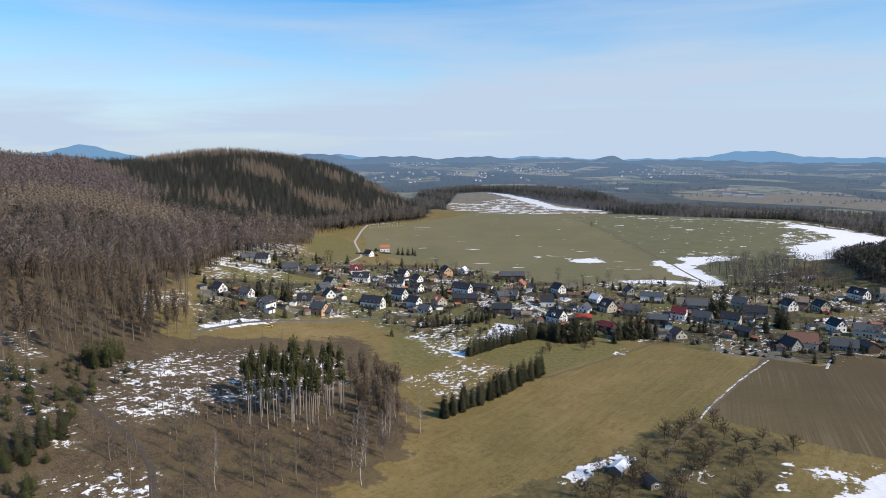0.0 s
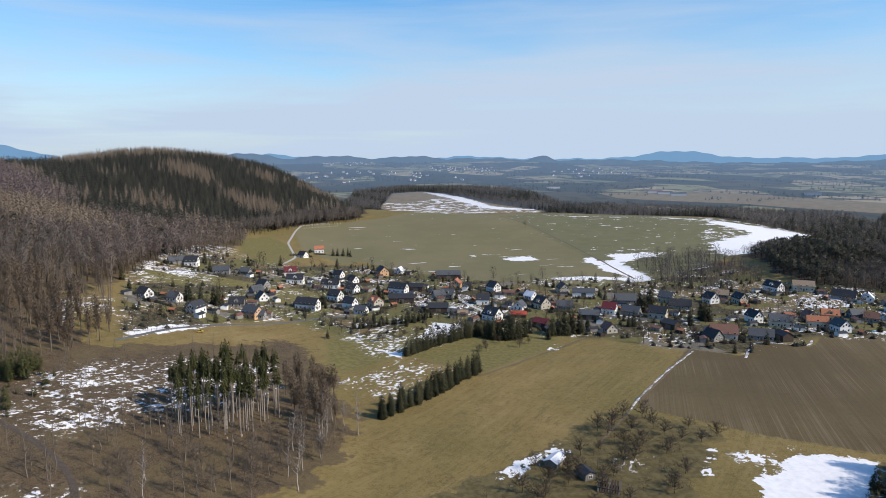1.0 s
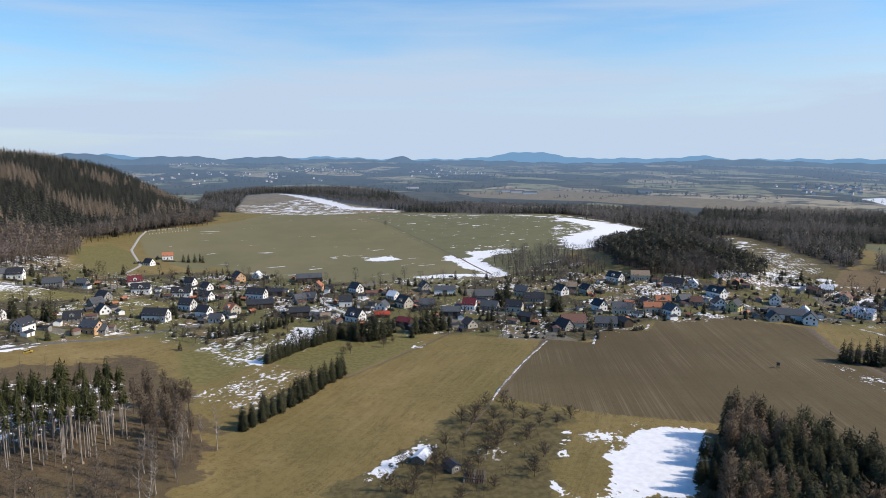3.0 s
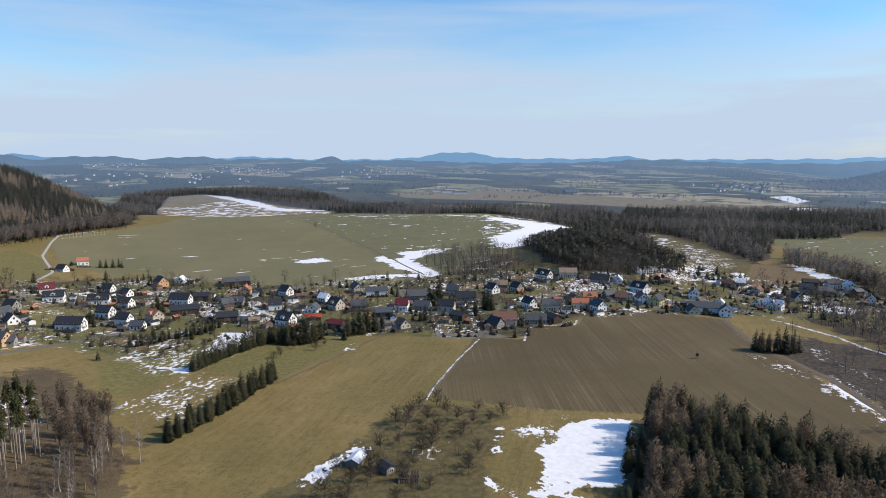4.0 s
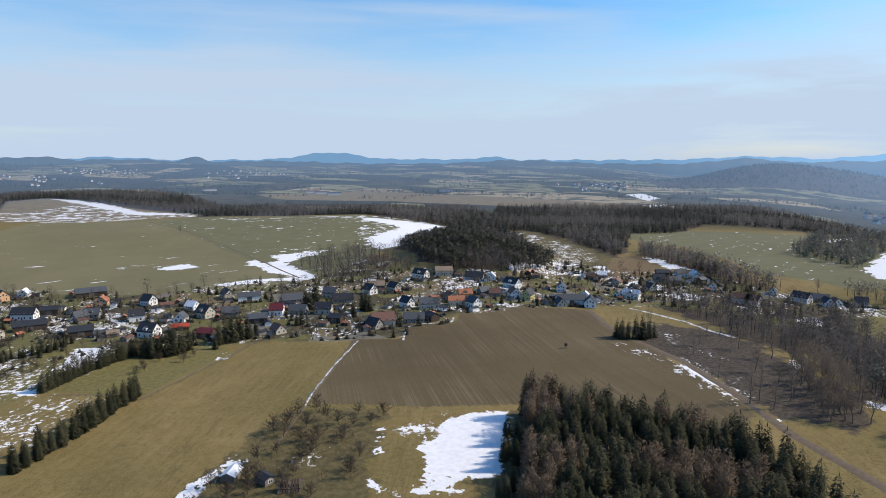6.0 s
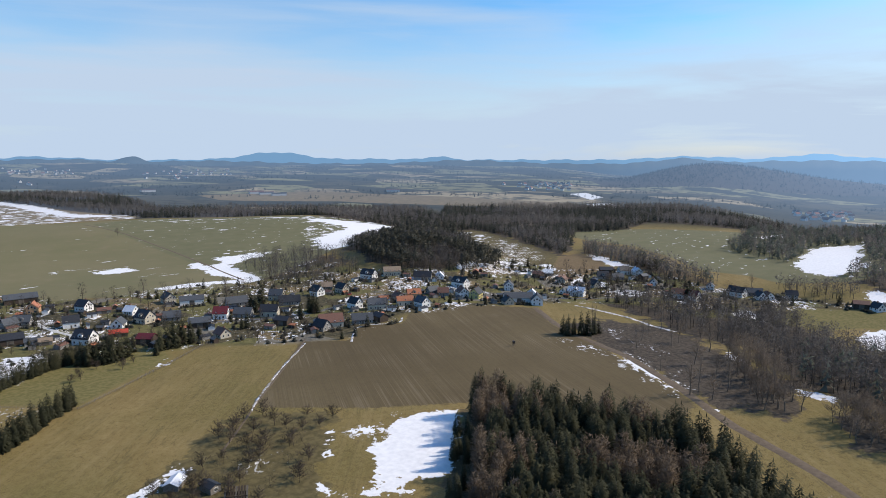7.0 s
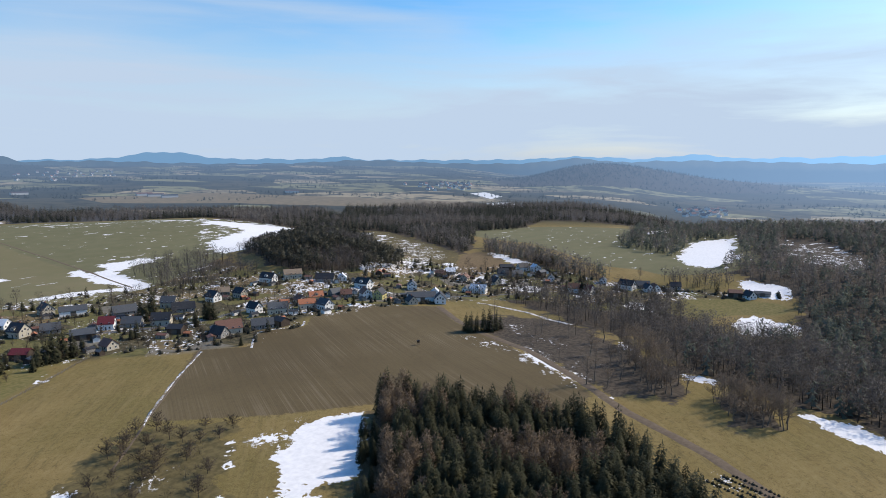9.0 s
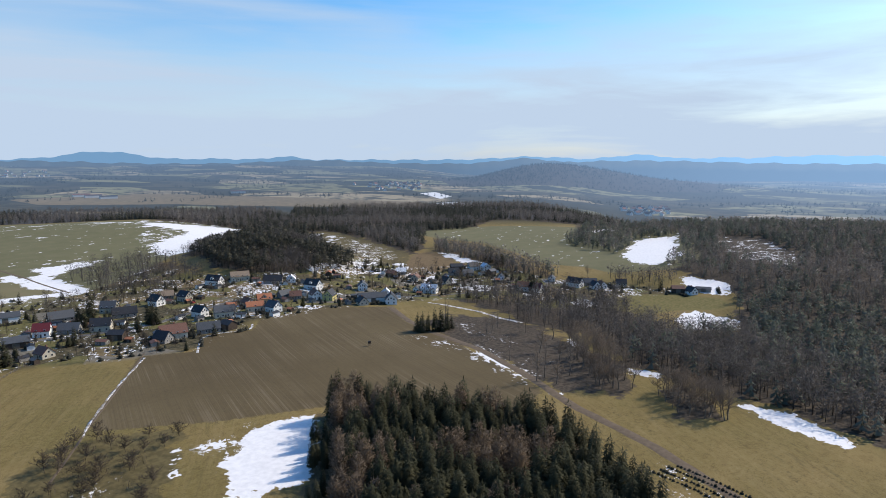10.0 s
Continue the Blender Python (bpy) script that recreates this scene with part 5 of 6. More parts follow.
def haze_tree(rng, h, spread, n=36, low=0.32, wide=1.0, long=1.0):
    """A far leafless tree: stem, and a rounded crown of fine upswept slivers."""
    v, t = [], []
    stick(v, t, (0, 0, 0), (rng.normal(0, 0.3), rng.normal(0, 0.3), h * 0.72), h * 0.014, h * 0.005, 3)
    for k in range(max(5, n // 9)):
        ang, u = k * 2.4, rng.uniform(low * 0.7, 0.55)
        a = np.array([0, 0, h * u])
        b = np.array([spread * 0.75 * math.cos(ang), spread * 0.75 * math.sin(ang), h * min(0.95, u + rng.uniform(0.2, 0.4))])
        x = np.array([-math.sin(ang), math.cos(ang), 0.4]) * h * 0.007
        s = len(v)
        v += [a - x, a + x, b]
        t.append((s, s + 1, s + 2))
    for k in range(n):
        d = rng.normal(0, 1, 3)
        d /= np.linalg.norm(d)
        q = rng.uniform(0.25, 1.0) ** 0.5
        p = np.array([d[0] * spread * q, d[1] * spread * q, h * (low + 1) / 2 + d[2] * h * (1 - low) / 2 * q])
        g = np.array([d[0], d[1], 0.35 + 0.5 * d[2]]) + rng.normal(0, 0.45, 3)
        g /= np.linalg.norm(g)
        ln = h * rng.uniform(0.08, 0.15) * long
        x = np.cross(g, rng.normal(0, 1, 3))
        x *= wide * h * rng.uniform(0.014, 0.028) / max(np.linalg.norm(x), 1e-6)
        s = len(v)
        v += [p - g * ln * 0.6 - x, p - g * ln * 0.6 + x, p + g * ln * 0.6]
        t.append((s, s + 1, s + 2))
    return v, t
# ---- ways ----
way("farm_track", FARM_TRACK, 6.5, DIRT, "muddy brown farm track beside the ploughed field")
way("meadow_track", MEADOW_TRACK, 1.6, DIRT, "narrow worn track between meadow and ploughed field", 0.05)
way("forest_path", FOREST_PATH, 3.0, plain("wet_dirt", (0.055, 0.043, 0.034), (0.090, 0.072, 0.056), 0.6), "dark wet dirt path through the clearing")
way("snow_strip", MEADOW_SNOW, 1.5, SNOW_BANK, "narrow broken strip of old snow along the meadow track", 0.1, 0.95)
way("snow_strip", CORNER_SNOW, 2.2, SNOW_BANK, "trodden snowy path round the field corner", 0.1, 0.4)
way("snow_strip", BROOK_SNOW, 4.5, SNOW_BANK, "snow-covered path beside the brook", 0.1, 0.5)
way("lane", LANE_WEST, 4.0, ASPHALT, "narrow grey asphalt lane among the houses")
way("street", MAIN_STREET, 5.5, ASPHALT, "grey asphalt village street")
way("lane", HILL_LANE, 3.5, ASPHALT, "narrow grey lane above the gardens")
way("lane", FIELD_LANE, 3.5, plain("pale_gravel", (0.30, 0.28, 0.25), (0.40, 0.38, 0.35), 0.5), "pale gravel lane along the big field")
way("lane", LOOP_LANE, 4.0, plain("light_concrete", (0.42, 0.41, 0.39), (0.52, 0.51, 0.49), 0.5), "pale concrete lane bending round a garden")
way("field_path", FIELD_PATH, 3.0, DIRT, "worn brown path across the green field")

# ---- far woods ----
spruce_far = [frond_tree(rng, h, s, 19) for h, s in ((17, 3.6), (19, 3.4), (15, 3.5), (16, 3.8), (13, 3.2))]
pine_far = [haze_tree(rng, h, s, 46, 0.34, 1.8) for h, s in ((15, 3.6), (14, 3.4), (16, 3.7))]
broom_far = [haze_tree(rng, h, s, 24, 0.28, 1.2) for h, s in ((16, 4.4), (17, 4.2), (14, 4.4), (15, 4.8))]
larch_far = [frond_tree(rng, h, s, 32) for h, s in ((20, 2.9), (18, 2.7), (21, 3.0))]
broom_mid = [haze_tree(rng, h, s, 84, 0.25, 0.55, 0.7) for h, s in ((16, 4.6), (17, 4.2), (13, 4.4), (15, 5.0))]
broom_near = [haze_tree(rng, h, s, 150, 0.34, 0.42, 0.7) for h, s in ((20, 4.4), (22, 4.0), (18, 4.4))]
birch_far = [haze_tree(rng, h, s, 60, 0.42, 0.30) for h, s in ((22, 2.6), (20, 2.4))]


def split(places, reach):
    """Places nearer and farther than a distance."""
    near = np.hypot(places[:, 0], places[:, 1]) < reach
    return places[near], places[~near]


def thin(places, share):
    return places[rng.random(len(places)) < share]


def mixed(places, share, scale, seed):
    """Splits places in stands of two kinds by a slow pattern."""
    x, y = places[:, 0], places[:, 1]
    v = np.sin(x / scale + seed) * np.sin(y / scale * 1.3 + seed * 2) + 0.6 * np.sin(x / scale * 2.3 + y / scale * 1.7) + rng.normal(0, 0.35, len(x))
    cut = np.quantile(v, share)
    return places[v < cut], places[v >= cut]


def off_snow(places):
    """Places that lie on no bank of snow."""
    keep = np.ones(len(places), bool)
    for q in SNOW:
        keep &= signed(q, places[:, 0], places[:, 1]) < -3
    return places[keep]


def stand_of(poly, places):
    """Places in an outline with a frayed rim, and the others."""
    hit = signed(poly, places[:, 0], places[:, 1]) + rng.normal(0, 12, len(places)) > 0
    return places[hit], places[~hit]


p = scatter(DARK_WOOD, 7.0, rng)
crest, p = stand_of(CREST_LARCHES, p)
beech, p = stand_of(BEECH_STAND, p)
a, b = mixed(p, 0.86, 60, 1.0)
wood("hill_spruce_wood", "dense dark spruce wood on the far hillside", "wood", spruce_far, a, rng, WOOD_DARK, 0.7, 1.25)
p = scatter(BROWN_WOOD, 6.3, rng)
more, p = stand_of(BEECH_STAND, p)
larch_band, p = stand_of(LARCH_STAND, p)
pine_band, p = stand_of(PINE_STAND, p)
birch_band, p = stand_of(BIRCH_STAND, p)
c1, c2 = mixed(p, 0.10, 50, 2.0)
n1, n2 = split(c2, 640)
wood("hill_beech_wood", "mauve-brown leafless beech wood on the upper slope", "wood", broom_far, np.vstack([beech, more]), rng, BEECH, 0.9, 1.3)
wood("hill_larches", "tan leafless larches across the slope and on the crest", "wood", larch_far, np.vstack([larch_band, thin(crest, 0.8), b]), rng, LARCH_FAR, 0.75, 1.2)
wood("hill_bare_wood", "leafless brown wood on the hillside", "wood", broom_far, n2, rng, WOOD_BROWN, 0.8, 1.3)
wood("slope_bare_wood", "leafless brown wood on the lower slope", "wood", broom_near, np.vstack([n1, thin(pine_band, 0.4)]), rng, WOOD_BROWN, 0.75, 1.2)
wood("hill_pines", "dark pines among leafless trees on the slope", "wood", pine_far + spruce_far, np.vstack([c1, thin(pine_band, 0.5)]), rng, WOOD_DARK, 0.7, 1.15)
wood("slope_birches", "pale-stemmed leafless birches on the lower slope", "wood", birch_far, thin(birch_band, 0.75), rng, PALE_WOOD, 0.8, 1.15)
wood("slope_undergrowth", "brown leafless trees among the birches", "wood", broom_near, thin(birch_band, 0.45), rng, WOOD_BROWN, 0.5, 0.8)
wood("pale_wood_edge", "pale-stemmed leafless trees along the foot of the hill", "wood", broom_near, scatter(PALE_EDGE, 6.5, rng), rng, PALE_WOOD, 0.7, 1.1)
p = scatter(BELT_WEST, 8.6, rng)
p = p[~inside(FAR_FIELD, p[:, 0], p[:, 1])]
a, b = mixed(p, 0.50, 70, 3.0)
p2 = scatter(BELT_EAST, 8.2, rng)
a2, b2 = mixed(p2, 0.60, 80, 4.0)
wood("spruce_belt", "long dark belt of spruces behind the fields", "wood", spruce_far, np.vstack([a, a2]), rng, WOOD_DARK)
wood("bare_belt", "grey brown leafless trees along the field edge", "wood", broom_far, np.vstack([b, b2]), rng, BELT_TWIGS)
a, b = mixed(scatter(KNOLL_WOOD, 5.0, rng), 0.62, 30, 5.0)
wood("knoll_wood", "dark pines crowding a small knoll", "wood", pine_far, a, rng, WOOD_DARK, 0.8, 1.15)
wood("knoll_bare_trees", "leafless trees round the knoll", "wood", broom_mid, b, rng, BROOK_TWIGS, 0.6, 1.0)
east = off_snow(scatter(EAST_WOOD, 7.2, rng))
east = east[signed(EAST_CLEARING, east[:, 0], east[:, 1]) < 0]
green = inside(PINE_SLOPE, east[:, 0], east[:, 1])
deep = np.hypot(east[:, 0], east[:, 1]) > 760
pick = np.where(green, rng.random(len(east)) < 0.70, rng.random(len(east)) < np.where(deep, 0.55, 0.22))
line = scatter(EAST_LINE, 6.0, rng)
wood("east_spruce_wood", "green pines and spruces on the valley side", "wood", pine_far + spruce_far, np.vstack([east[pick], line[::7]]), rng, EAST_HAZED, 0.7, 1.1)
n1, n2 = split(np.vstack([east[~pick], off_snow(scatter(VALLEY_WOOD, 7.0, rng)), off_snow(scatter(BROOK_EAST, 7.0, rng)), line, scatter(EAST_PATCH, 7, rng)]), 620)
wood("brook_bare_wood", "leafless grey-brown trees along the brook", "wood", broom_mid, n1, rng, BROOK_TWIGS, 0.7, 1.15)
wood("east_bare_wood", "leafless wood across the valley", "wood", broom_far, n2, rng, BELT_TWIGS, 0.7, 1.15)
wood("brook_thicket", "dark leafless alders in the hollow behind the village", "wood", broom_mid, off_snow(thin(scatter(BROOK_WOOD, 8.0, rng), 0.8)), rng, BROOK_TWIGS, 0.5, 1.15)
# clumps and hedgerows of the far country
r = np.sqrt(rng.uniform(1800 ** 2, 4500 ** 2, 16000))
t = np.radians(rng.uniform(-12, 95, 16000))
p = np.stack([r * np.sin(t), r * np.cos(t)], 1)
v = np.sin(p[:, 0] / 160 + 1) * np.sin(p[:, 1] / 190) + 0.7 * np.sin(p[:, 0] / 61 + p[:, 1] / 83) + 0.4 * np.sin(p[:, 1] / 37 - p[:, 0] / 290)
v += 1.5 * (bump(p[:, 0], p[:, 1], 61.5, 3120, 1, 310, 360) + bump(p[:, 0], p[:, 1], 69, 3180, 1, 450, 360) > 0.45)
p = p[v > 0.42]
slope = np.stack([2750 + rng.normal(0, 330, 2600), 1500 + rng.normal(0, 260, 2600)], 1)
slope = slope[bump(slope[:, 0], slope[:, 1], 61.5, 3120, 1, 230, 312) + bump(slope[:, 0], slope[:, 1], 69, 3240, 0.7, 400, 312) > 0.3]
p = np.vstack([p, slope])
tiny_spruce = [frond_tree(rng, 14, 5.0, 8) for _ in range(4)]
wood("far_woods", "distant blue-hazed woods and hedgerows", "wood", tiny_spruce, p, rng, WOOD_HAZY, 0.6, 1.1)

# ---- blue ridges on the horizon ----
def ridge(name, r, base, tops, shade, label, glow):
    """A long hill range round the horizon. tops: (bearing, height angle, half width) in degrees."""
    az = np.arange(-60, 115, 0.25)
    el = np.full(az.shape, base)
    for a, e, w in tops:
        el = np.maximum(el, base + (e - base) * np.exp(-((az - a) / w) ** 2))
    el += 0.045 * np.sin(az * 1.9) + 0.03 * np.sin(az * 4.7 + 1)
    v = []
    for k, (dr, f) in enumerate(((-160, 0.0), (-60, 0.7), (0, 1.0), (70, 0.0))):
        rr = r + dr
        top = EYE_Z + r * np.tan(np.radians(el))
        lo = -90.0
        v.append(np.stack([rr * np.sin(np.radians(az)), rr * np.cos(np.radians(az)), lo + (top - lo) * f], 1))
    v = np.stack(v, 1)
    m = len(az)
    a, b = np.meshgrid(np.arange(m - 1), np.arange(3), indexing="ij")
    f = np.stack([a * 4 + b, (a + 1) * 4 + b, (a + 1) * 4 + b + 1, a * 4 + b + 1], -1).reshape(-1, 4)
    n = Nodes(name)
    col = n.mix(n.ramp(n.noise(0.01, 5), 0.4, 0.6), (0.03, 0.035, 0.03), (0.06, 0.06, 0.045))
    # shade is the share of blue haze painted on as a glow
    mat = painted_haze(n, n.done(col), shade, glow)
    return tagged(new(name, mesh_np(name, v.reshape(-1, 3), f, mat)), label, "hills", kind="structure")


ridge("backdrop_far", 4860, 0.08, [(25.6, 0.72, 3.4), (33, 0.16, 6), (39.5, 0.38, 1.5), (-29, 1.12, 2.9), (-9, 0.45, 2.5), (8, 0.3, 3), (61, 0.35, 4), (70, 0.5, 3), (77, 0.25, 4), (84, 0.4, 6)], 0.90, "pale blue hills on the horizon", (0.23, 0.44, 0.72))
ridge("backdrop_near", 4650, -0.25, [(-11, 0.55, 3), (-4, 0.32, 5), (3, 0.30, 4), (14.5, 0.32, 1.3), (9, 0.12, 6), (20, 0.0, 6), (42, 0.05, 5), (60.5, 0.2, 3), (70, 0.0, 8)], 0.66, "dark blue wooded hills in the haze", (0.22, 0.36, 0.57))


# ---- houses ----
def gable_house(L, W, eaves, pitch, roof, wall, storeys, seed, label, plain_box=False):
    """House with its ridge along x: walls, roof with overhang, windows, door, chimney, base at z 0."""
    r = random.Random(seed)
    top = tagged(new("house" if not plain_box else "barn"), label, "house" if not plain_box else "barn", "village houses")
    rise = W / 2 * math.tan(radians(pitch))
    bm = bmesh.new()
    a, b = L / 2, W / 2
    vs = [bm.verts.new(c) for c in ((-a, -b, -2), (a, -b, -2), (a, b, -2), (-a, b, -2), (-a, -b, eaves), (a, -b, eaves), (a, b, eaves), (-a, b, eaves), (-a, 0, eaves + rise), (a, 0, eaves + rise))]
    for f in ((0, 1, 5, 4), (2, 3, 7, 6), (1, 2, 6, 9, 5), (3, 0, 4, 8, 7), (3, 2, 1, 0)):
        bm.faces.new([vs[i] for i in f])
    part("wall", bm, wall, top)
    over, th = 0.45, 0.28
    k = math.tan(radians(pitch))
    for s in (-1, 1):
        bm = bmesh.new()
        pts = []
        for x in (-a - over, a + over):
            for y, z in ((0, eaves + rise), (s * (b + over), eaves - over * k)):
                pts += [bm.verts.new((x, y, z + 0.02)), bm.verts.new((x, y, z + th))]
        for f in ((1, 3, 7, 5), (0, 4, 6, 2), (0, 2, 3, 1), (4, 5, 7, 6), (2, 6, 7, 3), (0, 1, 5, 4)):
            bm.faces.new([pts[i] for i in f])
        bmesh.ops.recalc_face_normals(bm, faces=bm.faces)
        part("roof", bm, roof, top)

    def window(x, y, z, nx, ny, w=1.0, h=1.2):
        bm = bmesh.new()
        if nx:
            box(bm, x - 0.03, y - w / 2 - 0.1, z - 0.1, x + 0.05 * nx + 0.03, y + w / 2 + 0.1, z + h + 0.1)
            box(bm, x + 0.07 * nx - 0.02, y - w / 2, z, x + 0.07 * nx + 0.02, y + w / 2, z + h)
        else:
            box(bm, x - w / 2 - 0.1, y - 0.03, z - 0.1, x + w / 2 + 0.1, y + 0.05 * ny + 0.03, z + h + 0.1)
            box(bm, x - w / 2, y + 0.07 * ny - 0.02, z, x + w / 2, y + 0.07 * ny + 0.02, z + h)
        bm.faces.ensure_lookup_table()
        for f in bm.faces[6:]:
            f.material_index = 1
        part("window", bm, FRAME, top).data.materials.append(GLASS)
    if not plain_box:
        for s in (-1, 1):
            for z in ([1.0, 3.7] if storeys == 2 else [1.0]):
                m = max(2, int(L / 3.2))
                for q in range(m):
                    if r.random() < 0.85:
                        window(-a + L * (q + 0.5) / m, s * b, z, 0, s)
                for y in (-W * 0.23, W * 0.23):
                    window(s * a, y, z, s, 0)
            if rise > 2.6:
                window(s * a, 0, eaves + 0.4, s, 0, 1.1, 1.2)
        bm = box(bmesh.new(), -0.5, -b - 0.06, -1.0, 0.5, -b + 0.02, 2.0)
        part("door", bm, BOARD, top)
        if pitch > 41 and L > 9 and r.random() < 0.22:
            bm = bmesh.new()
            zd, yd = eaves + 0.5, -b + 0.3
            vs = [bm.verts.new(c) for c in ((-1.4, yd, zd), (1.4, yd, zd), (1.4, yd, zd + 1.5), (0, yd, zd + 2.5), (-1.4, yd, zd + 1.5), (1.4, 0, zd), (1.4, 0, zd + 1.5), (0, 0, zd + 2.5), (-1.4, 0, zd + 1.5), (-1.4, 0, zd))]
            for f, mi in (((0, 1, 2, 3, 4), 0), ((1, 5, 6, 2), 0), ((0, 4, 8, 9), 0), ((2, 6, 7, 3), 1), ((4, 3, 7, 8), 1)):
                bm.faces.new([vs[i] for i in f]).material_index = mi
            part("dormer", bm, wall, top).data.materials.append(roof)
            window(0, yd, zd + 0.25, 0, -1, 1.1, 1.1)
        cx = r.uniform(-a * 0.4, a * 0.4)
        bm = box(bmesh.new(), cx - 0.35, -0.35 + 0.5, eaves + rise - 1.2, cx + 0.35, 0.35 + 0.5, eaves + rise + 0.9)
        box(bm, cx - 0.42, -0.42 + 0.5, eaves + rise + 0.9, cx + 0.42, 0.42 + 0.5, eaves + rise + 1.0)
        part("chimney", bm, BRICK, top)
    else:
        bm = box(bmesh.new(), -1.8, -b - 0.08, -1.0, 1.8, -b + 0.02, 3.2)
        part("barn_door", bm, BOARD, top)
    return top


ROOF_WORDS = {"d": "dark slate", "g": "grey", "r": "brown tiled", "b": "bright red", "o": "orange tiled", "m": "maroon", "w": "snow-covered", "t": "tan"}
WALL_WORDS = {"w": "white", "c": "cream", "o": "apricot", "s": "grey", "k": "dark boarded", "y": "yellow"}
kinds = {}
for q, (hx, hy, L, W, ang, code) in enumerate(HOUSES):
    L, W = round(L * 1.02, 1), round(W * 1.10, 1)
    shed = L >= 16.8 or W <= 5.5 or code[1] == "k"
    tall = 2 if (code[1] in "wcoy" and L >= 9.35) else 1
    key = (L, W, code, tall, shed)
    z = float(height(hx, hy))
    m = Matrix.Translation((hx, hy, z)) @ Matrix.Rotation(radians(90 - ang), 4, "Z")
    if key in kinds:
        copy_thing(kinds[key], m)
        continue
    eaves = (2.5 if W <= 5.5 else 3.7) if shed else (4.1 if tall == 2 else 2.8)
    pitch = 30 if shed else (45 if code[0] in "dm" else 42)
    label = "%s %s with a %s roof" % (WALL_WORDS[code[1]], "barn" if shed else ("two-storey village house" if tall == 2 else "low village house"), ROOF_WORDS[code[0]])
    ob = gable_house(L, W, eaves, pitch, ROOFS[code[0]], WALLS[code[1]], tall, q, label, shed)
    ob.matrix_basis = m
    kinds[key] = ob

# ---- nearer trees ----
def along(pts, step, shake):
    res = []
    for (ax, ay), (bx, by) in zip(pts[:-1], pts[1:]):
        m = max(1, int(math.hypot(bx - ax, by - ay) / step))
        res += [(ax + (bx - ax) * u / m + rng.normal(0, shake), ay + (by - ay) * u / m + rng.normal(0, shake)) for u in range(m)]
    return res


spruces = [make_tree("spruce", "dark green spruce with drooping boughs", "tree", "spruces of the grove", spray_conifer(rng, h, s, b, 920, f, 1.32), BARK, SPRUCE)
           for h, s, b, f in ((20, 3.1, 0.14, 0.48), (18, 3.0, 0.10, 0.52), (21, 3.0, 0.2, 0.42), (17, 3.2, 0.08, 0.58), (19, 3.5, 0.28, 0.36))]
larches = [make_tree("larch", "leafless brown larch with fine drooping twigs", "tree", "larches of the grove", feathery(rng, h, s, 620, 0.12, 0.42), BARK, LARCH)
           for h, s in ((19, 3.0), (17, 2.9), (20, 3.1))]
p = scatter(GROVE, 4.4, rng)
a, b = mixed(p, 0.69, 15, 2.5)
west = (signed(GROVE, a[:, 0], a[:, 1]) < 13) & (np.arctan2(a[:, 0], a[:, 1]) < radians(47)) & (np.hypot(a[:, 0], a[:, 1]) < 240)
deep = (signed(GROVE, a[:, 0], a[:, 1]) > 9) & ~west
rest = a[deep][::2]
wood("grove_spruces", "crowded dark spruces inside the grove", "wood", [few(spray_conifer(rng, h, 3.1, 0.3, 850, 0.46, 1.35)) for h in (19, 17, 20)], rest, rng, GROVE_NEEDLES, 0.85, 1.15)
plant(spruces, np.vstack([a[deep][1::2], a[~deep & ~west]]), rng)
plant(spruces, a[west], rng, 0.4, 0.7)
b = b[(signed(GROVE, b[:, 0], b[:, 1]) > 8) & ((np.arctan2(b[:, 0], b[:, 1]) > radians(40)) | (signed(GROVE, b[:, 0], b[:, 1]) > 14))]
plant(larches, b[::2], rng)
plant(larches, CORNER_LARCHES, rng, 0.95, 1.1)
wood("grove_larches", "leafless brown larches inside the grove", "wood", [haze_tree(rng, h, 3.0, 420, 0.15, 0.5, 0.45) for h in (19, 17)], b[1::2], rng, GROVE_TWIGS, 0.85, 1.1)
tall_spruces = [make_tree("tall_spruce", "tall spruce with a long bare trunk and high crown", "tree", "tall spruces of the clearing", conifer(rng, h, 1.6, b, 170, 0.5, 0.12, 0.3), BARK_PALE, PINE)
                for h, b in ((24, 0.64), (26, 0.72), (23, 0.60), (25, 0.76))]
plant(tall_spruces, scatter(TALL_SPRUCES, 3.9, rng, 0.7), rng, 0.8, 1.08)
hedge = [make_tree("hedge_spruce", "dense dark spruce in a planted row", "tree", "spruce rows", spray_conifer(rng, 11, 2.7, 0.02, 800, 0.55, 1.1), BARK_DARK, SPRUCE) for _ in range(3)]
plant(hedge, along(HEDGE_A, 2.6, 0.7), rng, 0.8, 1.2)
plant(hedge, along(HEDGE_B, 2.4, 0.5), rng, 0.8, 1.15)
plant(hedge, along(HEDGE_C, 3.0, 0.9), rng, 0.5, 0.8)
garden_spruces = [make_tree("garden_spruce", "dark broad conifer in a garden", "tree", "garden conifers", spray_conifer(rng, 12, s, 0.03, 430, 0.55, 1.45), BARK_DARK, SPRUCE) for s in (2.1, 2.7)]
for (x, y, h) in GARDEN_CONIFERS:
    plant(garden_spruces, [(x, y)], rng, h / 12 * 0.95, h / 12 * 1.05)
bare = [make_tree("bare_tree", "leafless deciduous tree with fine grey-brown twigs", "tree", "bare trees", bare_tree(rng, h, s, 20, 18, 0.3, 0.8, 0.02, 0.028), BARK, TWIGS) for h, s in ((16, 5.4), (18, 5.0), (14, 5.0))]
birch = [make_tree("birch", "leafless white-stemmed birch with hanging twigs", "tree", "birches", bare_tree(rng, h, 3.0, 18, 20, 0.3, 1.1, 0.014, 0.034, 0.0085), BARK_BIRCH, BIRCH_TWIGS) for h in (18, 20, 16)]
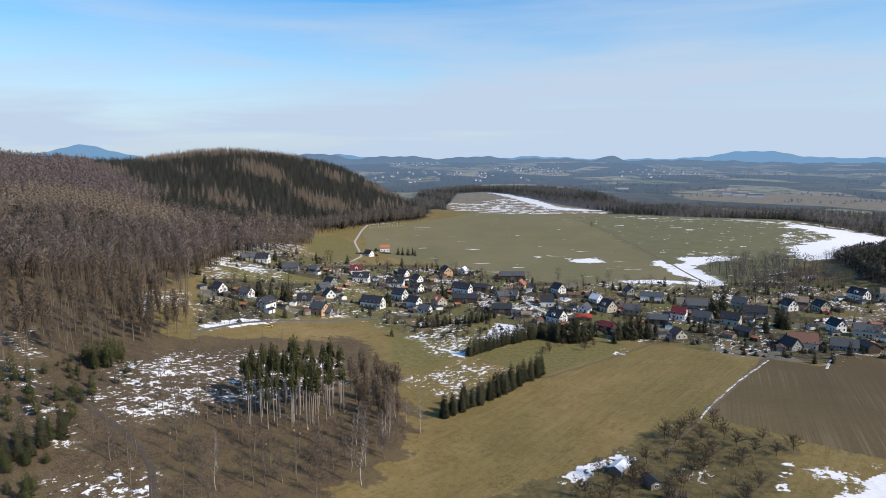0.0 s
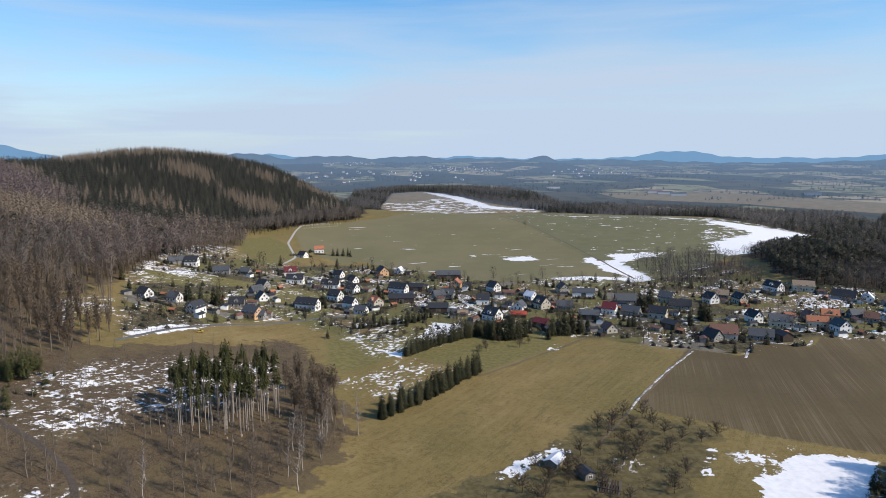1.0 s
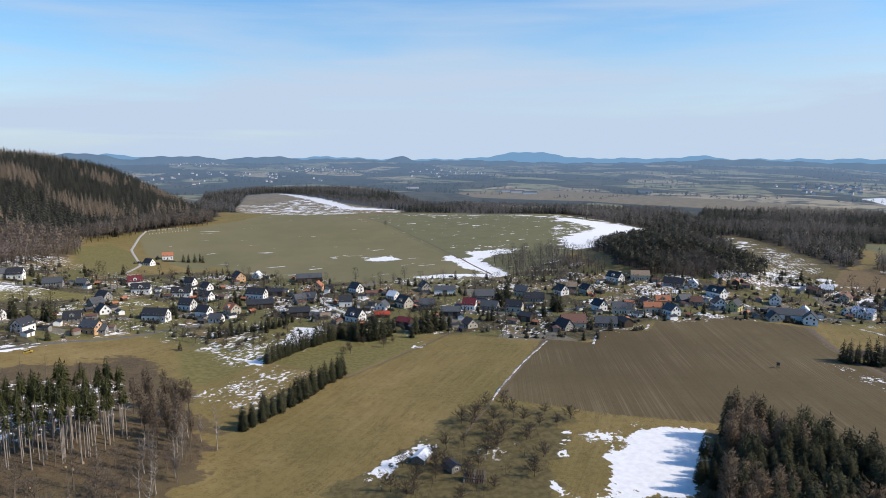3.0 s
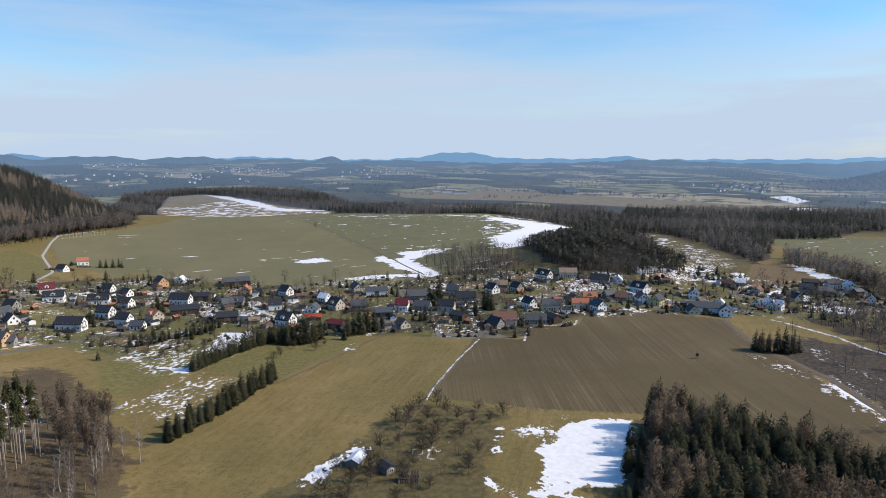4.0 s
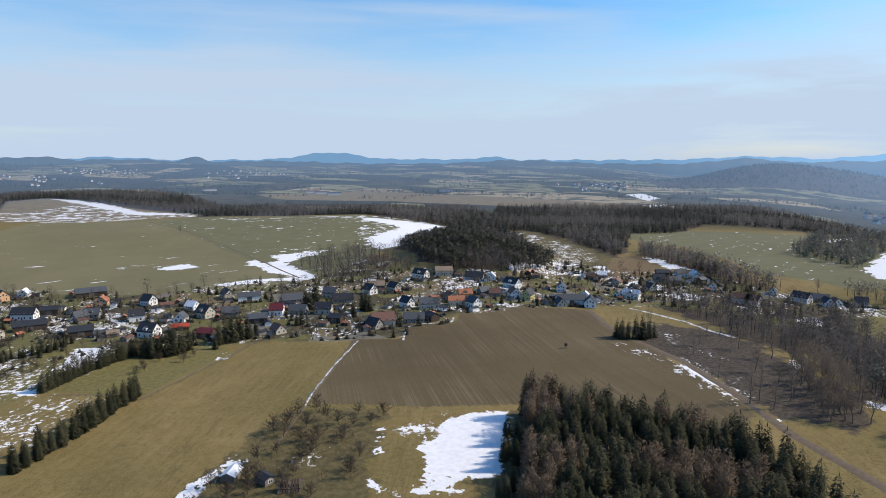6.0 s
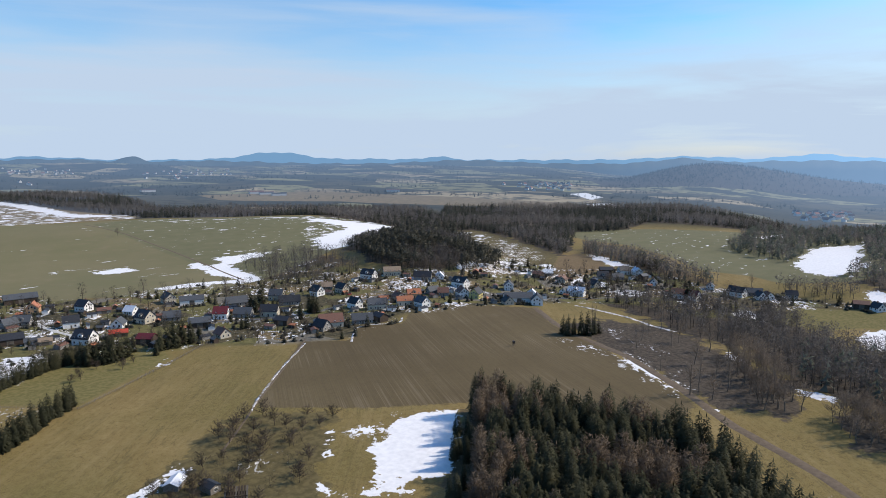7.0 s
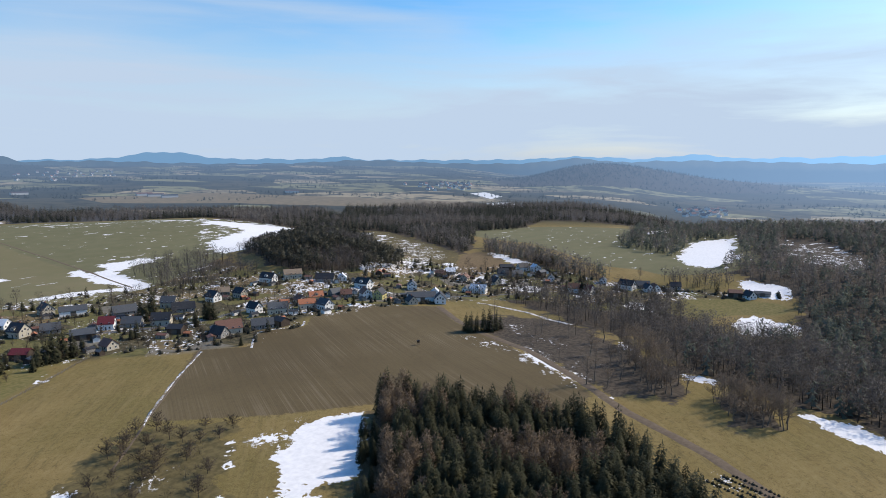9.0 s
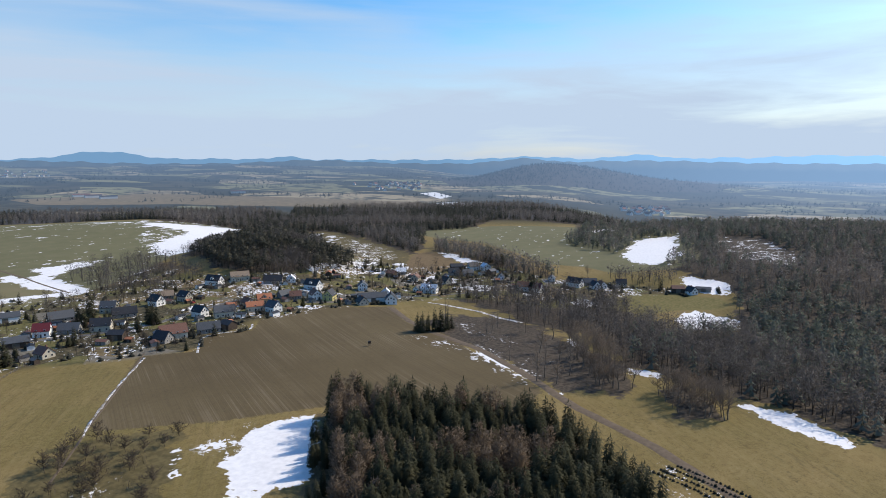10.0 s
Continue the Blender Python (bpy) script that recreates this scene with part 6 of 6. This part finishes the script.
fruit = [make_tree("fruit_tree", "small leafless fruit tree with a spreading crown", "tree", "orchard trees", bare_tree(rng, h, 3.6, 20, 25, 0.2, 0.55, 0.02, 0.032), BARK_DARK, TWIGS_DARK) for h in (7.5, 8.5, 6.5)]
garden_trees = [make_tree("garden_tree", "small leafless garden tree", "tree", "garden trees", bare_tree(rng, h, s, 15, 12, 0.2, 0.7, 0.02, 0.046), BARK_DARK, TWIGS_DARK) for h, s in ((9, 3.6), (7, 3.2), (12, 4.4))]
slim = [make_tree("slender_tree", "slender leafless forest tree with a bare stem", "tree", "slender trees", bare_tree(rng, h, 2.9, 16, 11, 0.40, 1.0, 0.014, 0.034, 0.011), BARK, TWIGS) for h in (20, 22, 18)]
thin_larch = [make_tree("young_larch", "slim leafless larch, warm brown", "tree", "slim larches", feathery(rng, h, 2.3, 330, b, 0.36), BARK, LARCH) for h, b in ((20, 0.3), (22, 0.38), (17, 0.25))]
plant(thin_larch, thin(scatter(LARCHES, 5.0, rng), 0.6), rng, 0.7, 1.0)
p = scatter(OPEN_WOOD, 8.0, rng)
a, b = mixed(p, 0.5, 25, 1.7)
plant(slim, a, rng)
plant(thin_larch, b, rng)
p = scatter(LOW_BIRCHES, 8.0, rng)
a, b = mixed(p, 0.6, 14, 4.1)
plant(bare, thin(a, 0.45), rng, 0.55, 0.8)
plant(bare, FRONT_TREES, rng, 0.75, 0.95)
plant(slim, thin(b, 0.6), rng, 0.6, 0.9)
plant(birch, FRONT_BIRCHES, rng, 0.85, 1.05)
plant(birch, thin(scatter(BIRCH_EDGE, 8.0, rng), 0.6), rng, 0.8, 1.1)
plant(slim, THIN_STEMS, rng, 0.75, 1.0)
plant(birch, thin(scatter(BIRCH_BACK, 9.0, rng), 0.8), rng, 0.8, 1.0)
plant(fruit, FRUIT_TREES, rng, 0.8, 1.25)
plant(fruit, thin(scatter(SHED_TREES, 8.0, rng), 0.6), rng, 0.6, 1.1)
plant(fruit, scatter(PADDOCK_TREES, 9, rng), rng, 0.6, 0.9)
plant(fruit, scatter(PADDOCK_TREES_EAST, 9, rng), rng, 0.6, 0.9)
plant(bare, scatter(STREAM_TREES, 7.5, rng), rng, 0.85, 1.1)
plant(bare, STANDING_TREES, rng, 0.95, 1.25)
plant(slim, thin(scatter(FELLED, 24, rng), 0.6), rng, 0.7, 1.0)
plant(slim, thin(scatter(CLEARING_STEMS, 10, rng), 0.8), rng, 0.45, 0.8)
plant(bare, scatter(CLUMP, 4.6, rng), rng, 0.8, 1.05)
plant(bare, LONE_TREES, rng, 0.7, 0.9)
young = [make_tree("young_pine", "young bushy green pine in the clearing", "tree", "young pines", spray_conifer(rng, h, 2.1, 0.18, 420, 0.4, 0.85), BARK, PINE) for h in (8, 10)]
plant(young, thin(scatter(YOUNG_PINES, 5.0, rng), 0.6), rng, 0.25, 1.0)
plant(young, scatter(PINE_CLUMP, 3.6, rng), rng, 0.7, 1.3)
dark_young = [make_tree("young_spruce", "young dark spruce at the clearing's edge", "tree", "young spruces", spray_conifer(rng, 14, 3.1, 0.02, 1000, 0.6, 1.1), BARK_DARK, SPRUCE)]
plant(dark_young, scatter(YOUNG_SPRUCES, 6.0, rng), rng, 0.55, 0.9)
# gardens
def gardens(spacing, share=1.0):
    """Places in the village, off its open lawns."""
    q = thin(np.vstack([scatter(VILLAGE, spacing, rng), scatter(VILLAGE_EAST, spacing, rng)]), share)
    keep = ~(inside(GARDEN_LAWN, q[:, 0], q[:, 1]) | inside(NORTH_LAWN, q[:, 0], q[:, 1]) | inside(HOUSE_LAWN, q[:, 0], q[:, 1]))
    return q[keep]


p = gardens(12.5)
hx, hy = np.array([h[0] for h in HOUSES]), np.array([h[1] for h in HOUSES])
p = p[np.hypot(p[:, :1] - hx, p[:, 1:] - hy).min(1) > 8.5]
a, b = mixed(p, 0.2, 20, 3.3)
plant(garden_spruces, a[::2], rng, 0.4, 0.9)
far_from = np.argsort(np.hypot(b[:, 0], b[:, 1]))
plant(garden_trees, b[far_from[:110]], rng, 0.6, 1.2)
wood("garden_trees_beyond", "leafless garden trees between the far houses", "wood", broom_mid, thin(b[far_from[110:]], 0.75), rng, WOOD_DIM, 0.4, 0.95)
hedges = []
for hx_, hy_, L, W, ang, code in HOUSES:
    for turn in (0, 90, 180, 270):
        if rng.random() < 0.36:
            a = radians(ang + turn)
            off, half = W / 2 + rng.uniform(5, 11), rng.uniform(4, 9)
            cx, cy = hx_ + math.sin(a) * off, hy_ + math.cos(a) * off
            hedges += along([(cx - math.cos(a) * half, cy + math.sin(a) * half), (cx + math.cos(a) * half, cy - math.sin(a) * half)], 1.4, 0.25)
hedges = np.array(hedges)
hedges = hedges[np.hypot(hedges[:, :1] - hx, hedges[:, 1:] - hy).min(1) > 6.5]
wood("garden_hedges", "dark evergreen hedges along the gardens", "hedge", [frond_tree(rng, 2.6, 1.3, 26) for _ in range(2)], hedges, rng, WOOD_DARK, 0.6, 1.5)
evergreen = [frond_tree(rng, h, s, 40) for h, s in ((3.2, 1.6), (4.5, 1.5), (2.4, 1.9))]
wood("garden_bushes", "brown leafless bushes and young trees in the gardens", "shrub", [haze_tree(rng, h, w, 44, 0.08, 0.55) for h, w in ((5.0, 2.4), (6.5, 2.6), (4.0, 2.2))], gardens(9.5, 0.6), rng, WOOD_DIM, 0.5, 1.15)
wood("garden_evergreens", "clipped evergreen shrubs and hedges in the gardens", "shrub", evergreen, gardens(8.0, 0.36), rng, WOOD_DARK, 0.6, 1.2)
# brushwood, bramble and low scrub
scrub = [haze_tree(rng, 2.2, 1.8, 26, 0.0, 1.2) for _ in range(3)]
wood("undergrowth", "brown scrub and brambles under the open wood", "scrub", scrub, np.vstack([thin(scatter(q, 3.4, rng), 0.75) for q in (LOW_BIRCHES, OPEN_WOOD, YOUNG_PINES, BIRCH_EDGE)]), rng, WOOD_BROWN, 0.5, 1.3)
wood("clearing_brush", "rust-brown dry bushes and brambles in the clearing", "scrub", [haze_tree(rng, 1.5, 1.2, 30, 0.0, 1.0) for _ in range(3)], np.vstack([thin(scatter(q, 3.0, rng), 0.5) for q in (CLEARING_STEMS, LOW_BIRCHES, YOUNG_PINES)]), rng, RUST, 0.4, 1.3)
wood("garden_shrubs", "leafless garden shrubs and hedges", "shrub", scrub, np.vstack([gardens(7.5, 0.5), np.array(along(FENCE, 1.3, 1.0)), np.array(along(HEDGE_A, 2.0, 1.5))]), rng, WOOD_BROWN, 0.5, 1.1)
wood("hut_brush", "tangled leafless brush round the huts", "scrub", [haze_tree(rng, 4.5, 2.2, 70, 0.05, 0.5) for _ in range(3)], thin(scatter(SHED_TREES, 4.2, rng), 0.6), rng, WOOD_DIM, 0.5, 1.2)
wood("felled_scrub", "dry brush and stumps on the felled strip", "scrub", scrub, thin(scatter(FELLED, 2.7, rng), 0.7), rng, WOOD_BROWN, 0.15, 0.5)
wood("clearing_scrub", "young scrub on the snowy cut slope", "scrub", scrub, thin(scatter(CUT_SLOPE, 7.0, rng), 0.6), rng, WOOD_BROWN, 0.6, 1.6)
wood("brushwood_rows", "rows of cut brushwood on the felled strip", "brushwood", [haze_tree(rng, 1.6, 2.0, 40, -0.2, 1.6)], np.array([q for r_ in BRUSH_ROWS for q in along(r_, 1.6, 0.6)]), rng, WOOD_BROWN, 0.6, 1.2)
# ---- small buildings, vehicles, fences and far settlements ----
def upright(ob, x, y, bearing, sink=0.0):
    ob.matrix_basis = Matrix.Translation((x, y, float(height(x, y)) - sink)) @ Matrix.Rotation(radians(90 - bearing), 4, "Z")
    return ob


def prism(bm, L, W, z0, z1, rise):
    """A gabled body with its ridge along x."""
    a, b = L / 2, W / 2
    vs = [bm.verts.new(c) for c in ((-a, -b, z0), (a, -b, z0), (a, b, z0), (-a, b, z0), (-a, -b, z1), (a, -b, z1), (a, b, z1), (-a, b, z1), (-a, 0, z1 + rise), (a, 0, z1 + rise))]
    for f in ((0, 1, 5, 4), (2, 3, 7, 6), (1, 2, 6, 9, 5), (3, 0, 4, 8, 7), (3, 2, 1, 0)):
        bm.faces.new([vs[i] for i in f])
    return bm


def slab_roof(bm, L, W, z, rise, over=0.3, th=0.15):
    k = rise / (W / 2)
    for s in (-1, 1):
        pts = []
        for x in (-L / 2 - over, L / 2 + over):
            for y, q in ((0, z + rise), (s * (W / 2 + over), z - over * k)):
                pts += [bm.verts.new((x, y, q + 0.02)), bm.verts.new((x, y, q + th))]
        for f in ((1, 3, 7, 5), (0, 4, 6, 2), (0, 2, 3, 1), (4, 5, 7, 6), (2, 6, 7, 3), (0, 1, 5, 4)):
            bm.faces.new([pts[i] for i in f])
    bmesh.ops.recalc_face_normals(bm, faces=bm.faces)
    return bm


def small_shed(name, label, L, W, h, rise, wall, roof, door=True):
    top = tagged(new(name), label, "shed", "garden sheds")
    part("wall", prism(bmesh.new(), L, W, -0.6, h, rise), wall, top)
    part("roof", slab_roof(bmesh.new(), L, W, h, rise), roof, top)
    if door:
        part("door", box(bmesh.new(), -0.45, -W / 2 - 0.05, -0.3, 0.45, -W / 2 + 0.02, 1.9), BOARD, top)
    return top


shed_kinds = [small_shed("garden_shed", "small %s garden shed with a %s roof" % (w, r), L, W, 2.2, 0.9, WALLS[a], ROOFS[b])
              for L, W, a, b, w, r in ((4.5, 3.2, "k", "g", "dark wooden", "grey"), (5.5, 3.6, "s", "d", "grey", "dark"), (6, 4, "w", "d", "white", "dark"), (4, 3, "k", "o", "dark wooden", "orange"), (6.5, 4.5, "s", "r", "grey", "brown"))]
q = 0
taken = [(h[0], h[1]) for h in HOUSES]
for hx_, hy_, L, W, ang, code in HOUSES:
    for turn in (35, 125, 215, 305):
        if rng.random() < 0.5:
            a = radians(ang + turn + rng.uniform(-20, 20))
            d = L / 2 + rng.uniform(5, 9)
            x, y = hx_ + d * math.sin(a), hy_ + d * math.cos(a)
            if min(math.hypot(x - u, y - w) for u, w in taken) < 7.5 or not bool(inside(VILLAGE, x, y)):
                continue
            taken.append((x, y))
            src = shed_kinds[q % 5]
            ob = src if q < 5 else copy_thing(src, Matrix())
            upright(ob, x, y, ang + (90 if rng.random() < 0.5 else 0))
            q += 1

# the huts below the orchard
GREY_BOARD = plain("grey_planks", (0.23, 0.21, 0.185), (0.15, 0.135, 0.115), 3)
hut = tagged(new("hut"), "small grey hut with a white-framed window below the orchard", "hut")
part("wall", prism(bmesh.new(), 6.0, 4.0, -1.0, 2.3, 0.9), GREY_BOARD, hut)
part("roof", slab_roof(bmesh.new(), 6.0, 4.0, 2.3, 0.9, 0.35), ROOFS["d"], hut)
fr = box(bmesh.new(), 2.95, -0.8, 0.7, 3.08, 0.8, 2.0)
wn = part("window", fr, FRAME, hut, "white window with two panes")
for s in (-0.36, 0.36):
    part("pane", box(bmesh.new(), 3.06, s - 0.28, 0.82, 3.11, s + 0.28, 1.88), GLASS, wn)
upright(hut, HUTS[0][0], HUTS[0][1], 165)
rack = tagged(new("plank_shelter"), "dark open shelter of leaning planks, snow at its foot", "shelter")
part("frame", prism(bmesh.new(), 6.8, 3.2, -0.6, 1.2, 0.5), WALLS["k"], rack)
for k in range(9):
    bm = bmesh.new()
    x = -3.4 + k * 0.85
    vs = [bm.verts.new(c) for c in ((x - 0.3, -2.6, 0.05), (x + 0.3, -2.6, 0.05), (x + 0.34, 1.2, 3.2), (x - 0.26, 1.2, 3.2), (x - 0.3, -2.6, 0.15), (x + 0.3, -2.6, 0.15), (x + 0.34, 1.2, 3.3), (x - 0.26, 1.2, 3.3))]
    for f in ((3, 2, 1, 0), (4, 5, 6, 7), (0, 1, 5, 4), (1, 2, 6, 5), (2, 3, 7, 6), (3, 0, 4, 7)):
        bm.faces.new([vs[i] for i in f])
    part("plank", bm, BOARD if k % 4 == 0 else WALLS["k"], rack)
upright(rack, HUTS[1][0], HUTS[1][1], 118)
low = tagged(new("low_shed"), "low grey shed under a snow-covered roof", "shed")
part("wall", prism(bmesh.new(), 7.0, 5.0, -1.0, 1.9, 1.2), GREY_BOARD, low)
part("roof", slab_roof(bmesh.new(), 7.0, 5.0, 1.9, 1.2, 0.3, 0.22), ROOFS["w"], low)
upright(low, HUTS[2][0], HUTS[2][1], 40)

# raised hide on the ploughed field
hide = tagged(new("hunting_hide"), "dark wooden hunting hide on four legs in the ploughed field", "hide")
for sx in (-0.8, 0.8):
    for sy in (-0.8, 0.8):
        bm = bmesh.new()
        box(bm, sx * 1.25 - 0.09, sy * 1.25 - 0.09, -0.3, sx * 1.25 + 0.09, sy * 1.25 + 0.09, 2.4)
        part("leg", bm, BOARD, hide)
part("cabin", box(bmesh.new(), -1.1, -1.1, 2.4, 1.1, 1.1, 4.4), WALLS["k"], hide)
part("roof", slab_roof(bmesh.new(), 2.3, 2.3, 4.42, 0.35, 0.25, 0.1), ROOFS["d"], hide)
for k in range(2):
    part("ladder_rail", box(bmesh.new(), 1.2, -0.35 + k * 0.7, 0.0, 1.3, -0.28 + k * 0.7, 2.6), BOARD, hide)
upright(hide, STAND[0][0], STAND[0][1], 20)
hide.scale = (0.55, 0.55, 0.65)


def car(name, label, paint):
    top = tagged(new(name), label, "car", "parked cars")
    bm = bmesh.new()
    for x0, x1, w, z0, z1, t0, t1 in ((-2.1, 2.1, 0.88, 0.28, 0.85, 0.06, 0.0),):
        box(bm, x0, -w, z0, x1, w, z1)
    bmesh.ops.bevel(bm, geom=bm.edges[:], offset=0.12, segments=2, affect="EDGES")
    body = part("body", bm, paint, top)
    bm = bmesh.new()
    vs = [bm.verts.new(c) for c in ((-1.9, -0.8, 0.84), (1.15, -0.8, 0.84), (1.15, 0.8, 0.84), (-1.9, 0.8, 0.84), (-1.5, -0.66, 1.45), (0.45, -0.66, 1.45), (0.45, 0.66, 1.45), (-1.5, 0.66, 1.45))]
    for f in ((0, 1, 5, 4), (1, 2, 6, 5), (2, 3, 7, 6), (3, 0, 4, 7)):
        bm.faces.new([vs[i] for i in f])
    part("window", bm, GLASS, top)
    part("car_roof", box(bmesh.new(), -1.5, -0.67, 1.44, 0.46, 0.67, 1.49), paint, top)
    for x in (-1.3, 1.3):
        for y in (-0.82, 0.82):
            bm = bmesh.new()
            bmesh.ops.create_cone(bm, cap_ends=True, segments=14, radius1=0.32, radius2=0.32, depth=0.2, matrix=Matrix.Translation((x, y, 0.32)) @ Matrix.Rotation(radians(90), 4, "X"))
            part("wheel", bm, TYRE, top)
    return top


TYRE = plain("tyre_rubber", (0.02, 0.02, 0.02), (0.03, 0.03, 0.03), 4)
paints = [("bright yellow parked car on the grass", (0.62, 0.40, 0.02)), ("dark grey car parked by the meadow", (0.03, 0.03, 0.035)), ("white car parked beside the street", (0.72, 0.72, 0.72)), ("silver car parked beside the street", (0.35, 0.36, 0.38)), ("dark blue car parked by a house", (0.02, 0.04, 0.12)), ("red car parked beside the street", (0.35, 0.03, 0.02))]
for (x, y), (words, c) in zip(CARS, paints):
    upright(car("car", words, plain("car_paint", c, tuple(v * 0.9 for v in c), 2, 0.3, 0.5, 0.0)), x, y, 60 + 40 * rng.random())


def fence(pts, label, step=3.0):
    """Posts with two rails that follow the land."""
    top = tagged(new("fence"), label, "fence", "field fences")
    line = along(pts, step, 0.05) + [pts[-1]]
    post = mesh_box("fence_post", 0.12, 0.12, 1.5, GREY_BOARD)
    for x, y in line:
        child("post", post, top).location = (x, y, float(height(x, y)) + 0.55)
    for (ax, ay), (bx, by) in zip(line[:-1], line[1:]):
        for z in (0.55, 1.05):
            v, t = [], []
            stick(v, t, (ax, ay, float(height(ax, ay)) + z), (bx, by, float(height(bx, by)) + z), 0.05, 0.05, 4)
            child("rail", mesh_np("fence_rail", v, t, GREY_BOARD), top)
    return top


def mesh_box(name, sx, sy, sz, mat):
    me = bpy.data.meshes.new(name)
    bm = box(bmesh.new(), -sx / 2, -sy / 2, -sz / 2, sx / 2, sy / 2, sz / 2)
    bm.to_mesh(me)
    bm.free()
    me.materials.append(mat)
    return me


fence(FENCE, "weathered wooden fence along the meadow")
for pts in FENCES:
    fence(pts, "grey wooden paddock fence")
for pts in POST_ROWS:
    top = tagged(new("sapling_row"), "row of pale stakes along the gravel lane", "stakes", "sapling rows")
    stake = mesh_box("stake", 0.35, 0.35, 1.3, FRAME)
    for x, y in along(pts, 4.5, 0.2):
        child("stake", stake, top).location = (x, y, float(height(x, y)) + 0.8)
stump_mesh = [[], []]
stick(stump_mesh[0], stump_mesh[1], (0, 0, -0.2), (0.05, 0, 0.6), 0.42, 0.33, 9)
s0 = len(stump_mesh[0])
stump_mesh[0].append(np.array([0.05, 0, 0.62]))
stump_mesh[1] += [(s0 - 9 + k, s0 - 9 + (k + 1) % 9, s0) for k in range(9)]
stump_data = mesh_np("tree_stump", *stump_mesh, plain("cut_wood", (0.34, 0.25, 0.15), (0.24, 0.17, 0.10), 5))
for x, y in STUMPS:
    ob = tagged(new("tree_stump", stump_data), "sawn-off tree stump in the clearing", "stump", "stumps of the clearing")
    upright(ob, x, y, 0)
sapling = frond_tree(rng, 1.5, 0.55, 26)
wood("sapling_rows", "rows of knee-high planted conifer saplings", "saplings", [sapling], np.array([q for r_ in SAPLING_ROWS for q in along(r_, 1.4, 0.12)]), rng, WOOD_DARK, 0.7, 1.2)

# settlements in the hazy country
# walls and roofs carry the haze as a painted glow
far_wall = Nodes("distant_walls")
far_wall = painted_haze(far_wall, far_wall.done((0.52, 0.50, 0.47)), haze_share(far_wall))
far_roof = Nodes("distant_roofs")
far_roof = painted_haze(far_roof, far_roof.done(far_roof.mix(far_roof.rand(), (0.05, 0.05, 0.055), (0.22, 0.10, 0.07))), haze_share(far_roof))
model = None
for pts in FAR_TOWNS:
    room = scatter(pts, 27, rng)
    rng.shuffle(room)
    for x, y in room[:34]:
        if model is None:
            model = tagged(new("distant_house"), "white house of a distant village", "house", "distant houses")
            part("wall", prism(bmesh.new(), 12, 9, -2, 5.0, 4), far_wall, model)
            part("roof", slab_roof(bmesh.new(), 12, 9, 5.0, 4, 0.5, 0.4), far_roof, model)
            ob = model
        else:
            ob = copy_thing(model, Matrix())
        upright(ob, x, y, rng.uniform(0, 180))
for x, y in FAR_HALLS:
    hall = tagged(new("distant_hall"), "long pale industrial hall in the far valley", "hall", "distant halls")
    part("wall", prism(bmesh.new(), 42, 18, -2, 6, 2.0), far_wall, hall)
    part("roof", slab_roof(bmesh.new(), 42, 18, 6, 2.0, 0.5, 0.4), far_roof, hall)
    upright(hall, x, y, math.degrees(math.atan2(x, y)) + 80)
